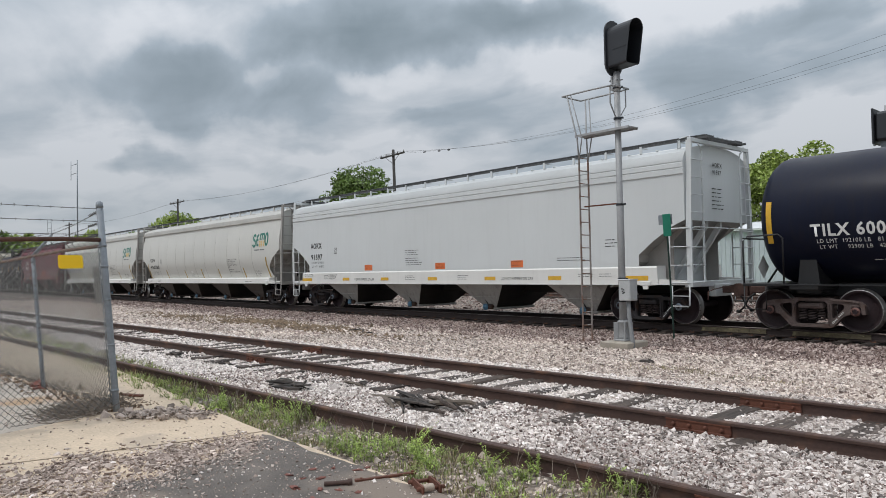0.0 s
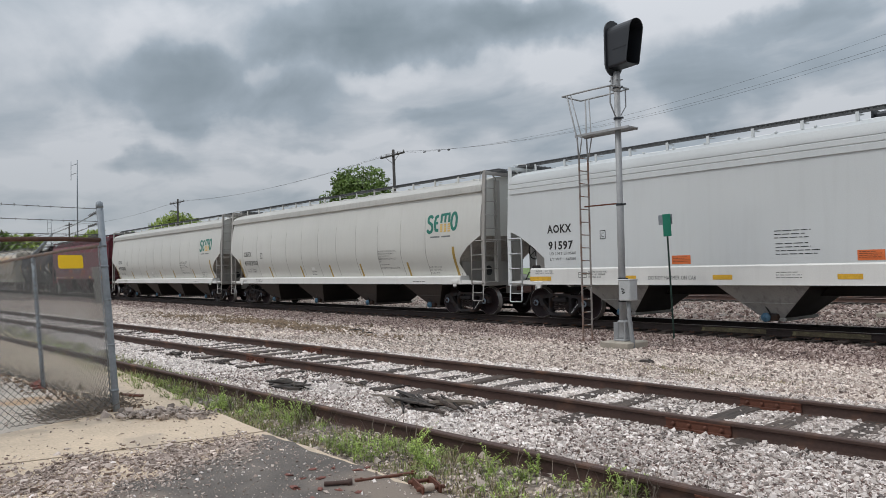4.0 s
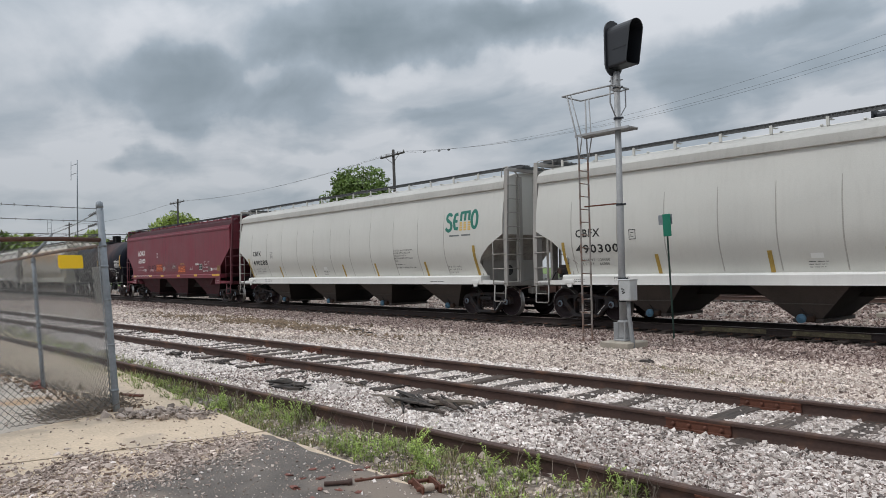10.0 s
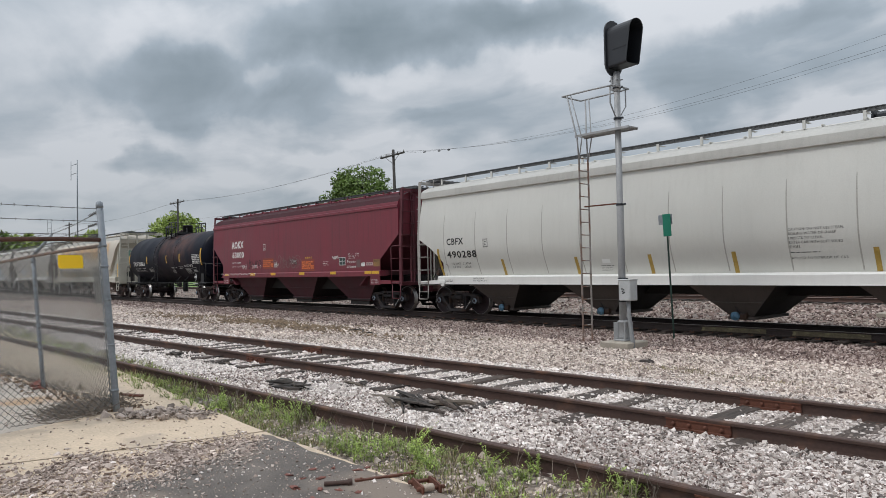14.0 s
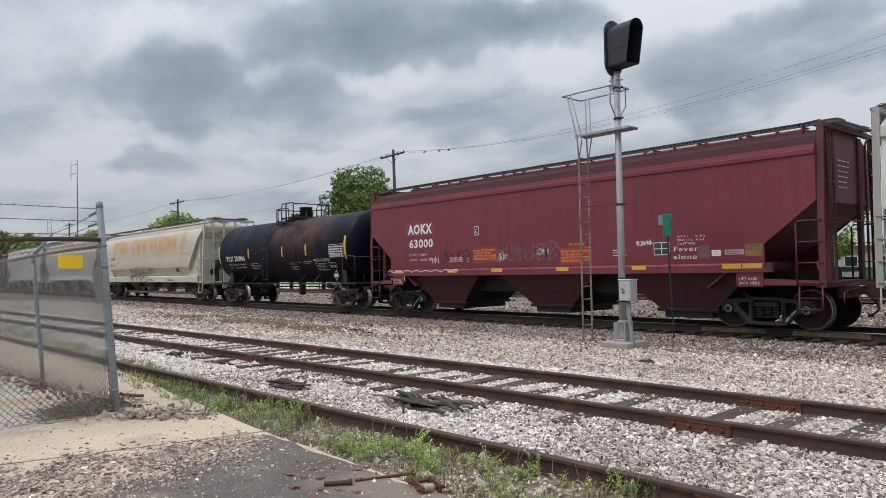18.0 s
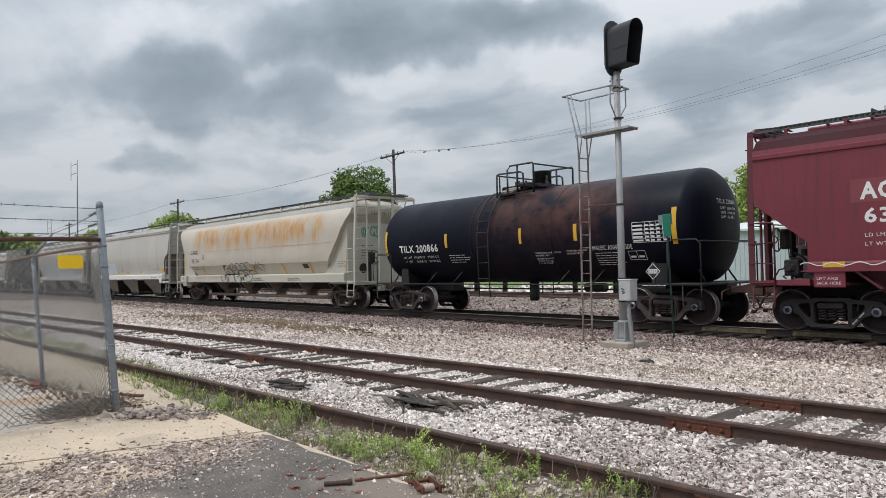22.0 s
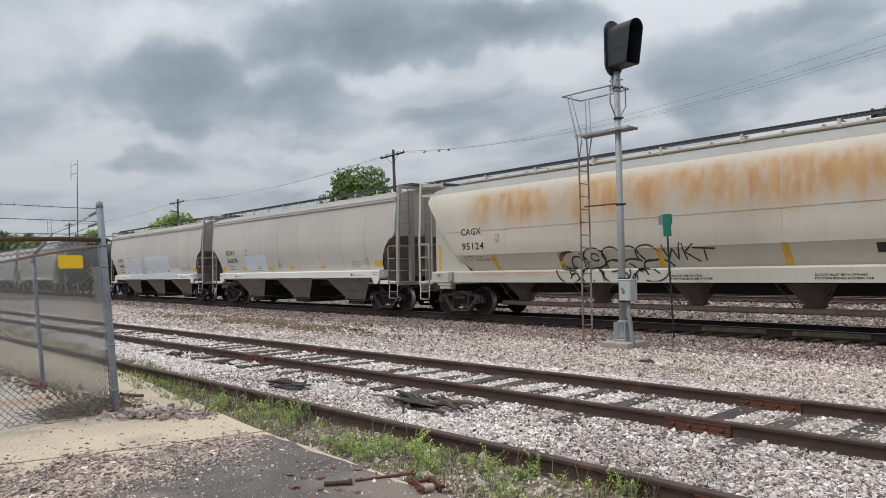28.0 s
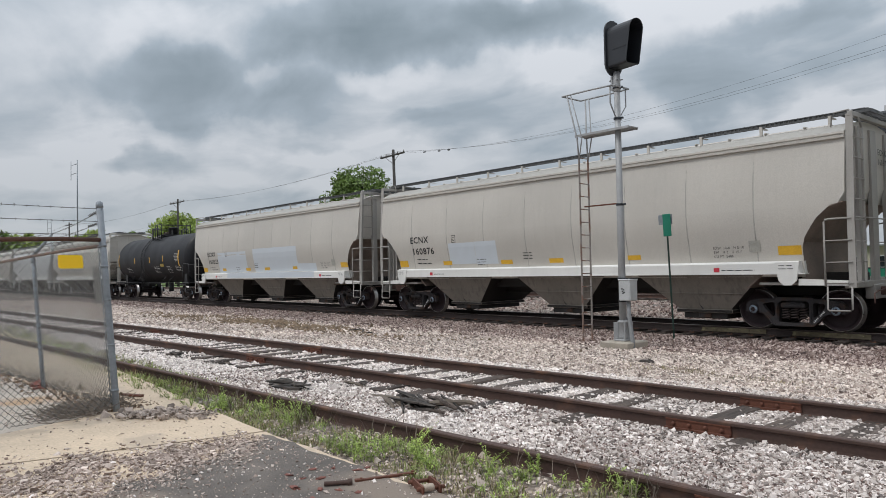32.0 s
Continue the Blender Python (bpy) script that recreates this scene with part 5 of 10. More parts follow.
def brake_gear(car, hl, s):
    """Air reservoir, control valve and pipes on the open end platform."""
    bm = B()
    lathe(bm, [(0.06, -0.50), (0.17, -0.46), (0.20, -0.38), (0.20, 0.38), (0.17, 0.46), (0.06, 0.50)], "y", 16, centre=(s * (hl - 0.80), -0.15, 1.42))
    for y in (-0.45, 0.15):
        box(bm, s * (hl - 0.80) - 0.22, s * (hl - 0.80) + 0.22, y - 0.03, y + 0.03, 1.10, 1.26, 0.01)
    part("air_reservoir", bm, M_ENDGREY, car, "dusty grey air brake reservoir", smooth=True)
    bm = B()
    x = s * (hl - 0.62)
    box(bm, x - 0.16, x + 0.16, -1.18, -0.92, 1.22, 1.58, 0.03)
    box(bm, x - 0.10, x + 0.10, -1.24, -0.88, 1.32, 1.48, 0.03)
    lathe(bm, [(0.07, -1.30), (0.09, -1.28), (0.09, -1.16)], "y", 12, centre=(x - 0.03, 0, 1.40))
    box(bm, x - 0.05, x + 0.05, -1.10, -1.0, 1.08, 1.24, 0.01)
    part("control_valve", bm, M_TRUCK, car, "dark cast air brake control valve")
    bm = B()
    tube(bm, [(x, -1.05, 1.25), (x - s * 0.05, -1.12, 1.14), (x - s * 0.5, -1.15, 1.13), (x - s * 0.9, -1.1, 1.12)], 0.020, 6)
    tube(bm, [(x + s * 0.1, -0.95, 1.50), (x + s * 0.18, -0.80, 1.62), (x + s * 0.05, -0.50, 1.60), (x - s * 0.15, -0.3, 1.56)], 0.018, 6)
    tube(bm, [(x + s * 0.12, -1.0, 1.30), (x + s * 0.30, -0.9, 1.20), (x + s * 0.45, -0.4, 1.15)], 0.018, 6)
    part("brake_pipe", bm, M_ENDGREY, car)
    bm = B()
    xa, xb = s * (hl - 0.22), s * (hl - 1.20)
    prism(bm, [(xa, 1.08), (xb, 1.08), (xb, 1.62), (xb + (xa - xb) * 0.35, 1.92), (xa, 1.92)], -0.02, 0.02)
    box(bm, min(xa, xb), max(xa, xb), -0.06, 0.06, 1.60, 1.66, 0.01)
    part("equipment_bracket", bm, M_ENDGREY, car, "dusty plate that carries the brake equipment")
    bm = B()
    tube(bm, [(xb, -0.7, 1.16), (xb + s * 0.25, -0.75, 1.30), (xb + s * 0.5, -0.7, 1.62), (xb + s * 0.75, -0.6, 1.75)], 0.024, 6)
    tube(bm, [(xa, -1.2, 1.12), (xa - s * 0.15, -1.2, 1.36), (xa - s * 0.45, -1.1, 1.42)], 0.020, 6)
    for k in range(3):
        box(bm, xa - s * (0.18 + 0.26 * k) - 0.05, xa - s * (0.18 + 0.26 * k) + 0.05, -0.52 - 0.1 * k, -0.36 - 0.1 * k, 1.66, 1.84 - 0.03 * k, 0.015)
    part("brake_rigging", bm, M_TRUCK, car)


def end_platform(car, hl, s, material, cfg):
    """One end of a hopper: platform, posts, slope sheet, ladders, grab irons and step."""
    bm = B()
    box(bm, s * (hl - 1.9), s * (hl - 0.02), -1.48, 1.48, 1.02, 1.08, 0.01)
    box(bm, s * (hl - 0.12), s * (hl + 0.06), -1.5, 1.5, 0.96, 1.10, 0.012)
    box(bm, s * (hl - 0.10), s * (hl + 0.10), -0.42, 0.42, 0.70, 1.02, 0.02)
    part("end_sill", bm, material, car)
    top = cfg["end_z"]
    x_in = hl - cfg.get("slope_in", 2.2)
    if not cfg.get("plate_only"):
        bm = B()
        ys, zs = [p[0] for p in cfg["section"] if p[0] > 1.2], [p[1] for p in cfg["section"] if p[0] > 1.2]
        rows = []
        for k in range(19):
            u = k / 18
            z = top + 0.03 + (0.92 - top) * u
            # never outside the cut edge of the side sheets
            x = min(hl - 0.03 + (x_in - hl + 0.03) * u, cfg["cut"](z) - 0.008)
            w = float(np.interp(z, zs, ys)) - 0.006
            rows.append([bm.verts.new(p) for p in ((s * x, -w, z), (s * x, w, z), (s * (x - 0.05), w, z + 0.01), (s * (x - 0.05), -w, z + 0.01))])
        for a, b in zip(rows, rows[1:]):
            for n in range(4):
                bm.faces.new((a[n], a[(n + 1) % 4], b[(n + 1) % 4], b[n]))
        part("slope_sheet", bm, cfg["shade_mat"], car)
    if cfg.get("open_end"):
        # raking struts from the end wall to the bolster
        for y in (-0.35, 0.35):
            bm = B()
            prism(bm, [(s * (hl - 0.10), top + 0.12), (s * (hl - 0.24), top + 0.12), (s * (hl - 0.26), top - 0.12), (s * (hl - 1.20), 1.08), (s * (hl - 1.06), 1.08), (s * (hl - 0.12), top - 0.15)], y - 0.05, y + 0.05)
            part("end_strut", bm, material, car)
    # stiffeners on the end wall that run down to the sill as posts
    for y0, half in cfg.get("stiff", ((0.0, 0.17), (0.84, 0.11))):
        for y in {-y0, y0}:
            bm = B()
            prism(bm, [(s * (hl - 0.06), 1.08), (s * (hl + 0.025), 1.08), (s * (hl + 0.025), 4.36), (s * (hl - 0.06), 4.36)], y - half, y + half)
            part("end_post", bm, material, car)
    if "web_in" in cfg:
        # cross web above the bolster, below the slope sheet
        xw = hl - cfg["web_in"]
        zw = top + (0.95 - top) * (xw - hl + 0.14) / (x_in - hl + 0.14)
        bm = B()
        box(bm, s * xw - 0.012, s * xw + 0.012, -1.36, 1.36, 1.06, zw)
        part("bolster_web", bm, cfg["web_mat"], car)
        if cfg.get("web_hole"):
            # black disc on the web paints the dark inside of a hole
            bm = B()
            lathe(bm, [(0.17, s * (xw + 0.013)), (0.17, s * (xw + 0.020))], "x", 20, centre=(0, -0.15, 1.45))
            part("access_hole", bm, M_INK, car)
    if cfg.get("plate"):
        # flat side sheet of the open end, and the cross bulkhead behind it
        for y in (-cfg.get("plate_y", 1.40), cfg.get("plate_y", 1.40)):
            bm = B()
            prism(bm, [(s * (hl - a), z) for a, z in cfg["plate"]], y - 0.012, y + 0.012)
            part("side_plate", bm, cfg.get("plate_mat", material), car)
    if "screen" in cfg:
        # added, unseen pale sheet closes the middle of the open end behind the brake equipment
        a, y0, y1, z = cfg["screen"]
        bm = B()
        box(bm, s * (hl - a) - 0.012, s * (hl - a) + 0.012, y0, y1, 1.06, z)
        box(bm, s * (hl - a) - 0.05, s * (hl - a) + 0.05, y0 - 0.03, y0 + 0.03, 1.06, z + 0.3, 0.008)
        part("end_bulkhead", bm, material, car)
    rail_z = cfg.get("board_z", 4.68) - 0.13
    end_ladders(car, hl, s, material, hl + cfg.get("post_out", 0.08), rail_z)
    # roof end walkway and the hoop beside it
    bm = B()
    for k in range(9):
        y = -0.92 + 0.23 * k
        box(bm, s * (hl - 0.30), s * (hl + 0.30), y - 0.022, y + 0.022, 4.635, 4.670)
    for k in range(4):
        x = s * (hl - 0.28 + 0.19 * k)
        box(bm, x - 0.015, x + 0.015, -0.95, 0.95, 4.62, 4.655)
    for y in (-0.96, 0.96):
        box(bm, s * (hl - 0.32), s * (hl + 0.32), y - 0.012, y + 0.012, 4.62, 4.68)
    dz = cfg.get("board_z", 4.68) - 4.68
    part("end_walkway", bm, M_WALK, car, m=pose(0, 0, dz))
    for y in (-1, 1):
        bm = B()
        xp = hl + cfg.get("post_out", 0.08)
        tube(bm, [(s * (xp - 0.02), y * 1.44, 4.54), (s * (xp - 0.02), y * 1.38, 4.63), (s * (xp - 0.06), y * 1.34, 4.66), (s * (xp - 0.40), y * 1.22, 4.66), (s * (xp - 0.45), y * 1.20, 4.62), (s * (xp - 0.46), y * 1.22, 4.36)], 0.012, 6)
        part("roof_grab", bm, material, car, m=pose(0, 0, dz))
    part("coupler", shared("coupler", coupler_mesh, M_COUPLER), None, car, m=pose(s * hl, 0, 0, 0, 0, 0 if s > 0 else 180))
    part("brake_hose", shared("brake_hose", hose_mesh, M_HOSE), None, car, m=pose(s * hl, 0, 0, 0, 0, 0 if s > 0 else 180))
    if cfg.get("gear_end") == s:
        brake_gear(car, hl, s)
    if cfg.get("wheel_end") == s:
        xb = s * (hl - 0.05)
        bm = B()
        pts = [(xb, -0.55 + 0.27 * math.cos(a / 20 * 2 * math.pi), 2.05 + 0.27 * math.sin(a / 20 * 2 * math.pi)) for a in range(21)]
        tube(bm, pts, 0.018, 6)
        for k in range(5):
            a = 2 * math.pi * k / 5
            tube(bm, [(xb - s * 0.03, -0.55, 2.05), (xb, -0.55 + 0.27 * math.cos(a), 2.05 + 0.27 * math.sin(a))], 0.013, 5)
        box(bm, xb - s * 0.22 - 0.10, xb - s * 0.22 + 0.10, -0.72, -0.38, 1.82, 2.28, 0.05)
        tube(bm, [(xb - s * 0.22, -0.45, 1.85), (xb - s * 0.25, -0.42, 1.12)], 0.014, 5)
        box(bm, xb - s * 0.36 - 0.03, xb - s * 0.36 + 0.03, -0.66, -0.44, 1.08, 2.30, 0.01)
        part("hand_brake", bm, cfg.get("brake_mat", M_TRUCK), car, "hand brake wheel and gear housing")


def hopper_car(name, label, x0, hl, truck, cfg):
    """A covered hopper car whose centre stands at x0 of the train."""
    car = thing(name, label, "freight car", "cars of the freight train")
    car["train_x"] = x0
    cut = piecewise([(z, hl - a) for a, z in cfg["cut_rows"]])
    prof = cfg["profile"](hl, cut, 0)
    cfg["section"], cfg["cut"] = tuple(prof), cut
    if not cfg.get("closed"):
        for k, ((ya, za, _), (yb, zb, _)) in enumerate(zip(prof, prof[1:])):
            if za < cfg["end_z"] - 0.005 and zb > cfg["end_z"] + 0.005:
                prof.insert(k + 1, (ya + (yb - ya) * (cfg["end_z"] - za) / (zb - za), cfg["end_z"], cut(cfg["end_z"])))
                break
    body = part("body", hopper_shell(hl, prof, cfg["end_z"], cfg.get("closed", False), cfg["roof_z"], cfg.get("seams", ()), cfg.get("seam_top", 3.6) + 0.35), [cfg["mat"], cfg["roof_mat"]], car, smooth=False)
    me = body.data
    me.polygons.foreach_set("use_smooth", [True] * len(me.polygons))
    me.set_sharp_from_angle(angle=radians(22))
    surf = surf_of(prof)
    # side sill with its flange
    st, sl, sb = cfg["sill_top"], cfg["sill_l"], cfg.get("sill_bot", 1.04)
    for y in (-1, 1):
        bm = B()
        rows = [[bm.verts.new((x - math.copysign(0.03, x) * (z > sb), y * w, z)) for w, z in ((1.22, sb), (1.625, sb), (1.625, st - 0.05), (1.585, st - 0.008), (1.22, st))] for x in (-hl + sl, hl - sl)]
        for k in range(5):
            bm.faces.new((rows[0][k], rows[0][(k + 1) % 5], rows[1][(k + 1) % 5], rows[1][k]))
        bm.faces.new(rows[0])
        bm.faces.new(rows[1])
        box(bm, -hl + sl * 0.9, hl - sl * 0.9, y * 1.38, y * 1.635, sb - 0.02, sb + 0.005)
        for s in (-1, 1):
            prism(bm, [(s * (hl - 0.02), 1.02), (s * (hl - sl - 0.05), 1.02), (s * (hl - sl - 0.05), 1.16), (s * (hl - 0.02), 1.12)], y * 1.44, y * 1.585)
        part("side_sill", bm, cfg["sill_mat"], car)
    part("centre_sill", box(B(), -hl + 0.2, hl - 0.2, -0.22, 0.22, 0.74, max(sb - 0.005, 1.0), 0.02), M_UNDER, car)
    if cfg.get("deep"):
        # added dark block that stands in for the shaded space between the bays
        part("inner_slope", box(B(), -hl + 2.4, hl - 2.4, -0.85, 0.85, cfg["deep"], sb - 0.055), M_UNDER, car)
    part("floor_plate", box(B(), -hl + 1.7, hl - 1.7, -1.36, 1.36, sb - 0.05, sb - 0.01), M_UNDER, car)
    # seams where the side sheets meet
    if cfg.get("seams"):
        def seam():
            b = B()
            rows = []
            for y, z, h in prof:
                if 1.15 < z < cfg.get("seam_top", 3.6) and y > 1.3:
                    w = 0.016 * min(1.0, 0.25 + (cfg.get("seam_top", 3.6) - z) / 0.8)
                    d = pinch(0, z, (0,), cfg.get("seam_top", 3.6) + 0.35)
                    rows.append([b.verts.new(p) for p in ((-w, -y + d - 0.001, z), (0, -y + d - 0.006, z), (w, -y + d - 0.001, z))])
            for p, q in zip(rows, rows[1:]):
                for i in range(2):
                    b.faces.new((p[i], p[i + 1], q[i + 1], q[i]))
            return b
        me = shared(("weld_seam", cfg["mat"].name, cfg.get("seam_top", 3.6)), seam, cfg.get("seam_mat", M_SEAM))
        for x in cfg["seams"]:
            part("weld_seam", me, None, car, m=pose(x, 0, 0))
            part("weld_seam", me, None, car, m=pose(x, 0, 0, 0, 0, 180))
    for bx in cfg["bays"]:
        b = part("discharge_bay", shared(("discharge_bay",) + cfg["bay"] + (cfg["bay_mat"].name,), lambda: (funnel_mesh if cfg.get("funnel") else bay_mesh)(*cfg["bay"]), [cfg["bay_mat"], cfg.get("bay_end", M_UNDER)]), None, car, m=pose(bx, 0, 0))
        if not cfg.get("funnel"):
            part("gate", shared("gate", gate_mesh, M_TRUCK), None, b)
            low, wide, half = cfg["bay"][3], cfg["bay"][4] - 0.03, cfg["bay"][2] * 0.42
            if low > 0.4:
                part("outlet_box", shared(("outlet_box", low, half), lambda: box(B(), -half, half, -wide, wide, 0.19, low - 0.08, 0.015), M_UNDER), None, b)
        if cfg.get("caps"):
            part("outlet_cap", shared("outlet_cap", outlet_cap_mesh, M_BLUE), None, b)
    bz = cfg.get("board_z", 4.68)
    running_board(car, hl, bz, M_WALK)
    part("hatch", shared(("hatch", round(hl, 2), cfg["mat"].name), lambda: hatch_mesh(2 * hl - 1.4), cfg["mat"]), None, car)
    nb = cfg.get("brackets", 14)
    bme = shared(("roof_bracket", cfg["mat"].name), bracket_mesh, cfg["mat"])
    for i in range(nb):
        x = -hl + 0.5 + (2 * hl - 1.0) * i / (nb - 1)
        part("roof_bracket", bme, None, car, m=pose(x, -0.93, bz - 0.02))
        part("roof_bracket", bme, None, car, m=pose(x, 0.93, bz - 0.02, 0, 0, 180))
    def channel():
        b = B()
        for z in (-0.040, 0.032):
            box(b, -hl - 0.2, hl + 0.2, -0.014, 0.014, z - 0.009, z + 0.009)
        n = int((2 * hl + 0.4) / 0.105)
        for i in range(n + 1):
            x = -hl - 0.2 + (2 * hl + 0.4) * i / n
            v = [b.verts.new((x + p, q, z)) for z, d in ((-0.040, 0.0), (0.032, 0.03)) for p, q in ((d - 0.017, -0.006), (d + 0.017, -0.006), (d + 0.017, 0.006), (d - 0.017, 0.006))]
            for k in range(4):
                b.faces.new((v[k], v[(k + 1) % 4], v[4 + (k + 1) % 4], v[4 + k]))
        return b
    for y in (-0.93, 0.93):
        part("roof_rail", shared(("roof_rail", round(hl, 2)), channel, M_WALK), None, car, m=pose(0, y, bz))
    for s in (-1, 1):
        end_platform(car, hl, s, cfg["end_mat"], cfg)
    for x in (-truck, truck):
        add_truck(car, x, cfg.get("truck_mat"), cfg.get("cap_mat"), cfg.get("truck_mark", False))
    CARS.append(car)
    return car, surf


CARS = []
BULGE_CUT = [(1.0, 1.10), (0.95, 1.24), (1.16, 1.78), (0.61, 2.24), (0.02, 2.56), (0.02, 9.0)]


def tape(car, surf, rects, material, name="reflective_tape", lean=0.0):
    for x0, x1, z0, z1 in rects:
        bm = B()
        decal_rect(bm, x0, x1, z0, z1, surf, lean)
        part(name, bm, material, car)


def flat_surf(y):
    return lambda z: (-y, z)


def box_symbol(car, x, z, s, surf, material):
    bm = B()
    for a, b, c, d in ((0, s, 0, s * 0.09), (0, s, s * 1.2, s * 1.29), (0, s * 0.09, 0, s * 1.29), (s * 0.91, s, 0, s * 1.29), (s * 0.3, s * 0.7, s * 0.3, s * 0.38), (s * 0.3, s * 0.38, s * 0.3, s * 0.7), (s * 0.3, s * 0.7, s * 0.85, s * 0.93)):
        decal_rect(bm, x + a, x + b, z + c, z + d, surf, steps=1)
    part("stencil_box", bm, material, car)


def milling_logo(car, x, z, s, surf):
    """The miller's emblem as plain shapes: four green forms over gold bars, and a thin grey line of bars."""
    bm = B()
    w = 0.19 * s
    ribbon(bm, arc(x + 0.30 * s, z + 0.95 * s, 0.20 * s, 0.20 * s, 20, 260, 10) + arc(x + 0.26 * s, z + 0.47 * s, 0.24 * s, 0.26 * s, 80, -160, 10), w, surf)
    ribbon(bm, [(x + 1.02 * s, z + 1.13 * s), (x + 0.78 * s, z + 1.08 * s), (x + 0.70 * s, z + 0.7 * s), (x + 0.78 * s, z + 0.32 * s), (x + 1.04 * s, z + 0.30 * s)], w, surf)
    ribbon(bm, [(x + 0.74 * s, z + 0.72 * s), (x + 1.0 * s, z + 0.72 * s)], w * 0.8, surf)
    for k in range(3):
        ribbon(bm, [(x + (1.27 + 0.33 * k) * s, z + 0.72 * s), (x + (1.28 + 0.33 * k) * s, z + 1.16 * s)], w * 0.95, surf)
    ribbon(bm, [(x + 1.22 * s, z + 1.17 * s), (x + 2.0 * s, z + 1.20 * s)], w * 0.8, surf)
    ribbon(bm, arc(x + 2.36 * s, z + 0.75 * s, 0.22 * s, 0.46 * s, 0, 362, 24), w, surf)
    part("emblem", bm, M_TEAL, car, "green and gold miller's emblem")
    for k in range(3):
        for j in range(4):
            bm = B()
            decal_rect(bm, x + (1.17 + 0.33 * k) * s, x + (1.39 + 0.33 * k) * s, z + (0.18 + 0.125 * j) * s, z + (0.275 + 0.125 * j) * s, surf, steps=1)
            part("emblem_bar", bm, M_GOLD, car)
    bars(x + 0.32 * s, z - 0.12 * s, 2.0 * s, 1, 0.22 * s, surf, mat("grey_stencil_paint", (0.16, 0.17, 0.17), 0.6, var=0.1, bump=0.0), car, 5, "emblem_line")


def jack_pad(car, hl, sl, material, z=1.04):
    for s in (-1, 1):
        bm = B()
        x = s * (hl - sl - 0.28)
        box(bm, x - 0.16, x + 0.16, -1.66, -1.40, z - 0.06, z + 0.06, 0.015)
        prism(bm, [(x - 0.09, z - 0.05), (x + 0.09, z - 0.05), (x + 0.06, z - 0.15), (x - 0.06, z - 0.15)], -1.652, -1.60)
        part("jacking_pad", bm, material, car)


# the light grey hopper with a deep white side sill
def car_grey():
    hl = 9.45
    # slope sheet and side plate take the shade-darkened end grey, not body white
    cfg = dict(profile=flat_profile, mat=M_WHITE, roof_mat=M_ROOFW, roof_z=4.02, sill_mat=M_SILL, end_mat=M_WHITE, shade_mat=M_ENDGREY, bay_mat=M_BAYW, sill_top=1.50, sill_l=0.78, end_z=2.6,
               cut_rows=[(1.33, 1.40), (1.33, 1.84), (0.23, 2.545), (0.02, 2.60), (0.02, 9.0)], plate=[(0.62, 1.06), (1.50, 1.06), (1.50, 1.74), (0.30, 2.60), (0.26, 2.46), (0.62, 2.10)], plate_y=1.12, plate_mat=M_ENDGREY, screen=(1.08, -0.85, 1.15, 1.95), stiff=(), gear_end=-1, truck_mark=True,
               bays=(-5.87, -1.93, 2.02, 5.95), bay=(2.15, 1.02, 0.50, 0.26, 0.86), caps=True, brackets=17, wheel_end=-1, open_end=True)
    car, surf = hopper_car("covered_hopper", "light grey covered hopper with a white side sill and lettering", 36.15, hl, 8.02, cfg)
    lettering("AOKX", -7.97, 2.49, 0.32, M_INK, car, surf, bold=0.010, width=0.86)
    lettering("91597", -7.95, 2.02, 0.32, M_INK, car, surf, bold=0.010, width=0.88)
    lettering("LD LMT 219500", -7.92, 1.86, 0.115, M_INK, car, surf, width=0.95)
    lettering("LT WT   66500", -7.90, 1.70, 0.115, M_INK, car, surf, width=0.93)
    box_symbol(car, -6.15, 2.24, 0.18, surf, M_INK)
    bars(-1.52, 2.20, 0.95, 3, 0.045, surf, M_INK, car, 11)
    bars(-1.50, 1.92, 1.0, 4, 0.045, surf, M_INK, car, 14)
    bars(5.45, 1.76, 1.1, 2, 0.04, surf, M_INK, car, 12)
    bars(7.1, 2.2, 0.4, 3, 0.05, surf, M_INK, car, 13)
    for x in (-4.03, 0.13, 3.64):
        bm = B()
        decal_rect(bm, x, x + 0.50, 1.53, 1.74, surf)
        part("warning_label", bm, M_ORANGE, car, "orange warning label")
        bars(x + 0.03, 1.70, 0.45, 4, 0.022, surf_of([(1.602, 0), (1.602, 9)], 0.008), M_INK, car, int(x * 10) + 90)
    ss = flat_surf(1.629)
    tape(car, ss, [(x, x + 0.48, 1.15, 1.26) for x in (-5.53, -2.97, -0.25, 2.52, 5.12)] + [(-8.66, -7.86, 1.13, 1.25), (7.7, 8.4, 1.13, 1.25)], M_YELLOW)
    for x in (-4.69, 3.24):
        lettering("DO NOT HAMMER ON CAR", x, 1.15, 0.14, M_INK, car, ss, width=1.3)
    lettering("2 INCH HF\nCOMP SHOES", -8.47, 1.390, 0.058, M_INK, car, ss, width=0.35)
    lettering("LIFT AND\nJACK HERE", -8.07, 1.390, 0.058, M_INK, car, ss, width=0.30)
    lettering("SECURE GATES AND\nHATCHES BEFORE\nMOVING CAR", -6.55, 1.350, 0.062, M_INK, car, ss, width=0.62)
    bm = B()
    for a, b, c, d in ((0, 0.27, 0, 0.012), (0, 0.27, 0.138, 0.15), (0, 0.012, 0, 0.15), (0.258, 0.27, 0, 0.15), (0, 0.27, 0.075, 0.085), (0.12, 0.13, 0, 0.085)):
        decal_rect(bm, -6.88 + a, -6.88 + b, 1.215 + c, 1.215 + d, ss, steps=1)
    part("stencil_box", bm, M_INK, car)
    for x, n in ((-1.5, 3), (1.27, 3), (6.2, 2), (6.9, 2)):
        bars(x, 1.30, 0.55, n, 0.035, ss, M_INK, car, int(x * 7) + 60)
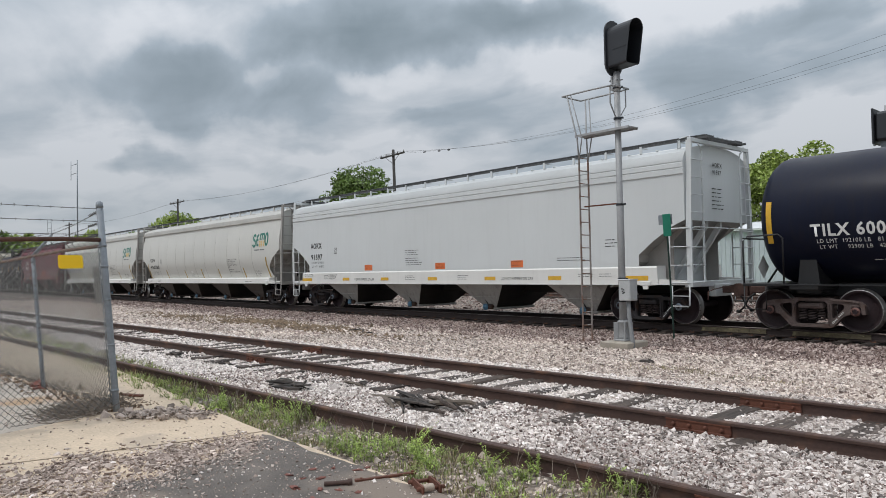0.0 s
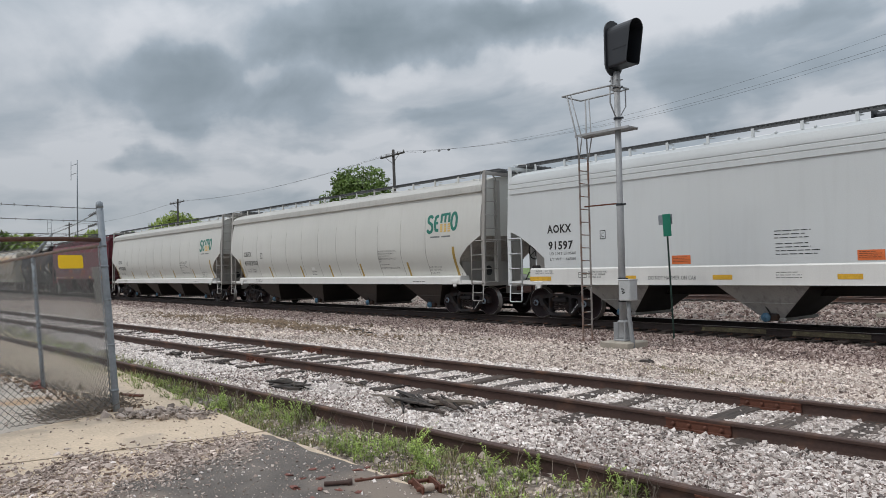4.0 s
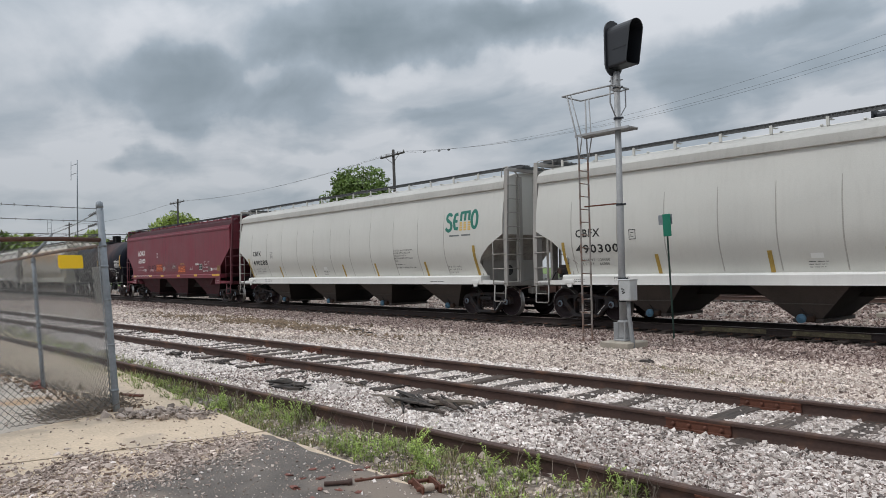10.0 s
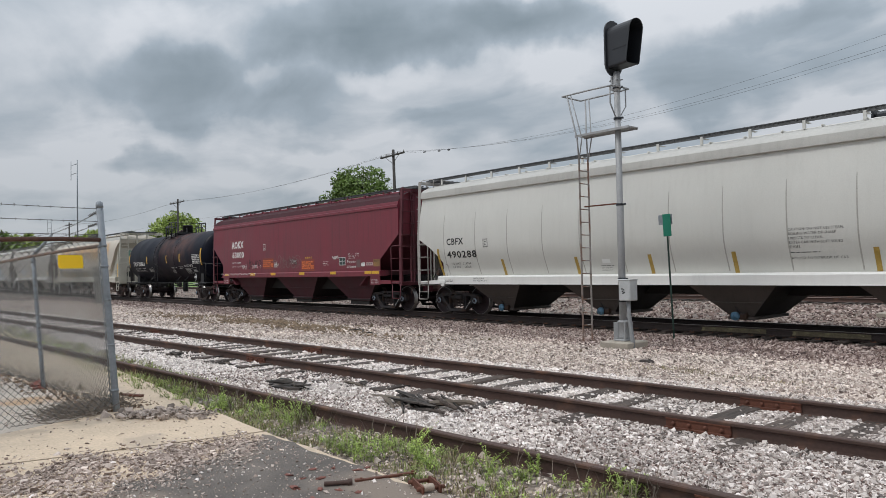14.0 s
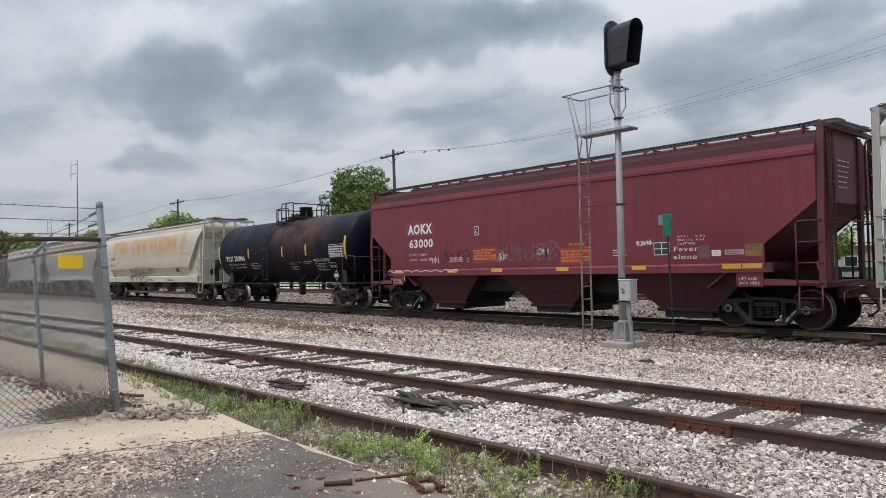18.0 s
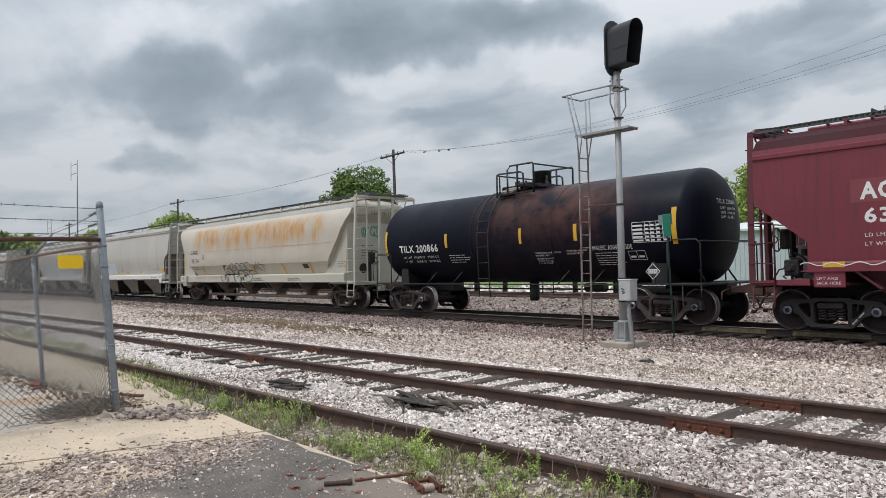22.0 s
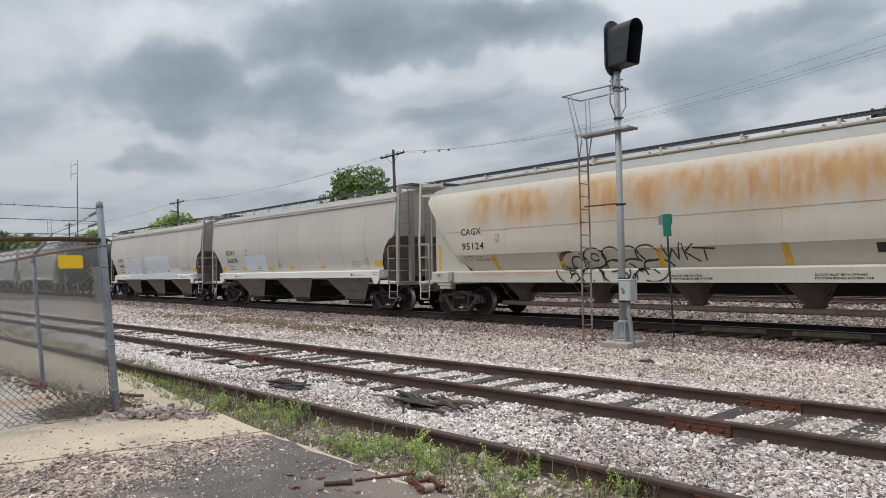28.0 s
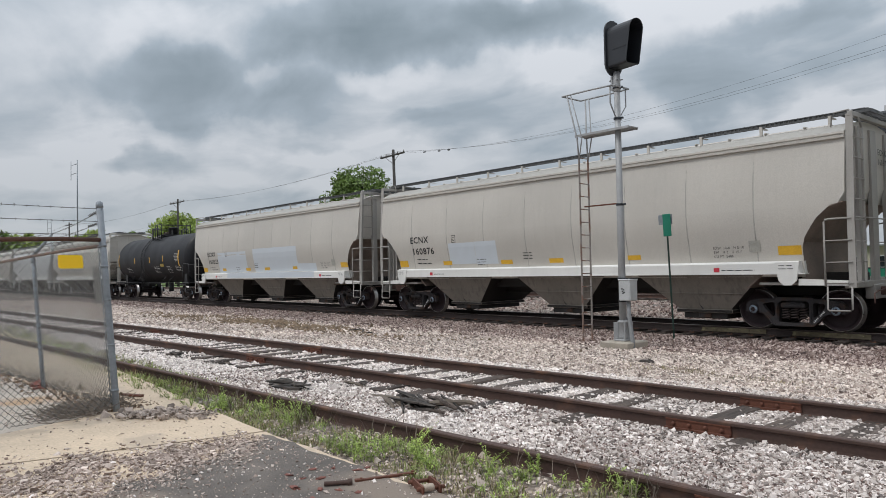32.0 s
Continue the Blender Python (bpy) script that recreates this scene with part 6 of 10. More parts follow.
    lettering("AOKX\n91597", 0, 3.98, 0.165, M_INK, car, lambda z: (0, z), bold=0.003).matrix_basis = pose(hl + 0.030, -0.30, 0, 0, 0, 90)
    bars(0, 3.42, 0.6, 6, 0.06, lambda z: (0, z), M_INK, car, 17).matrix_basis = pose(hl + 0.004, -0.3, 0, 0, 0, 90)
    jack_pad(car, hl, 0.85, M_SILL, 1.06)
    return car


def semo_car(number, x0):
    hl = 9.05
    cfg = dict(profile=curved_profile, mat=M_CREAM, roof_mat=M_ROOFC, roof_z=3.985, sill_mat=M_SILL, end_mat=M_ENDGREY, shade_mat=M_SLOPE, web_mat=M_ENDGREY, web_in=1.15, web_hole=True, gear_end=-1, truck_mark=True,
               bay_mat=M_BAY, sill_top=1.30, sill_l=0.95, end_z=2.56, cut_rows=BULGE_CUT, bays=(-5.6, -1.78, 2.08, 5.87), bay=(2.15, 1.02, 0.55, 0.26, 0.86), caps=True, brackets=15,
               seams=[-7.75, -6.25, -4.85, -3.45, -2.1, -0.75, 0.65, 2.05, 3.5, 4.9, 6.3], seam_top=3.5)
    car, surf = hopper_car("covered_hopper", "cream grey covered hopper with bulging sides and a green emblem", x0, hl, 7.73, cfg)
    lettering("CBFX", -7.60, 2.32, 0.30, M_INK, car, surf, bold=0.006, width=0.82)
    lettering(number, -7.61, 1.89, 0.31, M_INK, car, surf, bold=0.006, width=1.40)
    lettering("LD LMT  " + ("219700" if number == "490288" else "220000") + "\nLT WT    " + ("66300" if number == "490288" else "66000"), -7.48, 1.66, 0.095, M_INK, car, surf, width=0.92)
    lettering("EMPTY LOAD\n7/16 ADJ. BLOCK", -6.35, 1.185, 0.062, M_INK, car, flat_surf(1.629), width=0.62)
    box_symbol(car, -5.87, 2.19, 0.20, surf, M_INK)
    lettering("CAUTION: DO NOT USE STEAM,\nBOILING WATER OR SHARP\nOBJECTS TO CLEAN.\nENTER CAR WITH SOFT SOLED\nSHOES.", 3.52, 2.20, 0.082, M_INK, car, surf, width=1.12)
    bars(3.52, 1.72, 0.62, 1, 0.045, surf, M_INK, car, 22)
    lettering("APPLIED TO INTERIOR OF CAR", 3.52, 1.58, 0.078, M_INK, car, surf, width=1.14)
    lettering("EX W  10-8  H 8-0\nEW    8-7  H 15-1\nCU FT  5870", 6.33, 1.57, 0.085, M_INK, car, surf, width=0.66)
    bm = B()
    decal_rect(bm, -1.45, -1.19, 1.60, 1.71, surf)
    part("label", bm, M_LABELW, car)
    bars(-1.52, 1.52, 0.42, 3, 0.035, surf, M_INK, car, 23)
    milling_logo(car, 6.42, 2.66, 0.585, surf)
    tape(car, surf, [(x, x + 0.105, 1.30, 1.79) for x in (-5.19, -2.36, -0.02, 2.19, 5.14)], M_DULLYEL)
    tape(car, surf, [(-8.10, -8.0, 1.30, 2.2), (7.68, 7.80, 1.30, 2.26)], M_DULLYEL)
    ss = flat_surf(1.629)
    bars(-7.75, 1.15, 0.5, 2, 0.03, ss, M_INK, car, 24)
    bars(5.6, 1.10, 0.9, 1, 0.04, ss, M_INK, car, 25)
    jack_pad(car, hl, 0.95, M_SILL, 1.10)
    lettering("CBFX\n" + number, 0, 3.75, 0.19, M_INK, car, lambda z: (0, z), bold=0.002).matrix_basis = pose(hl + 0.030, 0.24, 0, 0, 0, 90)
    return car


def scribble(bm, x, z, w, h, surf, seed, width=0.03, loops=7):
    r = random.Random(seed)
    step = w / loops
    for k in range(loops):
        # one letter: a crooked bowl, a stem and a tail, none alike
        cx, cz = x + step * (k + 0.5) + r.uniform(-0.12, 0.12) * step, z + h * r.uniform(0.38, 0.6)
        rx, rz, a0 = step * r.uniform(0.35, 0.62), h * r.uniform(0.22, 0.46), r.uniform(0, 360)
        bowl = arc(cx, cz, rx, rz, a0, a0 + r.choice((-1, 1)) * r.uniform(170, 330), 12)
        ribbon(bm, [(p + 0.12 * rx * math.sin(i * 1.3 + k), q) for i, (p, q) in enumerate(bowl)], width * r.uniform(0.8, 1.2), surf)
        if r.random() < 0.75:
            sx = cx + r.uniform(-0.4, 0.4) * step
            ribbon(bm, [(sx, z + h * r.uniform(0.75, 1.0)), (sx + r.uniform(-0.1, 0.1) * step, cz), (sx + r.uniform(-0.25, 0.35) * step, z + h * r.uniform(0, 0.2))], width * r.uniform(0.7, 1.1), surf)
        if r.random() < 0.5:
            ribbon(bm, [(cx, cz), (cx + step * 0.5, cz + h * r.uniform(-0.3, 0.3)), (cx + step * 0.9, cz + h * r.uniform(-0.2, 0.2))], width * 0.8, surf)


def car_maroon():
    hl = 8.0
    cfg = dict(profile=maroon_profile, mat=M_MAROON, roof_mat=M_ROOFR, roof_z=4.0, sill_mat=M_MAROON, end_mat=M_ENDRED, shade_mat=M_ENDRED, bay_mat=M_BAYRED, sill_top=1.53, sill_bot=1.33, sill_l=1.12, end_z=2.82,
               cut_rows=[(1.14, 1.2), (1.14, 1.94), (0.02, 2.82), (0.02, 9.0)], slope_in=2.5, web_mat=M_ENDRED, web_in=1.75, stiff=((0.92, 0.10),), gear_end=-1, truck_mark=True,
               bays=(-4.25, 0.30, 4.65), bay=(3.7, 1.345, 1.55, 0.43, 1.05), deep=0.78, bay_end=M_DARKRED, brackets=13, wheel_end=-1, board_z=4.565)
    car, surf = hopper_car("covered_hopper", "maroon covered hopper with white lettering and graffiti", -21.29, hl, 6.63, cfg)
    lettering("AOKX", -5.79, 2.77, 0.46, M_INKW, car, surf, bold=0.016, width=1.30)
    lettering("63000", -5.75, 2.29, 0.40, M_INKW, car, surf, bold=0.010, width=1.29)
    on = surf_of([(1.585, 0), (1.585, 9)], 0.003)
    over = surf_of([(1.585, 0), (1.585, 9)], 0.008)
    bm = B()
    decal_rect(bm, -5.98, -4.40, 2.70, 3.17, on)
    part("paint_patch", bm, mat("fresh_maroon_patch", (0.20, 0.045, 0.055), 0.5, var=0.1, bump=0.0), car)
    lettering("LD LMT  223900", -5.75, 2.0, 0.11, M_INKW, car, surf, width=0.95)
    lettering("LT WT    62100", -5.75, 1.82, 0.11, M_INKW, car, surf, width=0.95)
    box_symbol(car, -2.42, 2.58, 0.22, over, M_INKW)
    for x, z, n in ((-2.45, 2.12, 6), (1.12, 1.98, 6)):
        bm = B()
        decal_rect(bm, x - 0.04, x + 1.05, z - 0.42, z + 0.08, on, steps=1)
        part("warning_label", bm, mat("faded_orange_label", (0.24, 0.050, 0.032), 0.6, var=0.2, bump=0.0), car)
        lettering("DO NOT APPLY VIBRATORS\nTO ANY PART OF CAR\nEXCEPT VIBRATOR POCKETS\nUSE ON LOADED CAR ONLY", x, z - 0.06, 0.075, M_ORANGE, car, over, bold=0.007, width=1.0)
    lettering("WARNING", 1.40, 2.09, 0.12, M_YELLOW, car, surf, width=0.56)
    bm = B()
    scribble(bm, -1.5, 1.66, 2.5, 0.64, surf, 4, 0.034, 6)
    scribble(bm, -0.6, 1.70, 1.5, 0.5, surf, 14, 0.026, 5)
    part("graffiti", bm, mat("faint_spray_paint", (0.21, 0.12, 0.12), 0.7, var=0.2, bump=0.0), car, "faint pale spray paint scrawl")
    bm = B()
    scribble(bm, -4.1, 1.68, 1.5, 0.50, surf, 24, 0.030, 5)
    part("graffiti", bm, mat("dull_black_spray", (0.030, 0.020, 0.022), 0.7, var=0.2, bump=0.0), car, "dark spray paint scrawl")
    bm = B()
    scribble(bm, 0.15, 1.86, 0.55, 0.24, surf, 8, 0.022, 5)
    scribble(bm, -1.35, 1.72, 0.35, 0.30, surf, 9, 0.022, 3)
    scribble(bm, 3.57, 2.0, 0.45, 0.17, surf, 10, 0.022, 5)
    scribble(bm, -4.68, 1.70, 0.5, 0.26, surf, 11, 0.016, 5)
    ribbon(bm, arc(-2.72, 1.80, 0.06, 0.07, 0, 360, 10), 0.014, surf)
    ribbon(bm, [(-7.0 + 0.09 * i, 1.47 + 0.035 * math.sin(i * 1.1)) for i in range(44)], 0.020, flat_surf(1.632))
    part("graffiti", bm, M_INKW, car, "thin white chalk marks")
    lettering("Fever\nalone", 4.62, 1.84, 0.165, M_INKW, car, surf, "graffiti", width=0.66)
    bm = B()
    decal_rect(bm, 4.08, 4.52, 1.76, 2.08, on, steps=1)
    part("data_plate", bm, M_LABELW, car, "white bordered data plate")
    bm = B()
    for a, b, c, d in ((4.10, 4.29, 1.93, 2.06), (4.31, 4.50, 1.93, 2.06), (4.10, 4.29, 1.78, 1.91), (4.31, 4.50, 1.78, 1.91)):
        decal_rect(bm, a, b, c, d, over, steps=1)
    part("data_panel", bm, mat("dark_panel_ink", (0.03, 0.05, 0.045), 0.6, var=0.1, bump=0.0), car)
    lettering("EW 5-1      H 15-6\nEXW 10-6   H 6-3\nCU FT 4750", 4.74, 2.17, 0.075, M_INKW, car, surf, width=0.72)
    bars(2.85, 1.92, 0.5, 3, 0.04, surf, M_INKW, car, 35)
    bm = B()
    decal_rect(bm, -3.62, -2.98, 1.74, 1.92, on, steps=1)
    part("label", bm, mat("pink_label", (0.36, 0.14, 0.16), 0.6, var=0.2, bump=0.0), car)
    lettering("CLOSE HOPPER SLIDES\nAND ROOF HATCHES\nBEFORE CAR IS MOVED", -3.60, 1.865, 0.048, M_INKW, car, over, width=0.60)
    for x, w, z0, z1 in ((5.62, 0.23, 1.70, 1.84), (5.94, 0.46, 1.72, 1.84), (6.42, 0.40, 1.68, 1.95)):
        bm = B()
        decal_rect(bm, x, x + w, z0, z1, on, steps=1)
        part("label", bm, M_LABELW if x < 5.9 else (mat("pale_pink_label", (0.42, 0.28, 0.28), 0.6, var=0.2, bump=0.0) if x < 6.4 else mat("faded_amber_label", (0.25, 0.14, 0.05), 0.6, var=0.3, bump=0.0)), car)
        bars(x + 0.03, z1 - 0.05, w - 0.06, 2, 0.03, over, M_INK, car, int(x * 20))
    bm = B()
    decal_rect(bm, 5.29, 5.57, 1.66, 1.96, on, steps=1)
    part("paint_patch", bm, mat("grey_primer_patch", (0.15, 0.09, 0.09), 0.7, var=0.2, bump=0.0), car)
    ss = flat_surf(1.629)
    tape(car, ss, [(-6.55, -6.12, 1.40, 1.51), (-3.70, -3.22, 1.40, 1.51), (-1.65, -1.18, 1.40, 1.51), (0.95, 1.39, 1.40, 1.51), (3.45, 3.87, 1.40, 1.51), (5.89, 6.34, 1.40, 1.51), (6.36, 6.82, 1.40, 1.51)], M_YELLOW)
    for x in (-6.75, 6.2):
        part("jacking_plate", box(B(), x, x + 0.62, -1.60, -1.56, 0.98, 1.34, 0.01), M_MAROON, car)
        lettering("LIFT AND\nJACK HERE", x + 0.06, 1.14, 0.085, M_INKW, car, flat_surf(1.604), width=0.48)
    bars(0, 3.75, 0.75, 6, 0.07, lambda z: (0, z), M_INKW, car, 38).matrix_basis = pose(hl + 0.004, -0.4, 0, 0, 0, 90)
    return car


def car_round():
    hl = 9.11
    cfg = dict(profile=round_profile, mat=M_RUSTBODY, roof_mat=M_ROOFG, roof_z=4.10, seam_mat=M_RUSTY, sill_mat=M_RUSTY, end_mat=M_RUSTY, shade_mat=M_RUSTY, bay_mat=M_FUNNEL, sill_top=1.45, sill_bot=1.10, sill_l=0.62, end_z=3.4,
               cut_rows=[(2.41, 1.16), (2.38, 1.40), (2.11, 1.68), (1.85, 1.955), (1.61, 2.25), (1.30, 2.66), (1.14, 2.81), (0.83, 3.26), (0.36, 3.82), (0.36, 4.06), (0.48, 4.24), (0.70, 4.37), (0.85, 4.45), (0.85, 9.0)],
               plate=[(0.66, 1.08), (2.40, 1.08), (2.37, 1.42), (1.95, 1.80), (1.92, 1.955), (1.72, 2.25), (1.42, 2.66), (0.98, 3.2), (0.72, 3.55), (0.66, 3.62)], plate_only=True, closed=True, post_out=0.04, board_z=4.60, stiff=(),
               bays=(-5.63, -2.62, 0.40, 3.32, 6.22), bay=(1.30, 1.12, 0.44, 0.46, 0.35), funnel=True, brackets=9, wheel_end=1, truck_mat=M_TRUCKBR, cap_mat=M_CAPRUST, seams=[-4.98, -2.62, 0.40, 3.32, 5.82], seam_top=3.85)
    car, surf = hopper_car("covered_hopper", "pale grey rounded covered hopper streaked with orange rust", -54.33, hl, 7.64, cfg)
    built = set(car.children)
    cut_len = piecewise([(z, hl - a) for a, z in cfg["cut_rows"]])
    lettering("CAGX", -7.20, 2.60, 0.30, M_INK, car, surf, bold=0.005, width=0.94)
    lettering("95124", -7.15, 2.13, 0.31, M_INK, car, surf, bold=0.005, width=1.0)
    lettering("LD LMT  216600\nLT WT   69400  NEW 2/95", -7.12, 1.86, 0.085, M_INK, car, surf, width=1.45)
    box_symbol(car, -5.65, 2.32, 0.18, surf, M_INK)
    ink = mat("dark_spray_paint", (0.040, 0.040, 0.036), 0.7, var=0.2, bump=0.0)
    bm = B()

    def side(z):
        return (-1.634, z) if z < 1.455 else surf(z)

    # fat outlined letters: bowls, humps, feet and inner strokes
    for cx, cz, rx, rz, a0, a1 in (
            (-2.72, 1.50, 0.50, 0.44, 100, 420), (-2.86, 1.70, 0.34, 0.24, 60, 300), (-2.60, 1.60, 0.22, 0.20, -30, 280), (-2.55, 1.18, 0.14, 0.16, 0, 180), (-2.62, 1.38, 0.10, 0.08, 0, 300),
            (-2.00, 1.74, 0.36, 0.27, -110, 190), (-1.98, 1.76, 0.13, 0.10, 0, 330), (-2.08, 1.26, 0.22, 0.22, 110, 330), (-1.42, 1.80, 0.30, 0.22, 10, 200), (-1.40, 1.48, 0.34, 0.20, 60, 240),
            (-1.18, 1.33, 0.42, 0.28, -190, 60), (-0.86, 1.82, 0.28, 0.20, 0, 210), (-0.82, 1.52, 0.34, 0.17, 40, 230), (-0.34, 1.80, 0.33, 0.24, 20, 230), (-0.30, 1.50, 0.24, 0.15, 70, 250),
            (-0.08, 1.38, 0.43, 0.28, -120, 120), (-0.42, 1.20, 0.20, 0.22, 20, 190), (-0.90, 1.16, 0.08, 0.17, 0, 180), (-0.62, 1.16, 0.07, 0.15, 0, 180)):
        ribbon(bm, arc(cx, cz, rx, rz, a0, a1, 18), 0.046, side)
    for pts in ([(-2.34, 1.78), (-2.28, 1.5), (-2.30, 1.10), (-1.95, 1.06)], [(-1.70, 1.86), (-1.66, 1.42), (-1.58, 1.12)], [(-1.45, 1.66), (-1.12, 1.62), (-1.14, 1.74)], [(-0.90, 1.70), (-0.55, 1.64)], [(-0.62, 1.86), (-0.42, 1.62), (0.02, 1.66)], [(-1.34, 1.36), (-1.0, 1.42)], [(-0.5, 1.42), (-0.1, 1.44), (0.1, 1.3)],
                [(0.12, 2.02), (0.24, 1.66), (0.40, 1.92), (0.50, 1.64), (0.62, 2.06)], [(0.68, 2.04), (0.72, 1.62)], [(0.98, 2.02), (0.72, 1.82), (1.06, 1.58)], [(0.94, 1.92), (1.52, 1.88)], [(1.24, 1.90), (1.22, 1.60)]):
        ribbon(bm, pts, 0.042, side)
    part("graffiti", bm, ink, car, "dark outlined graffiti scrawl")
    tape(car, surf, [(x, x + 0.15, 1.45, 1.93) for x in (-5.85, -3.25, -0.06, 3.05, 5.36)], M_YELLOW)
    bm = B()
    decal_rect(bm, 4.9, 5.34, 1.68, 1.88, surf, steps=1)
    part("data_plate", bm, M_INK, car)
    ss = flat_surf(1.629)
    lettering("MAXIMUM OPERATING PRESSURE 14.7 PSI\nEQUIPPED WITH SAFETY RELIEF VALVES", -6.6, 1.34, 0.055, M_ORANGE, car, ss, width=1.6)
    lettering("CAUTION - DO NOT OPEN HATCHES OR DISCONNECT\nHOSES UNTIL PRESSURE IS ZERO", -4.75, 1.34, 0.055, M_ORANGE, car, ss, width=2.0)
    lettering("VALVES IN OPEN POSITION\nWHEN HANDLES IN LINE WITH PIPE", 0.37, 1.225, 0.062, M_INK, car, ss, bold=0.003, width=1.10)
    lettering("OUTLET MUST BE IN UPWARD\nPOSITION BEFORE SHIPPING CAR", 3.75, 1.225, 0.062, M_INK, car, ss, bold=0.002, width=1.12)
    tape(car, flat_surf(1.418), [(-8.52, -8.42, 1.42, 2.34), (8.06, 8.16, 1.42, 2.34)], M_YELLOW)
    bars(hl - 1.6, 1.9, 0.7, 4, 0.04, flat_surf(1.418), M_INK, car, 44)
    bm = B()
    scribble(bm, 0, 3.2, 0.9, 0.45, lambda z: (0, z), 77, 0.05, 4)
    part("graffiti", bm, M_MINT, car, "green spray paint tag").matrix_basis = pose(8.25, -0.75, -0.30, 0, 0, 90)
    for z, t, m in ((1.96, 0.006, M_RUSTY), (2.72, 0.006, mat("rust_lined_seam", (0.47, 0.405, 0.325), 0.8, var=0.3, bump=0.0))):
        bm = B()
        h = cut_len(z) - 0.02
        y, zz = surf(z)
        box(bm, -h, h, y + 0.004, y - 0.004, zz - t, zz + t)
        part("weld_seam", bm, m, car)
    lettering("CAGX 95124", 0, 3.80, 0.17, M_INK, car, lambda z: (0, z)).matrix_basis = pose(8.66, -0.55, 0, 0, 0, 90)
    bars(0, 2.55, 0.8, 5, 0.06, lambda z: (0, z), M_INK, car, 47).matrix_basis = pose(8.25, -0.75, 0, 0, 0, 90)
    bm = B()
    box(bm, -7.79, -7.57, -1.70, -1.60, 1.12, 1.43, 0.02)
    part("bracket_box", bm, M_ENDGREY, car, "small grey bracket on the sill")
    bm = B()
    box(bm, -8.24, -7.72, -1.66, -1.40, 0.86, 1.02, 0.02)
    box(bm, -8.30, -7.66, -1.69, -1.45, 0.98, 1.04, 0.01)
    part("jacking_pad", bm, M_RUSTY, car)
    bm = B()
    for a, b, c, d in ((0, 0.24, 0, 0.012), (0, 0.24, 0.13, 0.142), (0, 0.012, 0, 0.14), (0.228, 0.24, 0, 0.14), (0.05, 0.19, 0.04, 0.055), (0.05, 0.19, 0.08, 0.095)):
        decal_rect(bm, -8.42 + a, -8.42 + b, 1.22 + c, 1.22 + d, flat_surf(1.629), steps=1)
    part("stencil_box", bm, M_INK, car)
    # writing and seams were set out from a mark a little ahead of the middle
    for c in car.children:
        if c not in built:
            c.matrix_basis = pose(0.22, 0, 0) @ c.matrix_basis
    for s in (-1, 1):
        # cross bulkhead under the overhanging shoulder; a black disc paints its dark round opening
        bm = B()
        xb = s * (hl - 0.66)
        box(bm, xb - 0.012, xb + 0.012, -1.39, 1.39, 1.06, 3.62)
        part("end_bulkhead", bm, M_RUSTY, car)
        bm = B()
        lathe(bm, [(0.20, xb + s * 0.013), (0.20, xb + s * 0.020)], "x", 20, centre=(0, -0.66, 1.63))
        part("access_hole", bm, M_INK, car)
        # frame of flat bars round the roof end
        for y in (-1, 1):
            for z, y0, y1 in ((4.44, 1.46, 1.16), (4.08, 1.48, 1.30)):
                bm = B()
                v = [bm.verts.new(q) for q in ((s * (hl + 0.04), y * y0, z - 0.045), (s * (hl + 0.04), y * y0, z + 0.045), (s * (hl - 0.75), y * y1, z + 0.045), (s * (hl - 0.75), y * y1, z - 0.045))]
                f = bm.faces.new(v)
                e = bmesh.ops.extrude_face_region(bm, geom=[f])
                bmesh.ops.translate(bm, verts=[g for g in e["geom"] if isinstance(g, bmesh.types.BMVert)], vec=(0, -y * 0.03, 0))
                part("roof_frame", bm, M_RUSTY, car)
            bm = B()
            box(bm, s * (hl + 0.02), s * (hl + 0.10), y * 0.34 - 0.045, y * 0.34 + 0.045, 1.08, 4.46, 0.008)
            part("end_post", bm, M_RUSTY, car)
        bm = B()
        box(bm, s * (hl + 0.04) - 0.03, s * (hl + 0.04) + 0.03, -1.48, 1.48, 4.04, 4.12, 0.006)
        part("end_beam", bm, M_RUSTY, car)
    bm = B()
    tube(bm, [(-5.8, -0.9, 0.42), (6.22, -0.9, 0.42)], 0.075, 10)
    for x in (-5.63, -2.62, 0.40, 3.32, 6.22):
        tube(bm, [(x, 0, 0.40), (x, -0.9, 0.42)], 0.07, 8)
    tube(bm, [(6.22, -0.9, 0.42), (6.6, -1.1, 0.55)], 0.09, 10)
    part("outlet_pipe", bm, M_FUNNEL, car)
    return car


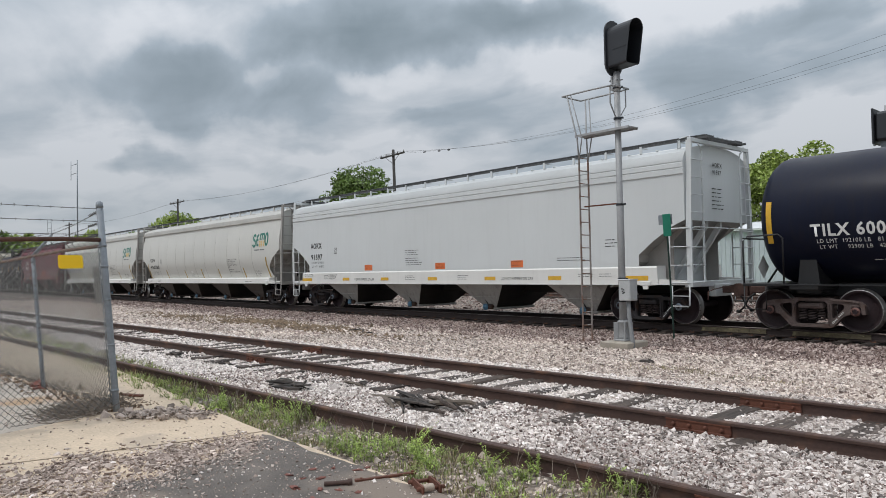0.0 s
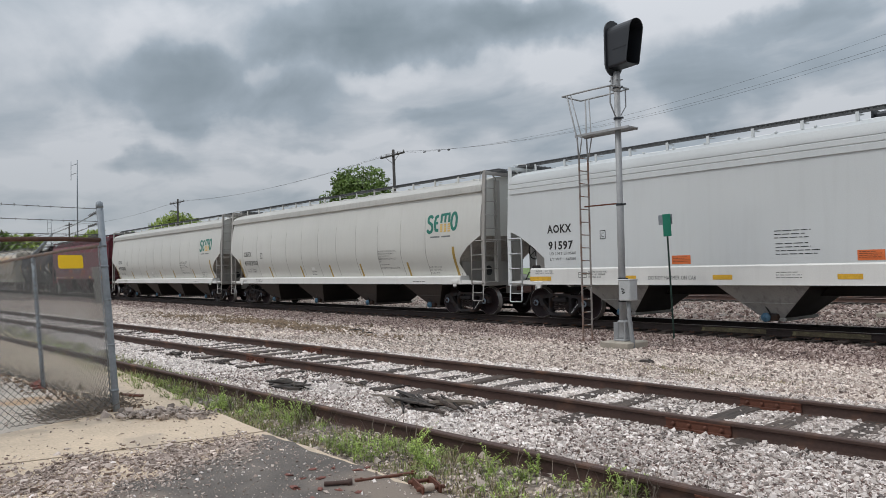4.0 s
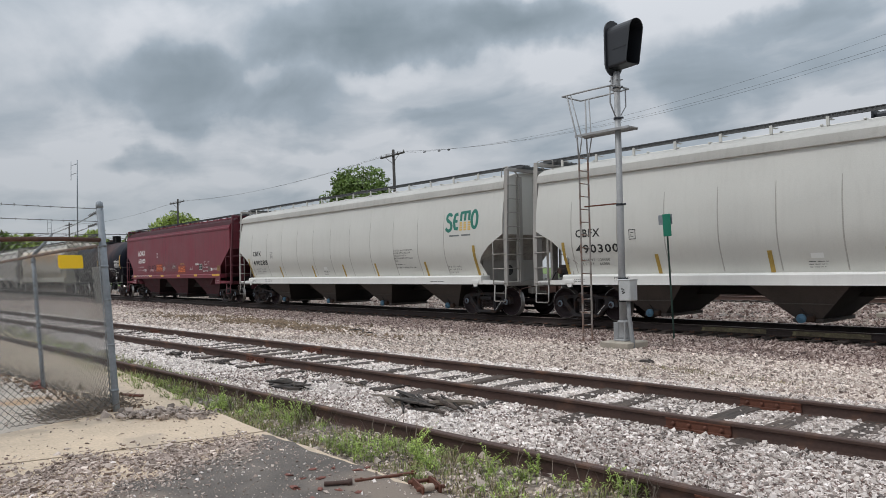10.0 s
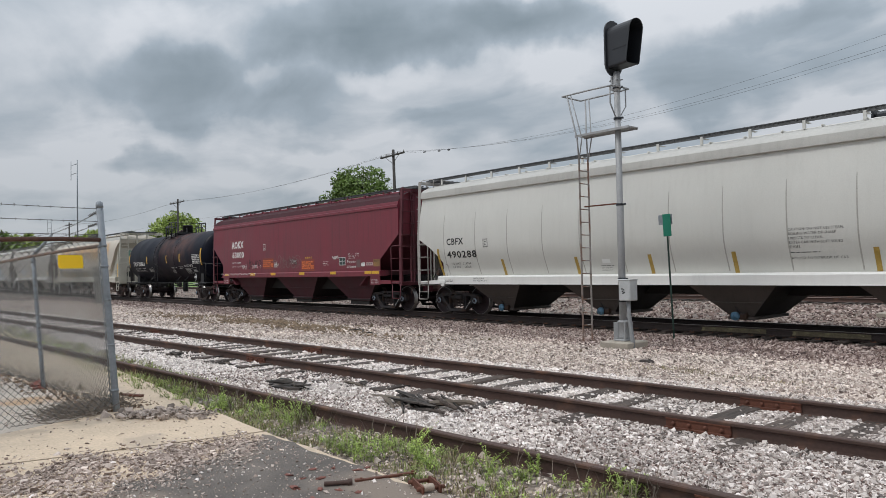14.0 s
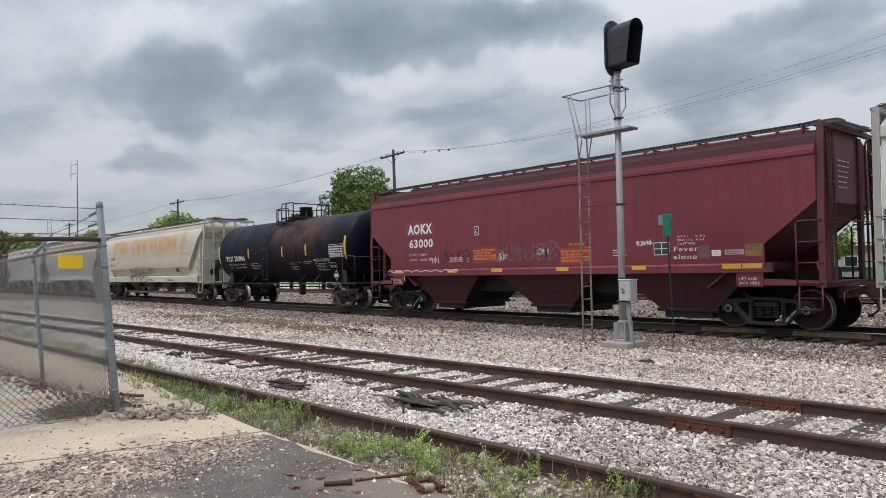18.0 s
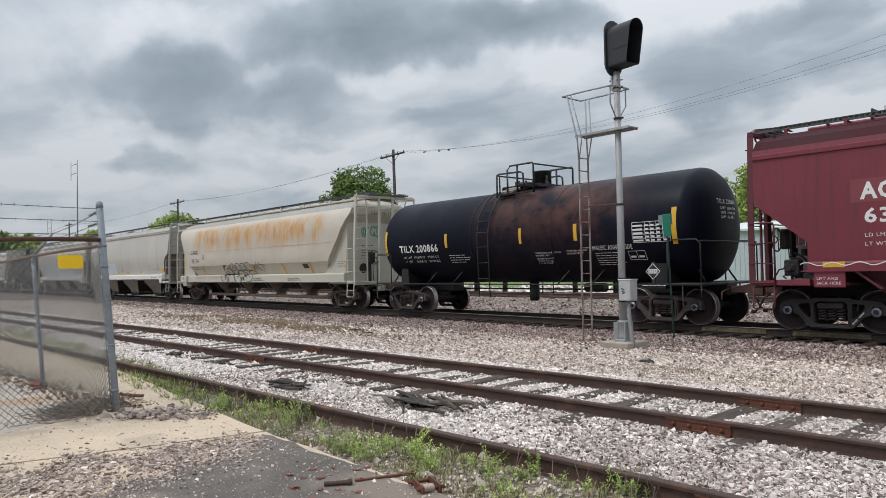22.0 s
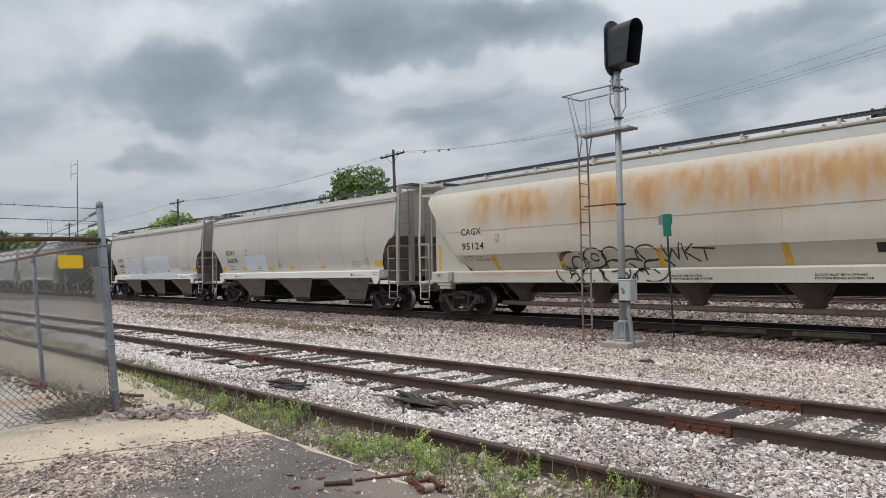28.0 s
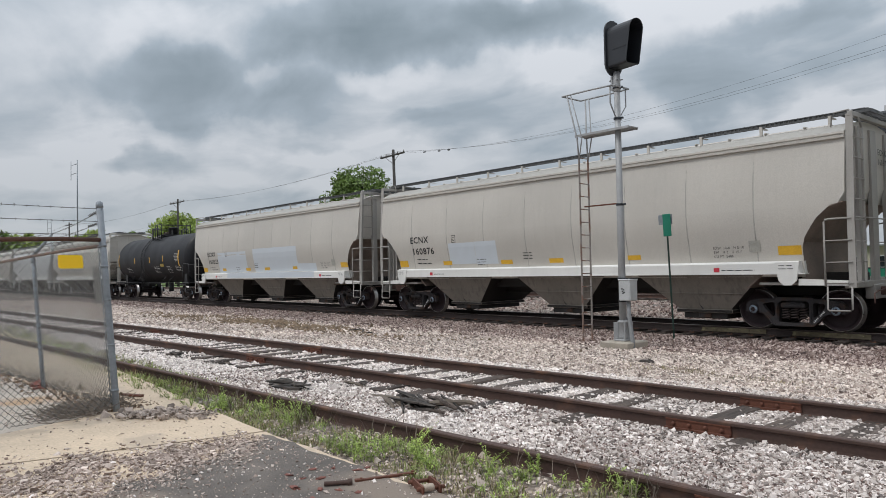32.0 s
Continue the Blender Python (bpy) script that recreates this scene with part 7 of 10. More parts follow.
def car_ecnx(number, x0, patches):
    hl = 7.97
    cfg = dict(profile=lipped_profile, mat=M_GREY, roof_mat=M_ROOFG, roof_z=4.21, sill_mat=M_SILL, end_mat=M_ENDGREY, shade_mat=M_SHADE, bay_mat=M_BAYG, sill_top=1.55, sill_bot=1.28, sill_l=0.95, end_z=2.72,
               cut_rows=[(0.93, 1.1), (0.93, 1.95), (0.62, 2.42), (0.30, 2.70), (0.02, 2.74), (0.02, 9.0)], web_mat=M_SHADE, web_in=1.0, truck_mark=True,
               bays=(-4.05, 0.22, 4.48), bay=(3.3, 1.29, 1.35, 0.42, 1.0), deep=0.92, brackets=11, seams=[-6.2, -4.35, -2.6, -0.85, 0.9, 2.65, 4.4, 6.05], seam_top=3.85)
    car, surf = hopper_car("covered_hopper", "warm grey covered hopper with pale repainted patches", x0, hl, 6.63, cfg)
    lettering("ECNX", -6.27, 2.44, 0.31, M_INK, car, surf, bold=0.006, width=1.0)
    lettering(number, -6.22, 2.05, 0.31, M_INK, car, surf, bold=0.006, width=1.18)
    bars(-6.0, 1.86, 0.75, 1, 0.07, surf, M_INK, car, 51)
    bars(-6.0, 1.72, 0.75, 1, 0.07, surf, M_INK, car, 56)
    box_symbol(car, -4.09, 2.39, 0.19, surf, M_INK)
    for x0_, x1_, z0_, z1_ in patches:
        bm = B()
        decal_rect(bm, x0_, x1_, z0_, z1_, surf_of(cfg["profile"](hl, lambda z: 1, 0), 0.003) if z0_ > 1.5 else flat_surf(1.627), steps=5)
        part("paint_patch", bm, M_PATCH, car, "pale blue-grey repainted patch")
    lettering("EXW  10-8   H 8-10\nEW    8-3   H 15-0\nCU FT  5400", 5.02, 1.85, 0.085, M_INK, car, surf, width=0.74)
    bars(-3.0, 1.80, 0.42, 3, 0.05, surf, M_INK, car, 52)
    bars(-1.0, 1.95, 0.4, 3, 0.05, surf, M_INK, car, 53)
    bm = B()
    decal_rect(bm, 5.88, 6.14, 1.77, 2.02, surf)
    part("paint_patch", bm, mat("faded_grey_patch", (0.38, 0.37, 0.33), 0.6, var=0.2, scale=9, bump=0.0), car)
    tape(car, surf, [(-4.65, -4.22, 1.66, 1.79), (-1.95, -1.47, 1.64, 1.77), (-0.02, 0.5, 1.64, 1.77), (2.64, 3.03, 1.66, 1.78)] + [(-7.02, -6.55, 1.62, 1.85), (6.52, 7.02, 1.68, 1.88)], M_YELLOW)
    ss = flat_surf(1.629)
    tape(car, ss, [(5.08, 5.22, 1.32, 1.42), (-5.2, -5.06, 1.32, 1.42)], M_RED, "red_label")
    bars(5.27, 1.35, 0.8, 1, 0.05, ss, M_INK, car, 54)
    bars(-5.0, 1.35, 0.8, 1, 0.05, ss, M_INK, car, 55)
    for x in (6.5, -7.0):
        bm = B()
        prism(bm, [(x, 1.52), (x + 0.52, 1.52), (x + 0.45, 1.12), (x + 0.34, 1.02), (x + 0.18, 1.02), (x + 0.07, 1.12)], -1.645, -1.60)
        part("lift_plate", bm, M_SILL, car)
        bars(x + 0.08, 1.44, 0.36, 2, 0.04, flat_surf(1.648), M_INK, car, int(x * 5) + 60)
    lettering("ECNX\n" + number, 0, 3.85, 0.19, M_INK, car, lambda z: (0, z), bold=0.002).matrix_basis = pose(hl + 0.030, 0.24, 0, 0, 0, 90)
    return car


def tank_car(number, x0, cfg):
    """A black tank car: shell with domed heads, top platform, ladders, stub sills and trucks."""
    hl, R, zc, shell = 6.64, cfg.get("R", 1.49), cfg.get("zc", 2.54), 6.50
    car = thing("tank_car", cfg["label"], "tank car", "cars of the freight train")
    car["train_x"] = x0
    bm = B()
    prof = []
    dome = 0.55
    for i in range(9):
        a = math.pi / 2 * i / 8
        prof.append((max(R * math.sin(a), 0.02), -shell + dome - dome * math.cos(a)))
    mid = [(R, x) for x in (-4.0, -2.3, -2.28, 0.0, 2.28, 2.3, 4.0)]
    prof = prof + mid + [(r, -x) for r, x in reversed(prof)]
    lathe(bm, prof, "x", 48, centre=(0, 0, zc))
    part("tank", bm, cfg.get("paint", M_BLACK), car, "glossy black steel tank shell", smooth=True)

    def surf(z):
        # heights run along the curve of the shell from its middle line
        a = (z - zc) / R
        return -(R + 0.006) * math.cos(a), zc + (R + 0.006) * math.sin(a)

    for x in cfg.get("bands", ()):
        b = B()
        lathe(b, [(R + 0.004, x - 0.05), (R + 0.009, x - 0.04), (R + 0.009, x + 0.04), (R + 0.004, x + 0.05)], "x", 48, centre=(0, 0, zc))
        part("weld_band", b, cfg.get("paint", M_BLACK), car, smooth=True)
    # stub sills, bolster cradles and side bearers
    for s in (-1, 1):
        bm = B()
        box(bm, s * 3.6, s * (hl - 0.02), -0.26, 0.26, 0.74, 1.06, 0.02)
        prism(bm, [(s * 5.05, 0.84), (s * 5.55, 0.84), (s * 5.45, 1.75), (s * 5.15, 1.75)], -1.12, 1.12)
        box(bm, s * 5.0, s * 5.6, -1.42, 1.42, 0.92, 1.04, 0.01)
        box(bm, s * (hl - 1.0), s * (hl - 0.03), -1.48, 1.48, 1.0, 1.06, 0.01)
        part("stub_sill", bm, M_BLACKP, car)
        bm = B()
        for y in (-1.46, 1.46):
            tube(bm, [(s * (hl - 0.06), y, 1.05), (s * (hl - 0.06), y, 2.02), (s * (hl - 0.16), y, 2.12), (s * (hl - 0.85), y, 2.14), (s * (hl - 0.95), y, 2.05), (s * (hl - 0.95), y, 1.05)], 0.020, 6)
            tube(bm, [(s * (hl - 0.06), y, 1.0), (s * (hl - 0.06), y, 0.48), (s * (hl - 0.55), y, 0.48), (s * (hl - 0.55), y, 1.0)], 0.018, 6)
        tube(bm, [(s * (hl - 0.06), -1.46, 2.08), (s * (hl - 0.06), 1.46, 2.08)], 0.020, 6)
        part("handrail", bm, M_BLACKP, car)
        bm = B()
        for y in (-0.8, 0.8):
            tube(bm, [(s * (hl - 0.30), y, 1.05), (s * (hl - 0.85), y * 0.8, 1.95)], 0.025, 6)
        part("end_brace", bm, M_BLACKP, car)
        part("coupler", shared("coupler", coupler_mesh, M_COUPLER), None, car, m=pose(s * hl, 0, 0, 0, 0, 0 if s > 0 else 180))
        part("brake_hose", shared("brake_hose", hose_mesh, M_HOSE), None, car, m=pose(s * hl, 0, 0, 0, 0, 0 if s > 0 else 180))
        add_truck(car, s * 5.29, cfg.get("truck_mat"), cfg.get("cap_mat"), cfg.get("truck_mark", False))
    # running bar along the side with its brackets
    for y in (-1, 1):
        bm = B()
        tube(bm, [(-hl + 0.9, y * 1.50, 1.02), (hl - 0.9, y * 1.50, 1.02)], 0.022, 6)
        for x in (-3.6, -2.3, 2.2, 3.4):
            tube(bm, [(x, y * 1.50, 1.02), (x + 0.22, y * 1.22, 1.42)], 0.02, 6)
        part("side_rail", bm, M_BLACKP, car)
        ladx = cfg.get("ladder", -0.9)
        b = B()
        for s in (-1, 1):
            path = [(ladx + s * 0.24, y * 1.52, 0.62), (ladx + s * 0.24, y * 1.55, 1.4)] + [(ladx + s * 0.24, y * (R + 0.10) * math.cos(a), zc + (R + 0.10) * math.sin(a)) for a in (0.0, 0.4, 0.8, 1.1)]
            tube(b, path, 0.020, 6)
        lad = part("ladder", b, M_BLACKP, car)
        for i in range(9):
            a = -0.85 + 0.23 * i
            rr = R + 0.10
            p = (y * rr * math.cos(a), zc + rr * math.sin(a)) if a > 0 else (y * 1.55, 0.70 + (zc - 0.70) * (a + 0.85) / 0.85)
            b = B()
            tube(b, [(ladx - 0.25, p[0], p[1]), (ladx + 0.25, p[0], p[1])], 0.013, 6)
            part("rung", b, M_BLACKP, lad)
    # top platform and fittings
    top = zc + R
    px0, px1 = cfg.get("plat", (-1.35, 1.15))
    bm = B()
    for k in range(7):
        y = -0.95 + 1.9 * k / 6
        lo = top + 0.06 if abs(y) < 0.7 else top - 0.20
        box(bm, px0, px1, y - 0.05, y + 0.05, lo, lo + 0.035)
    for x in (px0, (px0 + px1) / 2, px1):
        box(bm, x - 0.03, x + 0.03, -0.70, 0.70, top - 0.02, top + 0.07)
    part("platform", bm, M_BLACKP, car)
    bm = B()
    for y in (-0.60, 0.60):
        box(bm, px0 - 0.12, px0 + 0.55, y - 0.28, y + 0.28, top - 0.07, top + 0.02, 0.02, Matrix.Rotation(radians(-18 if y > 0 else 18), 3, "X"))
    part("tread_plate", bm, M_ROOFG, car, "dusty pale tread plate beside the fittings")
    bm = B()
    xm = px0 + 0.30 * (px1 - px0)
    for y in (-0.95, 0.95):
        low, high = top + 0.47, top + 0.70
        tube(bm, [(px0, y, top - 0.26), (px0, y, low), (px0 + 0.06, y, low + 0.02), (xm + 0.55, y, low), (xm + 0.66, y, low - 0.06), (xm + 0.70, y, top - 0.2)], 0.030, 6)
        tube(bm, [(xm, y, top - 0.22), (xm, y, high - 0.12), (xm + 0.12, y, high), (px1 - 0.04, y, high), (px1, y, high - 0.04), (px1, y, top - 0.22)], 0.030, 6)
        tube(bm, [(xm + 0.42, y, top - 0.22), (xm + 0.42, y, high)], 0.034, 6)
        tube(bm, [(px0 + 0.13, y, top - 0.22), (px0 + 0.12, y, low - 0.06), (px0 + 0.04, y, low)], 0.024, 6)
    for x, z in ((px0, top + 0.45), (px1, top + 0.66)):
        tube(bm, [(x, -0.95, z), (x, 0.95, z)], 0.026, 6)
    part("platform_rail", bm, M_BLACKP, car)
    mx = (px0 + px1) / 2 - 0.12
    bm = B()
    lathe(bm, [(0.30, top - 0.05), (0.30, top + 0.50), (0.315, top + 0.51), (0.31, top + 0.54), (0.10, top + 0.57)], "z", 24, centre=(mx + 0.42, 0, 0))
    part("valve_housing", bm, M_BLACKP, car)
    bm = B()
    lathe(bm, [(0.27, top - 0.05), (0.27, top + 0.16), (0.33, top + 0.17), (0.33, top + 0.22), (0.20, top + 0.27), (0.06, top + 0.28)], "z", 20, centre=(mx - 0.28, 0, 0))
    for k in range(8):
        a = 2 * math.pi * k / 8
        c = (mx - 0.28 + 0.32 * math.cos(a), 0.32 * math.sin(a))
        box(bm, c[0] - 0.02, c[0] + 0.02, c[1] - 0.02, c[1] + 0.02, top + 0.08, top + 0.29)
        lathe(bm, [(0.035, top + 0.26), (0.035, top + 0.29)], "z", 6, centre=(c[0], c[1], 0))
    part("manway", bm, M_TRUCKBR, car, "dusty bolted manway cover")
    bm = B()
    lathe(bm, [(0.06, top - 0.05), (0.06, top + 0.06), (0.035, top + 0.08), (0.05, top + 0.20), (0.03, top + 0.30), (0.03, top + 0.36)], "z", 10, centre=(px1 - 0.12, -0.2, 0))
    box(bm, px1 - 0.22, px1 - 0.02, -0.23, -0.17, top + 0.08, top + 0.13, 0.01)
    part("relief_valve", bm, M_BLACKP, car)
    bm = B()
    tube(bm, [(-3.8, 0.3, 0.82), (3.8, 0.3, 0.82)], 0.03, 6)
    for x in (-3.0, -1.6, 1.4, 2.9):
        box(bm, x - 0.03, x + 0.03, 0.2, 0.4, 0.72, 1.1, 0.01)
    lathe(bm, [(0.14, -0.35), (0.14, 0.35)], "x", 14, centre=(2.2, 0.3, 0.88))
    lathe(bm, [(0.12, 0.45), (0.16, 0.50), (0.16, 1.1)], "z", 14, centre=(mx, 0, 0))
    part("brake_gear", bm, M_BLACKP, car)
    CARS.append(car)
    return car, surf


def car_tank_white_mark():
    """The leading tank car, of which the rear end passes."""
    car, surf = tank_car("", 48.23 + 5.29, dict(label="glossy black tank car with large white lettering", R=1.46, zc=2.50, truck_mat=M_TRUCKBR, cap_mat=M_CAPRUST, truck_mark=True))
    lettering("TILX 6004", -5.11, 2.06, 0.36, M_INKW, car, surf, bold=0.010, width=1.62)
    lettering("LD LMT  192100 LB   81 640 KG", -5.02, 1.90, 0.13, M_INKW, car, surf, width=1.72)
    lettering("LT WT     93900 LB   42 600 KG", -4.98, 1.76, 0.13, M_INKW, car, surf, width=1.68)
    bars(-4.0, 1.45, 1.5, 1, 0.05, surf, M_INKW, car, 61)
    tape(car, surf, [(-6.04, -5.92, 1.93, 2.87)], M_YELLOW)
    bm = B()
    x, z, s = -6.36, 1.42, 0.28
    bm.faces.new([bm.verts.new((x, yy, zz)) for yy, zz in ((-0.95, z - s), (-0.95 + s, z), (-0.95, z + s), (-0.95 - s, z))])
    part("placard", bm, M_LABELW, car, "white diamond hazard placard")
    return car


def head_mark(car, text, size, y0, z0, R=1.49, zc=2.54, shell=6.50, dome=0.55):
    """White stencilling that follows the dome of the tank's head."""
    ob = lettering(text, 0, z0, size, M_INKW, car, lambda z: (0, z))
    co = np.empty(len(ob.data.vertices) * 3, "f")
    ob.data.vertices.foreach_get("co", co)
    co = co.reshape(-1, 3)
    y = co[:, 0] + y0
    rr = np.clip(np.hypot(y, co[:, 2] - zc) / R, 0, 0.99)
    ob.data.vertices.foreach_set("co", np.stack([shell - dome + dome * np.sqrt(1 - rr ** 2) + 0.008, y, co[:, 2]], -1).astype("f").ravel())
    ob.data.update()
    return ob


def car_tank_866():
    car, surf = tank_car("200866", -37.24, dict(label="black tank car with yellow reflective strips, rusty at the platform", ladder=-0.74, plat=(-0.66, 0.90), bands=(-1.4, 1.95), paint=M_BLACKR, truck_mat=mat("dusky_truck_steel", (0.082, 0.064, 0.062), 0.8, spec=0.25, var=0.35, scale=4, bump=0.005)))
    lettering("TILX 200866", -5.15, 2.13, 0.36, M_INKW, car, surf, bold=0.008, width=2.1)
    lettering("LD LMT  196200 LB   89000 KG", -5.02, 1.90, 0.125, M_INKW, car, surf, width=1.92)
    lettering("LT WT     66800 LB   30300 KG", -5.0, 1.74, 0.125, M_INKW, car, surf, width=1.90)
    bars(-2.55, 1.95, 1.0, 4, 0.05, surf, M_INKW, car, 71)
    lettering("MAXIMUM OPERATING PRESSURE FOR\nHEATER COILS 150 PSI", 1.25, 1.90, 0.072, M_INKW, car, surf, width=0.98)
    lettering("EXTERIOR HEATER PIPES\nNO INLET OR OUTLET\nPIPE CAPS REQUIRED", 1.28, 1.71, 0.072, M_INKW, car, surf, width=0.62)
    lettering("4\" FIBERGLASS INSULATION\nDO NOT EXCEED 450", 2.45, 1.93, 0.072, M_INKW, car, surf, width=0.72)
    lettering("MALEIC ANHYDRIDE", 3.36, 1.94, 0.19, M_INKW, car, surf, width=1.28)
    bars(3.42, 1.84, 0.95, 6, 0.045, surf, M_INKW, car, 74)
    bm = B()
    x0, x1, z0, z1 = 4.70, 5.78, 2.10, 2.62
    for i in range(6):
        z = z0 + (z1 - z0) * i / 5
        decal_rect(bm, x0, x1, z, z + 0.012, surf, steps=1)
    for f in (0, 0.35, 0.5, 0.66, 0.83, 1.0):
        x = x0 + (x1 - x0) * f
        decal_rect(bm, x, x + 0.012, z0, z1, surf)
    for i in range(5):
        for j in range(5):
            a = (0.02, 0.37, 0.52, 0.68, 0.85)[j]
            decal_rect(bm, x0 + a * 1.05, x0 + (a + (0.28 if j == 0 else 0.10)) * 1.05, z0 + 0.03 + i * 0.096, z0 + 0.075 + i * 0.096, surf, steps=1)
    part("data_table", bm, M_INKW, car, "white ruled test data table")
    bm = B()
    for a, b, c, d in ((4.47, 4.98, 1.61, 1.622), (4.47, 4.98, 1.87, 1.882), (4.47, 4.482, 1.61, 1.87), (4.72, 4.732, 1.61, 1.87), (4.97, 4.982, 1.61, 1.87), (4.52, 4.68, 1.68, 1.74), (4.77, 4.93, 1.68, 1.74)):
        decal_rect(bm, a, b, c, d, surf, steps=1)
    part("data_box", bm, M_INKW, car)
    tape(car, surf, [(-6.0, -5.88, 2.04, 2.94), (5.84, 5.98, 2.02, 2.95)], M_YELLOW)
    tape(car, surf, [(-2.66, -2.54, 2.24, 2.70), (0.72, 0.82, 2.24, 2.70), (2.79, 2.91, 2.24, 2.71)], M_YELLOW)
    # diamond placard in its holder
    bm = B()
    x, z, s = 5.30, 1.36, 0.21
    v = [bm.verts.new((x + a, -1.50, z + b)) for a, b in ((0, -s), (s, 0), (0, s), (-s, 0))]
    bm.faces.new(v)
    pl = part("placard", bm, M_LABELW, car, "white diamond hazard placard")
    bm = B()
    s2 = s * 0.90
    v = [bm.verts.new((x + a, -1.504, z + b)) for a, b in ((0, -s2), (s2, 0), (0, s2), (-s2, 0))]
    bm.faces.new(v)
    part("placard_field", bm, M_INK, pl)
    bm = B()
    v = [bm.verts.new((x + a, -1.506, z + b)) for a, b in ((-0.13, -0.055), (0.13, -0.055), (0.13, 0.055), (-0.13, 0.055))]
    bm.faces.new(v)
    part("number_panel", bm, M_LABELW, pl)
    lettering("2215", x - 0.13, z - 0.045, 0.11, M_INK, car, flat_surf(1.509), width=0.24)
    bm = B()
    box(bm, x - 0.05, x + 0.05, -1.49, -1.47, 1.0, 1.60)
    part("placard_holder", bm, M_BLACKP, car)
    bars(5.0, 1.0, 0.9, 1, 0.04, flat_surf(1.53), M_INKW, car, 76)
    head_mark(car, "TILX 200866", 0.17, -0.35, 3.05)
    head_mark(car, "CAPY  20000 GAL\nCAPY  16666 IMP\nCAPY  75 708 L", 0.10, -0.25, 2.90)
    return car


def car_tank_rear():
    car, surf = tank_car("", -106.1, dict(label="black tank car with a flat sheen and yellow strips", paint=mat("dull_black_tank_paint", (0.020, 0.020, 0.023), 0.55, spec=0.25, var=0.25, scale=0.8, bump=0.0008), ladder=-0.74, plat=(-0.66, 0.90), bands=(-1.4,)))
    tape(car, surf, [(5.0, 5.14, 2.0, 2.95), (-5.9, -5.76, 2.0, 2.95)], M_YELLOW)
    tape(car, surf, [(-2.6, -2.5, 2.3, 2.65), (0.2, 0.3, 2.3, 2.65), (2.5, 2.6, 2.35, 2.7)], M_YELLOW)
    tape(car, surf, [(2.0, 2.6, 2.02, 2.20)], mat("amber_label", (0.42, 0.30, 0.06), 0.5, var=0.2, bump=0.0), "label")
    for x, n in ((-4.3, 4), (0.9, 5), (3.0, 5), (4.4, 4)):
        bars(x, 2.0, 0.9, n, 0.06, surf, M_INKW, car, int(x * 10) + 60)
    bars(4.4, 2.75, 0.8, 6, 0.05, surf, M_INKW, car, 79)
    return car


car_tank_white_mark()
car_grey()
semo_car("490300", 16.38)
semo_car("490288", -3.05)
car_maroon()
car_tank_866()
car_round()
car_ecnx("160876", -72.80, [(-4.28, -3.04, 1.68, 2.37), (-3.03, -2.07, 1.66, 2.38)])
car_ecnx("160823", -90.25, [(-5.0, -1.75, 1.56, 2.60), (-1.0, 3.15, 1.56, 2.68), (3.15, 4.65, 1.56, 1.90), (-3.8, 4.65, 1.30, 1.54)])
car_tank_rear()


# cars that are only glimpsed through the fence at the tail of the train
def tail_cars():
    for x0, m in ((-122.0, M_GREY), (-139.3, M_WHITE), (-156.6, M_GREY)):
        hl = 7.97
        cfg = dict(profile=curved_profile, mat=m, roof_mat=M_ROOFG, roof_z=3.93, sill_mat=M_SILL, end_mat=m, shade_mat=M_SLOPE, bay_mat=M_BAY, sill_top=1.55, sill_bot=1.28, sill_l=0.95, end_z=2.56,
                   cut_rows=BULGE_CUT, bays=(-4.0, 0.0, 4.0), bay=(3.6, 1.3, 0.9, 0.36, 0.72), brackets=11, seams=[-4.35, -0.85, 2.65, 6.05], seam_top=3.85)
        hopper_car("covered_hopper", "grey covered hopper at the tail of the train", x0, hl, 6.63, cfg)


tail_cars()


def travel(t):
    """How far the train has moved from its place at 16 s: it gathers speed slowly."""
    a = (t - 16) / 16
    return 3.59195 * 16 * a + 2.31873 * a * a - 0.46043 * a ** 3


# ---------------------------------------------------------------- signal mast
HEAD_Z = 6.385


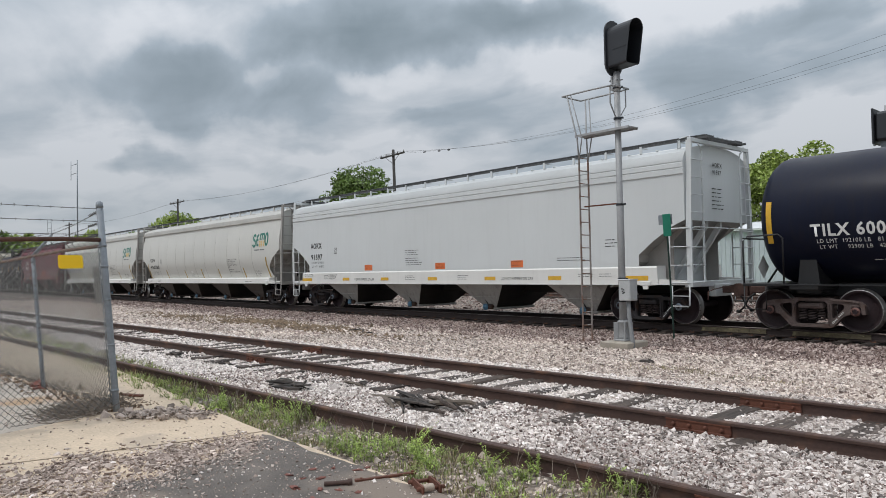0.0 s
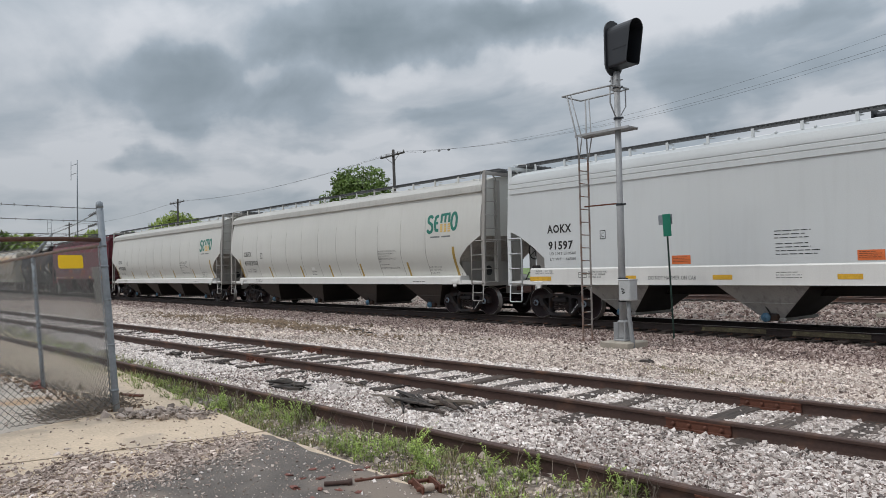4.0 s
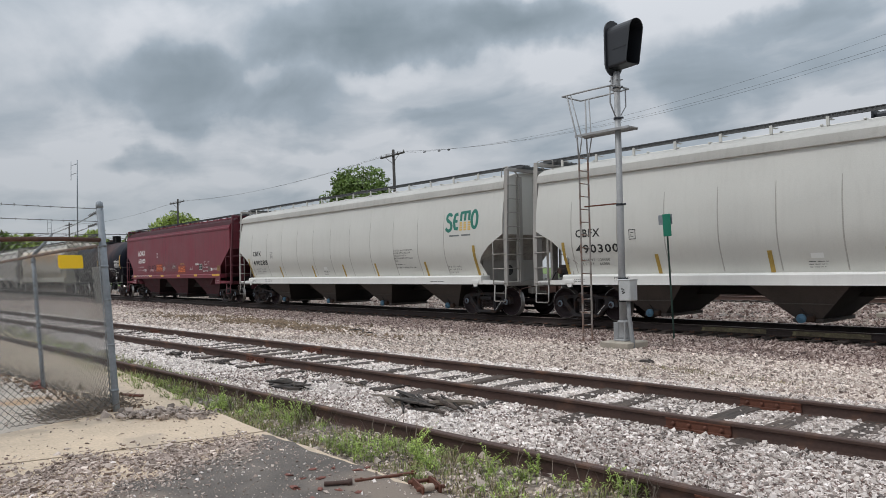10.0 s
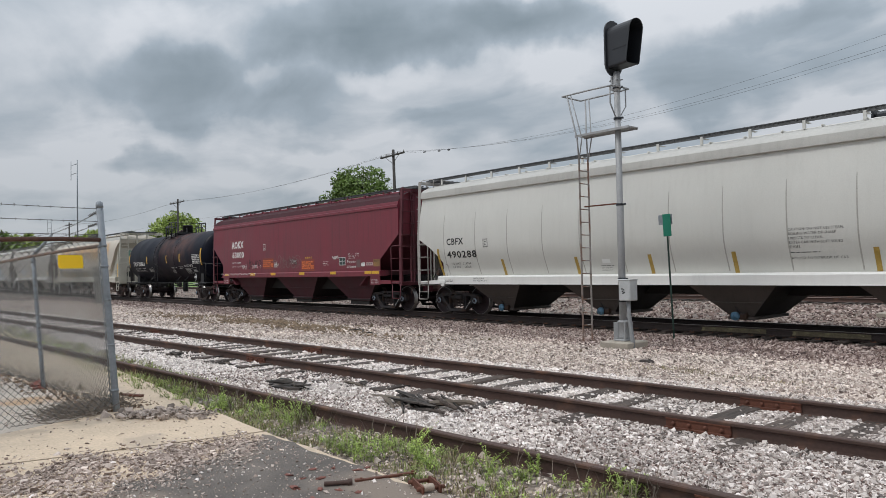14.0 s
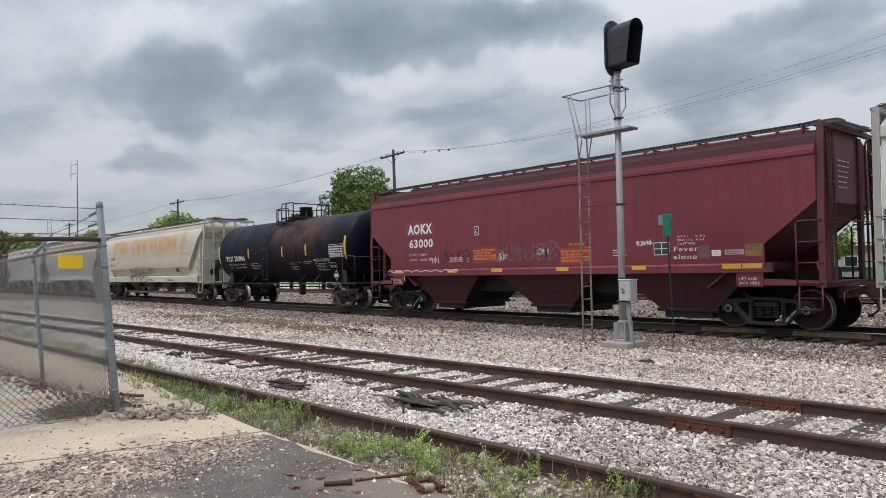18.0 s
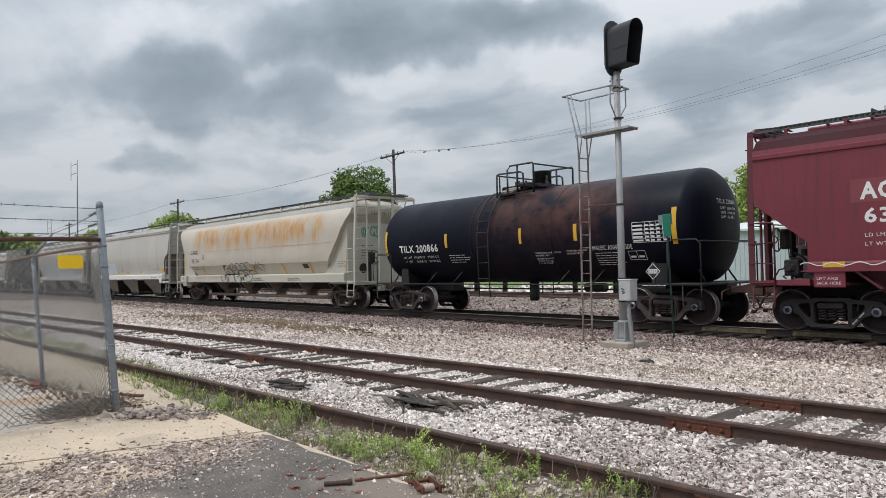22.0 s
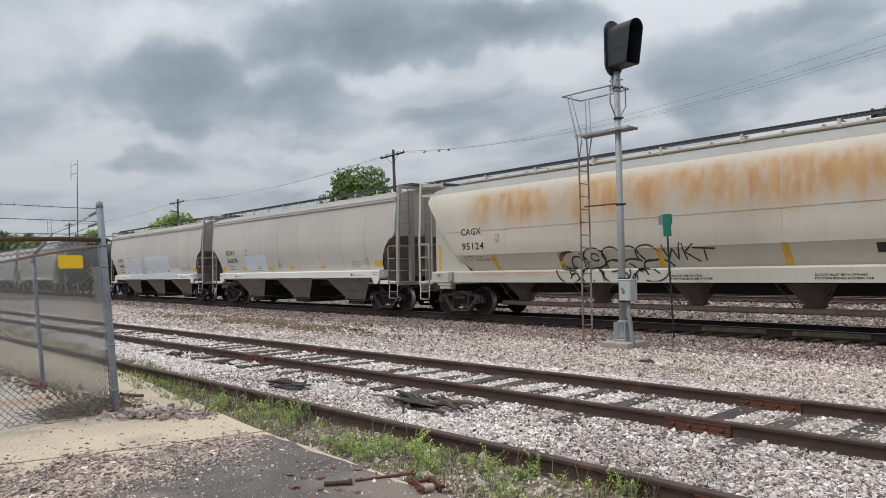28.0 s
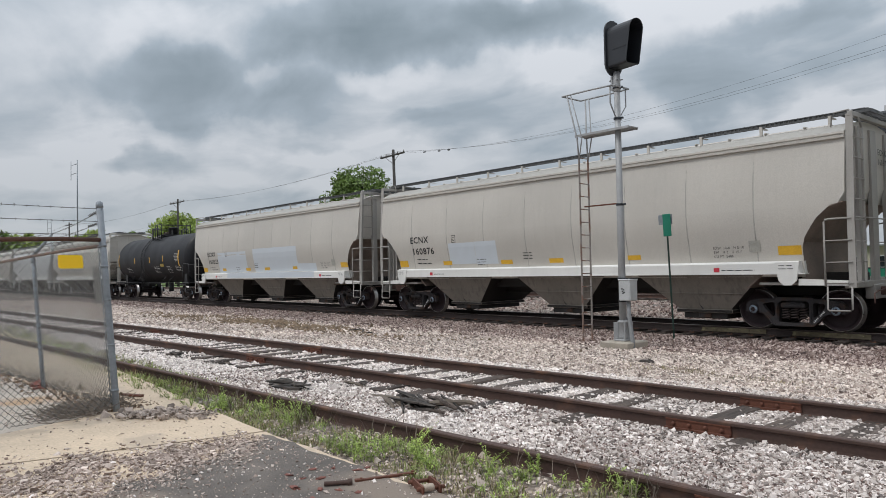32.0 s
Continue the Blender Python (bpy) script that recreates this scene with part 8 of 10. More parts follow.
def signal_mast():
    mx, my, g = -8.92, 12.85, -0.20
    sig = thing("railway_signal", "aluminium railway signal mast with a black hooded head", "signal", m=pose(mx, my, g))
    bm = B()
    box(bm, -0.31, 0.38, -0.42, 0.34, -0.25, 0.13, 0.02)
    part("footing", bm, M_FOUND, sig, "tan concrete footing block")
    bm = B()
    lathe(bm, [(0.075, 0.13), (0.075, 3.0), (0.066, 3.05), (0.066, 5.86)], "z", 20)
    part("mast", bm, M_ALU, sig, smooth=True)
    bm = B()
    box(bm, -0.15, 0.15, -0.15, 0.15, 0.13, 0.17, 0.01)
    lathe(bm, [(0.12, 0.17), (0.105, 0.22), (0.10, 0.50), (0.12, 0.52), (0.12, 0.55), (0.08, 0.56)], "z", 8)
    for a in (0, 90, 180, 270):
        r = Matrix.Rotation(radians(a + 45), 3, "Z")
        c = r @ Vector((0.15, 0, 0))
        box(bm, c.x - 0.05, c.x + 0.05, c.y - 0.015, c.y + 0.015, 0.17, 0.52, 0.004, Matrix.Rotation(radians(a + 45), 3, "Z"))
        lathe(bm, [(0.022, 0.17), (0.022, 0.20), (0.012, 0.20), (0.012, 0.24)], "z", 6, centre=(c.x * 1.05, c.y * 1.05, 0))
    part("mast_base", bm, M_ALU, sig)
    bm = B()
    box(bm, 0.06, 0.34, -0.22, 0.06, 0.98, 1.42, 0.02)
    bx = part("junction_box", bm, M_CABBOX, sig, "silver junction box with a dark label")
    bm = B()
    box(bm, 0.05, 0.35, -0.232, 0.07, 1.405, 1.435, 0.008)
    part("lid", bm, M_CABBOX, bx)
    bm = B()
    for i, (x, z) in enumerate(((0.13, 1.22), (0.17, 1.20), (0.14, 1.17), (0.18, 1.15), (0.15, 1.13))):
        box(bm, x, x + 0.035, -0.226, -0.222, z, z + 0.025)
    part("label", bm, M_INK, bx)
    bm = B()
    tube(bm, [(0.20, -0.08, 0.99), (0.22, -0.10, 0.70), (0.33, -0.16, 0.16), (0.36, -0.18, -0.02)], 0.045, 10)
    part("conduit", bm, mat("grey_conduit", (0.22, 0.225, 0.23), 0.6, var=0.15, bump=0.001), sig, "grey cable conduit")
    for z in (0.97, 1.44, 3.02, 4.86, 5.52):
        bm = B()
        lathe(bm, [(0.080, z - 0.025), (0.088, z - 0.02), (0.088, z + 0.02), (0.080, z + 0.025)], "z", 16)
        box(bm, 0.07, 0.14, -0.02, 0.02, z - 0.02, z + 0.02, 0.004)
        part("clamp", bm, M_SIGBLK, sig)
    # ladder with splayed cage top
    lx = -0.93
    bm = B()
    for s in (-1, 1):
        box(bm, lx - 0.008, lx + 0.008, s * 0.16 - 0.028, s * 0.16 + 0.028, 0.08, 4.10, 0.004)
    lad = part("ladder", bm, M_LADDER, sig, "slim access ladder flecked with rust")
    me = to_mesh("rung", tube(B(), [(0, -0.17, 0), (0, 0.17, 0)], 0.013, 6), M_LADDER)
    for i in range(14):
        part("rung", me, None, lad, m=pose(lx, 0, 0.42 + 0.285 * i))
    for s in (-1, 1):
        bm = B()
        tube(bm, [(lx, s * 0.16, 4.05), (lx - 0.03, s * 0.17, 4.55), (lx - 0.16, s * 0.33, 5.52)], 0.018, 6)
        tube(bm, [(lx, s * 0.16, 4.05), (lx + 0.10, s * 0.17, 4.55), (lx - 0.06, s * 0.33, 5.52)], 0.014, 6)
        part("cage_bar", bm, M_ALU, sig)
    bm = B()
    tube(bm, [(0.10, -0.28, 5.52), (-0.4, -0.33, 5.52), (-1.22, -0.33, 5.52), (-1.22, 0.33, 5.52), (-0.4, 0.33, 5.52), (0.10, 0.28, 5.52), (0.10, -0.28, 5.52)], 0.020, 6)
    part("guard_rail", bm, M_ALU, sig)
    for s in (-1, 1):
        bm = B()
        tube(bm, [(0.02, s * 0.28, 5.52), (0.02, s * 0.28, 5.15), (0.0, s * 0.08, 4.90)], 0.016, 6)
        part("rail_brace", bm, M_ALU, sig)
    bm = B()
    box(bm, -1.02, 0.38, -0.17, 0.17, 4.61, 4.635, 0.006)
    for s in (-1, 1):
        box(bm, -1.02, 0.38, s * 0.17 - 0.010, s * 0.17 + 0.010, 4.585, 4.640, 0.004)
    part("platform", bm, M_ALU, sig, "narrow aluminium service platform")
    bm = B()
    box(bm, lx, -0.05, -0.02, 0.02, 3.03, 3.06, 0.004)
    part("ladder_strut", bm, M_RUSTBAR, sig, "rust-brown ladder strut")
    # head: round-topped backplate, case and deep square-bottomed hood
    hd = part("signal_head", B(), M_SIGBLK, sig, m=pose(0.0, 0, HEAD_Z, 0, 0, -8))

    def arch(w, top, low, r, n=12):
        """Outline with a round top and small rounded lower corners."""
        pts = [(w * math.cos(math.pi * i / n), top - w + w * math.sin(math.pi * i / n)) for i in range(n + 1)]
        for cx, a0 in ((-w + r, 180), (w - r, 270)):
            pts += [(cx + r * math.cos(radians(a0 + 90 * i / 4)), low + r + r * math.sin(radians(a0 + 90 * i / 4))) for i in range(5)]
        return pts

    bm = B()
    out = arch(0.25, 0.60, -0.60, 0.24)
    a = [bm.verts.new((-0.10, y, z)) for y, z in out]
    b = [bm.verts.new((-0.06, y, z)) for y, z in out]
    bm.faces.new(a)
    bm.faces.new(b[::-1])
    for i in range(len(out)):
        j = (i + 1) % len(out)
        bm.faces.new((a[i], a[j], b[j], b[i]))
    part("backplate", bm, M_SIGBLK, hd)
    bm = B()
    outer, inner = arch(0.205, 0.465, -0.45, 0.05), arch(0.195, 0.455, -0.44, 0.045)

    def front(z):
        return 0.62 - 0.17 * (0.52 - z) / 0.98

    r0 = [bm.verts.new((-0.06, y, z)) for y, z in outer]
    r1 = [bm.verts.new((front(z), y, z)) for y, z in outer]
    r2 = [bm.verts.new((front(z), y, z)) for y, z in inner]
    r3 = [bm.verts.new((-0.05, y, z)) for y, z in inner]
    for p, q in ((r0, r1), (r1, r2), (r2, r3)):
        for i in range(len(outer)):
            j = (i + 1) % len(outer)
            bm.faces.new((p[i], p[j], q[j], q[i]))
    part("hood", bm, M_SIGBLK, hd)
    bm = B()
    for z in (-0.30, 0.0, 0.30):
        lathe(bm, [(0.11, -0.05), (0.11, -0.02), (0.06, 0.0)], "x", 16, centre=(0, 0, z))
    part("lens", bm, M_GLASS, hd, "dark unlit signal lenses")
    bm = B()
    box(bm, -0.16, -0.10, -0.16, 0.16, -0.44, 0.44, 0.02)
    for k in range(9):
        for s in (-1, 1):
            lathe(bm, [(0.014, -0.115), (0.014, -0.10), (0.008, -0.125)], "x", 6, centre=(0, s * 0.225, -0.36 + 0.09 * k))
    part("lamp_case", bm, M_SIGBLK, hd)
    bm = B()
    lathe(bm, [(0.070, -0.95), (0.078, -0.94), (0.078, -0.60), (0.070, -0.59)], "z", 16, centre=(0.0, 0, 0))
    for s in (-1, 1):
        for z in (-0.86, -0.70):
            tube(bm, [(-0.13, s * 0.06, z), (0.11, s * 0.06, z)], 0.014, 6)
            lathe(bm, [(0.026, -0.13), (0.026, -0.105)], "x", 6, centre=(0, s * 0.06, z))
    box(bm, -0.11, -0.06, -0.075, 0.075, -0.92, -0.60, 0.008)
    part("mounting", bm, M_ALU, hd)
    bm = B()
    box(bm, 0.10, 0.46, -0.212, -0.204, -0.10, -0.085)
    part("hood_seam", bm, M_SIGBLK, hd)
    return sig


signal_mast()


def far_signal():
    s = thing("railway_signal", "dark signal head on a mast beyond the train", "signal", m=pose(-7.45, 25.0, -0.25))
    bm = B()
    lathe(bm, [(0.075, 0.0), (0.075, 6.6)], "z", 12)
    part("mast", bm, M_ALU, s)
    bm = B()
    box(bm, -0.30, 0.75, -0.25, 0.25, 5.48, 6.40, 0.08)
    box(bm, -0.36, -0.30, -0.33, 0.33, 5.40, 6.52, 0.02)
    part("signal_head", bm, M_SIGBLK, s)
    bm = B()
    for k in range(7):
        box(bm, -0.42, -0.36, -0.05, 0.05, 5.2 + 0.18 * k, 5.26 + 0.18 * k, 0.01)
    box(bm, -0.20, 0.12, -0.07, 0.07, 5.15, 5.50, 0.02)
    part("bracket", bm, M_GALV, s)
    bm = B()
    box(bm, -0.4, 0.4, -0.4, 0.4, -0.2, 0.15, 0.02)
    part("footing", bm, M_FOUND, s)


far_signal()


def marker_post():
    p = thing("marker_post", "slim dark green post with a green plate and grey backing plate", "marker post", m=pose(-8.98, 14.93, -0.22, 1.2, -1.6, 0))
    bm = B()
    box(bm, -0.022, 0.022, -0.004, 0.004, 0, 2.75)
    box(bm, -0.004, 0.004, -0.02, 0.02, 0, 2.75)
    part("post", bm, M_POSTG, p)
    bm = B()
    box(bm, -0.085, 0.125, -0.035, -0.02, 2.40, 2.92, 0.008)
    part("plate", bm, M_SIGNG, p, "green marker plate")
    bm = B()
    box(bm, -0.22, 0.14, 0.012, 0.022, 2.68, 2.91, 0.004)
    part("backing_plate", bm, M_GALV, p, "grey metal backing plate")


marker_post()


# ---------------------------------------------------------------- chain-link fence
def lean(x, y, z):
    return (x - 0.052 * z, y - 0.058 * z, z)


P0 = Vector((-8.36, 2.49))
A1 = P0 + Vector((0.328, -0.945)) * 4.2
B1 = P0 + Vector((-0.9966, -0.082)) * 9.8


def chain_link(a, b, z0, z1a, z1b, step=0.036):
    """Woven diamond wires between two ends."""
    n = int((b - a).length / step)
    verts, faces = [], []
    r = 0.0032
    d = (b - a).normalized()
    nrm = Vector((-d.y, d.x))
    for i in range(n):
        base = i / n
        top = z1a + (z1b - z1a) * base
        k = int((top - z0) / step)
        for s in range(k):
            for u0, u1 in ((0, 1) if (s + i) % 2 == 0 else (1, 0),):
                p = [a + d * (step * (i + u)) for u in (u0, u1)]
                off = 0.003 * (1 if s % 2 else -1)
                q = [Vector(lean(p[0].x + nrm.x * off, p[0].y + nrm.y * off, z0 + s * step)), Vector(lean(p[1].x + nrm.x * off, p[1].y + nrm.y * off, z0 + (s + 1) * step))]
                e1 = Vector((nrm.x, nrm.y, 0)) * r
                e2 = (q[1] - q[0]).normalized().cross(e1.normalized()) * r
                m = len(verts)
                for c in q:
                    verts += [c + e1, c - e1 * 0.5 + e2 * 0.87, c - e1 * 0.5 - e2 * 0.87]
                for t in range(3):
                    t2 = (t + 1) % 3
                    faces.append((m + t, m + t2, m + 3 + t2, m + 3 + t))
    return verts, faces


def fence():
    f = thing("chain_link_fence", "leaning chain-link fence with rusty top rails and barbed wire", "fence")
    for name, a, b, za, zb in (("mesh", P0, A1, 1.965, 1.90), ("mesh", P0, B1, 1.82, 1.73)):
        v, fc = chain_link(a, b, 0.06, za, zb)
        me = bpy.data.meshes.new("wire_mesh")
        me.from_pydata(v, [], fc)
        me.materials.append(M_WIRE)
        ob = new("wire_mesh", me)
        ob.parent = f
        tagged(ob, "dull galvanised diamond wire mesh", kind="stuff")
    # posts
    def post(p, h, r, name="post", cap=True):
        bm = B()
        pts = [lean(p.x, p.y, z) for z in (-0.2, 0.4, 0.9, 1.4, h - 0.04)]
        tube(bm, pts, r, 16)
        if cap:
            tube(bm, [lean(p.x, p.y, h - 0.05), lean(p.x, p.y, h - 0.02), lean(p.x, p.y, h + 0.01), lean(p.x, p.y, h + 0.03)], [r * 1.05, r * 1.07, r * 0.95, r * 0.35], 16)
        return part(name, bm, M_GALV, f, "galvanised steel fence post")
    end = post(P0, 2.32, 0.037)
    for z in (0.25, 0.75, 1.25, 1.62, 1.85):
        bm = B()
        tube(bm, [lean(P0.x, P0.y, z - 0.012), lean(P0.x, P0.y, z + 0.012)], 0.042, 16)
        part("tension_band", bm, M_GALV, end)
    bm = B()
    q = [lean(P0.x - 0.07, P0.y - 0.03, z) for z in (0.1, 1.85)]
    tube(bm, q, 0.006, 6)
    part("tension_bar", bm, M_GALV, f)
    dB = (B1 - P0).normalized()
    for k in (1, 2, 3):
        p = P0 + dB * 2.45 * k
        post(p, 1.76, 0.028)
        bm = B()
        x, y, z = lean(p.x, p.y, 1.80)
        tube(bm, [(x, y, z), (x + 0.19, y + 0.20, z + 0.30)], [0.028, 0.014], 6)
        part("barb_arm", bm, M_GALV, f)
    dA = (A1 - P0).normalized()
    p = P0 + dA * 2.9
    post(p, 2.3, 0.046)
    for a, b, za, zb, r, m in ((P0, A1, 1.915, 1.80, 0.024, M_PIPE), (P0, B1, 1.85, 1.63, 0.020, M_PIPE2)):
        n = 8
        bm = B()
        tube(bm, [lean(*(a + (b - a) * (i / n)), za + (zb - za) * i / n + (0.012 * math.sin(i * 1.3))) for i in range(n + 1)], r, 10)
        part("top_rail", bm, m, f, "brown rusted top rail" if m is M_PIPE else "rust-flecked top rail")
    # barbed wire
    rb = random.Random(4)
    for (a, b, zs, ze) in [(P0, A1, z, z + 0.01) for z in (2.26, 2.12, 1.975)]:
        bm = B()
        n = 24
        pts = [Vector(lean(*(a + (b - a) * (i / n)), zs + (ze - zs) * i / n - 0.03 * math.sin(math.pi * i / n))) for i in range(n + 1)]
        tube(bm, pts, 0.0035, 5)
        L = (b - a).length
        for j in range(int(L / 0.125)):
            u = (j + 0.5) * 0.125 / L * n
            c = pts[int(u)].lerp(pts[min(int(u) + 1, n)], u - int(u))
            for _ in range(2):
                w = Vector((rb.uniform(-1, 1), rb.uniform(-1, 1), rb.uniform(-1, 1))).normalized() * 0.016
                tube(bm, [c - w, c + w], 0.0022, 4)
        part("barbed_wire", bm, M_WIRE, f)
    p2 = P0 + dB * 2.45
    x2, y2, z2 = lean(p2.x, p2.y, 1.80)
    for k, zs in enumerate((2.24, 2.11, 1.98)):
        bm = B()
        s = Vector(lean(P0.x, P0.y, zs))
        e = Vector((x2 + 0.19 * (1 - 0.3 * k), y2 + 0.20 * (1 - 0.3 * k), z2 + 0.30 * (1 - 0.3 * k)))
        e2 = e + (Vector((B1.x, B1.y, z2)) - Vector((P0.x, P0.y, z2))).normalized() * 5
        pts = [s.lerp(e, i / 8) + Vector((0, 0, -0.02 * math.sin(math.pi * i / 8))) for i in range(9)] + [e2]
        tube(bm, pts, 0.0035, 5)
        for j in range(30):
            u = (j + 0.5) / 30 * 8
            c = pts[int(u)].lerp(pts[int(u) + 1], u - int(u))
            w = Vector((rb.uniform(-1, 1), rb.uniform(-1, 1), rb.uniform(-1, 1))).normalized() * 0.016
            tube(bm, [c - w, c + w], 0.0022, 4)
        # the bunched, twisted end at the post
        for j in range(18):
            c = s.lerp(e, 0.02 + 0.010 * j)
            w = Vector((rb.uniform(-1, 1), rb.uniform(-1, 1), rb.uniform(-1, 1))).normalized() * 0.022
            tube(bm, [c - w, c + w], 0.004, 4)
        part("barbed_wire", bm, M_WIRE, f)
    # sheet metal sign tied to the mesh
    bm = B()
    c0, c1 = P0 + dA * 0.26, P0 + dA * 0.54
    nrm = Vector((dA.y, -dA.x)) * -0.012
    a, b = c0 + nrm, c1 + nrm
    z0, z1 = 1.60, 1.742
    v = [bm.verts.new(lean(p.x, p.y, z)) for p, z in ((a, z0 + .02), (a, z1 - .02), (a.lerp(b, 0.05), z1), (a.lerp(b, .95), z1), (b, z1 - .02), (b, z0 + .02), (b.lerp(a, .05), z0), (a.lerp(b, .05), z0))]
    bm.faces.new(v)
    s = new("fence_sign", to_mesh("fence_sign", bm, M_SIGNY))
    s.modifiers.new("thick", "SOLIDIFY").thickness = 0.003
    tagged(s, "plain yellow metal sign tied to the fence", "sign")
    return f


fence()


def fence_scrap():
    """A pale crumpled strip caught on the mesh beside the end post."""
    bm = B()
    r = random.Random(8)
    d = (B1 - P0).normalized()
    rows = []
    for i in range(9):
        z = 1.20 + 0.42 * i / 8
        p, q = P0 + d * (0.22 + r.uniform(-0.02, 0.02)), P0 + d * (0.46 + r.uniform(-0.05, 0.03))
        rows.append([bm.verts.new(lean(p.x + r.uniform(-.01, .01), p.y + 0.03, z)), bm.verts.new(lean((p.x + q.x) / 2, p.y + 0.05, z)), bm.verts.new(lean(q.x, q.y + 0.03, z))])
    for a, b in zip(rows, rows[1:]):
        for i in range(2):
            bm.faces.new((a[i], a[i + 1], b[i + 1], b[i]))
    s = new("plastic_scrap", to_mesh("plastic_scrap", bm, mat("weathered_pale_plastic", (0.33, 0.32, 0.30), 0.7, var=0.25, scale=9, bump=0.003)))
    s.modifiers.new("thick", "SOLIDIFY").thickness = 0.004
    tagged(s, "pale crumpled plastic scrap caught on the fence", "scrap")


fence_scrap()


# ---------------------------------------------------------------- poles, wires, mast
def utility_pole(x, y, h, arm, tilt=0.0, label="weathered wooden utility pole with one crossarm"):
    p = thing("utility_pole", label, "utility pole", "poles along the railway", m=pose(x, y, -0.3, 0, tilt, 0))
    bm = B()
    tube(bm, [(0, 0, 0), (0, 0, h * 0.5), (0, 0, h + 0.3)], [0.17, 0.15, 0.12], 12)
    part("pole", bm, M_POLE, p)
    bm = B()
    box(bm, -arm, arm, -0.07, 0.07, h - 0.30, h - 0.17, 0.01)
    c = part("crossarm", bm, M_POLE, p, m=pose(0, -0.14, 0))
    for s in (-1, 1):
        bm = B()
        tube(bm, [(s * arm * 0.55, -0.14, h - 0.30), (s * 0.06, -0.12, h - 0.95)], 0.022, 6)
        part("brace", bm, M_POLE, p)
    for u in (-0.95, -0.45, 0.45, 0.95):
        bm = B()
        lathe(bm, [(0.035, h - 0.17), (0.06, h - 0.10), (0.035, h - 0.06), (0.055, h - 0.02), (0.02, h + 0.02)], "z", 8, centre=(u * arm, 0, 0))
        part("insulator", bm, mat("grey_insulator", (0.25, 0.24, 0.23), 0.4, var=0.1, bump=0.0), c)
    return p


POLES = [(-50.7, 39.0, 12.4), (-102.3, 39.0, 12.4), (-151.0, 36.5, 12.0), (-196.0, 34.0, 11.2), (2.0, 39.0, 15.0)]
for x, y, h in POLES[:4]:
    utility_pole(x, y, h, 1.75 if x > -60 else 2.6, -1.6 if x == -50.7 else 0)
utility_pole(*POLES[4], 1.75)


def wires():
    runs = []
    order = sorted(POLES)
    for a, b in zip(order, order[1:]):
        right = b[0] > 0
        for off, dz in ((-1.65, 0.0), (0.8, -0.5), (1.65, -0.72)):
            runs.append(((a[0] + off * 0.55, a[1] - 0.14, a[2] - 0.32), (b[0] + off * 0.55, b[1] - 0.14, b[2] - 0.3 + (dz if right else 0)), 2.2 if right else 0.9))
        if not right:
            runs.append(((a[0], a[1], a[2] - 3.0), (b[0], b[1], b[2] - 3.0), 0.6))
    w = thing("overhead_wires", "thin dark overhead wires sagging between the poles", "overhead wires")
    for a, b, sag in runs:
        bm = B()
        a, b = Vector(a), Vector(b)
        tube(bm, [a.lerp(b, i / 14) - Vector((0, 0, sag * 4 * (i / 14) * (1 - i / 14))) for i in range(15)], 0.0065, 5)
        part("wire", bm, M_CABLE, w)
    bm = B()
    for x, z in ((-46.5, 11.55), (-44.6, 11.38), (-43.4, 11.30)):
        lathe(bm, [(0.03, -0.15), (0.06, -0.1), (0.06, 0.1), (0.03, 0.15)], "x", 8, centre=(x, 38.86, z))
    part("splice", bm, M_CABLE, w)


wires()


def radio_mast(x, y, h, label):
    r = thing("radio_mast", label, "antenna mast", m=pose(x, y, -0.3))
    bm = B()
    tube(bm, [(0, 0, 0), (0, 0, h * 0.7), (0, 0, h)], [0.12, 0.10, 0.05], 8)
    part("pole", bm, M_GALV, r)
    for z in (h - 0.6, h - 2.0):
        bm = B()
        tube(bm, [(0, 0, z), (-3.6, 0, z + 0.1)], 0.045, 6)
        tube(bm, [(-3.6, 0, z - 0.8), (-3.6, 0, z + 0.9)], 0.04, 6)
        part("dipole", bm, M_GALV, r)


radio_mast(-119.3, 30.0, 19.8, "tall slim radio mast with two side dipoles")
radio_mast(-190, 42, 15.5, "thin distant antenna mast")


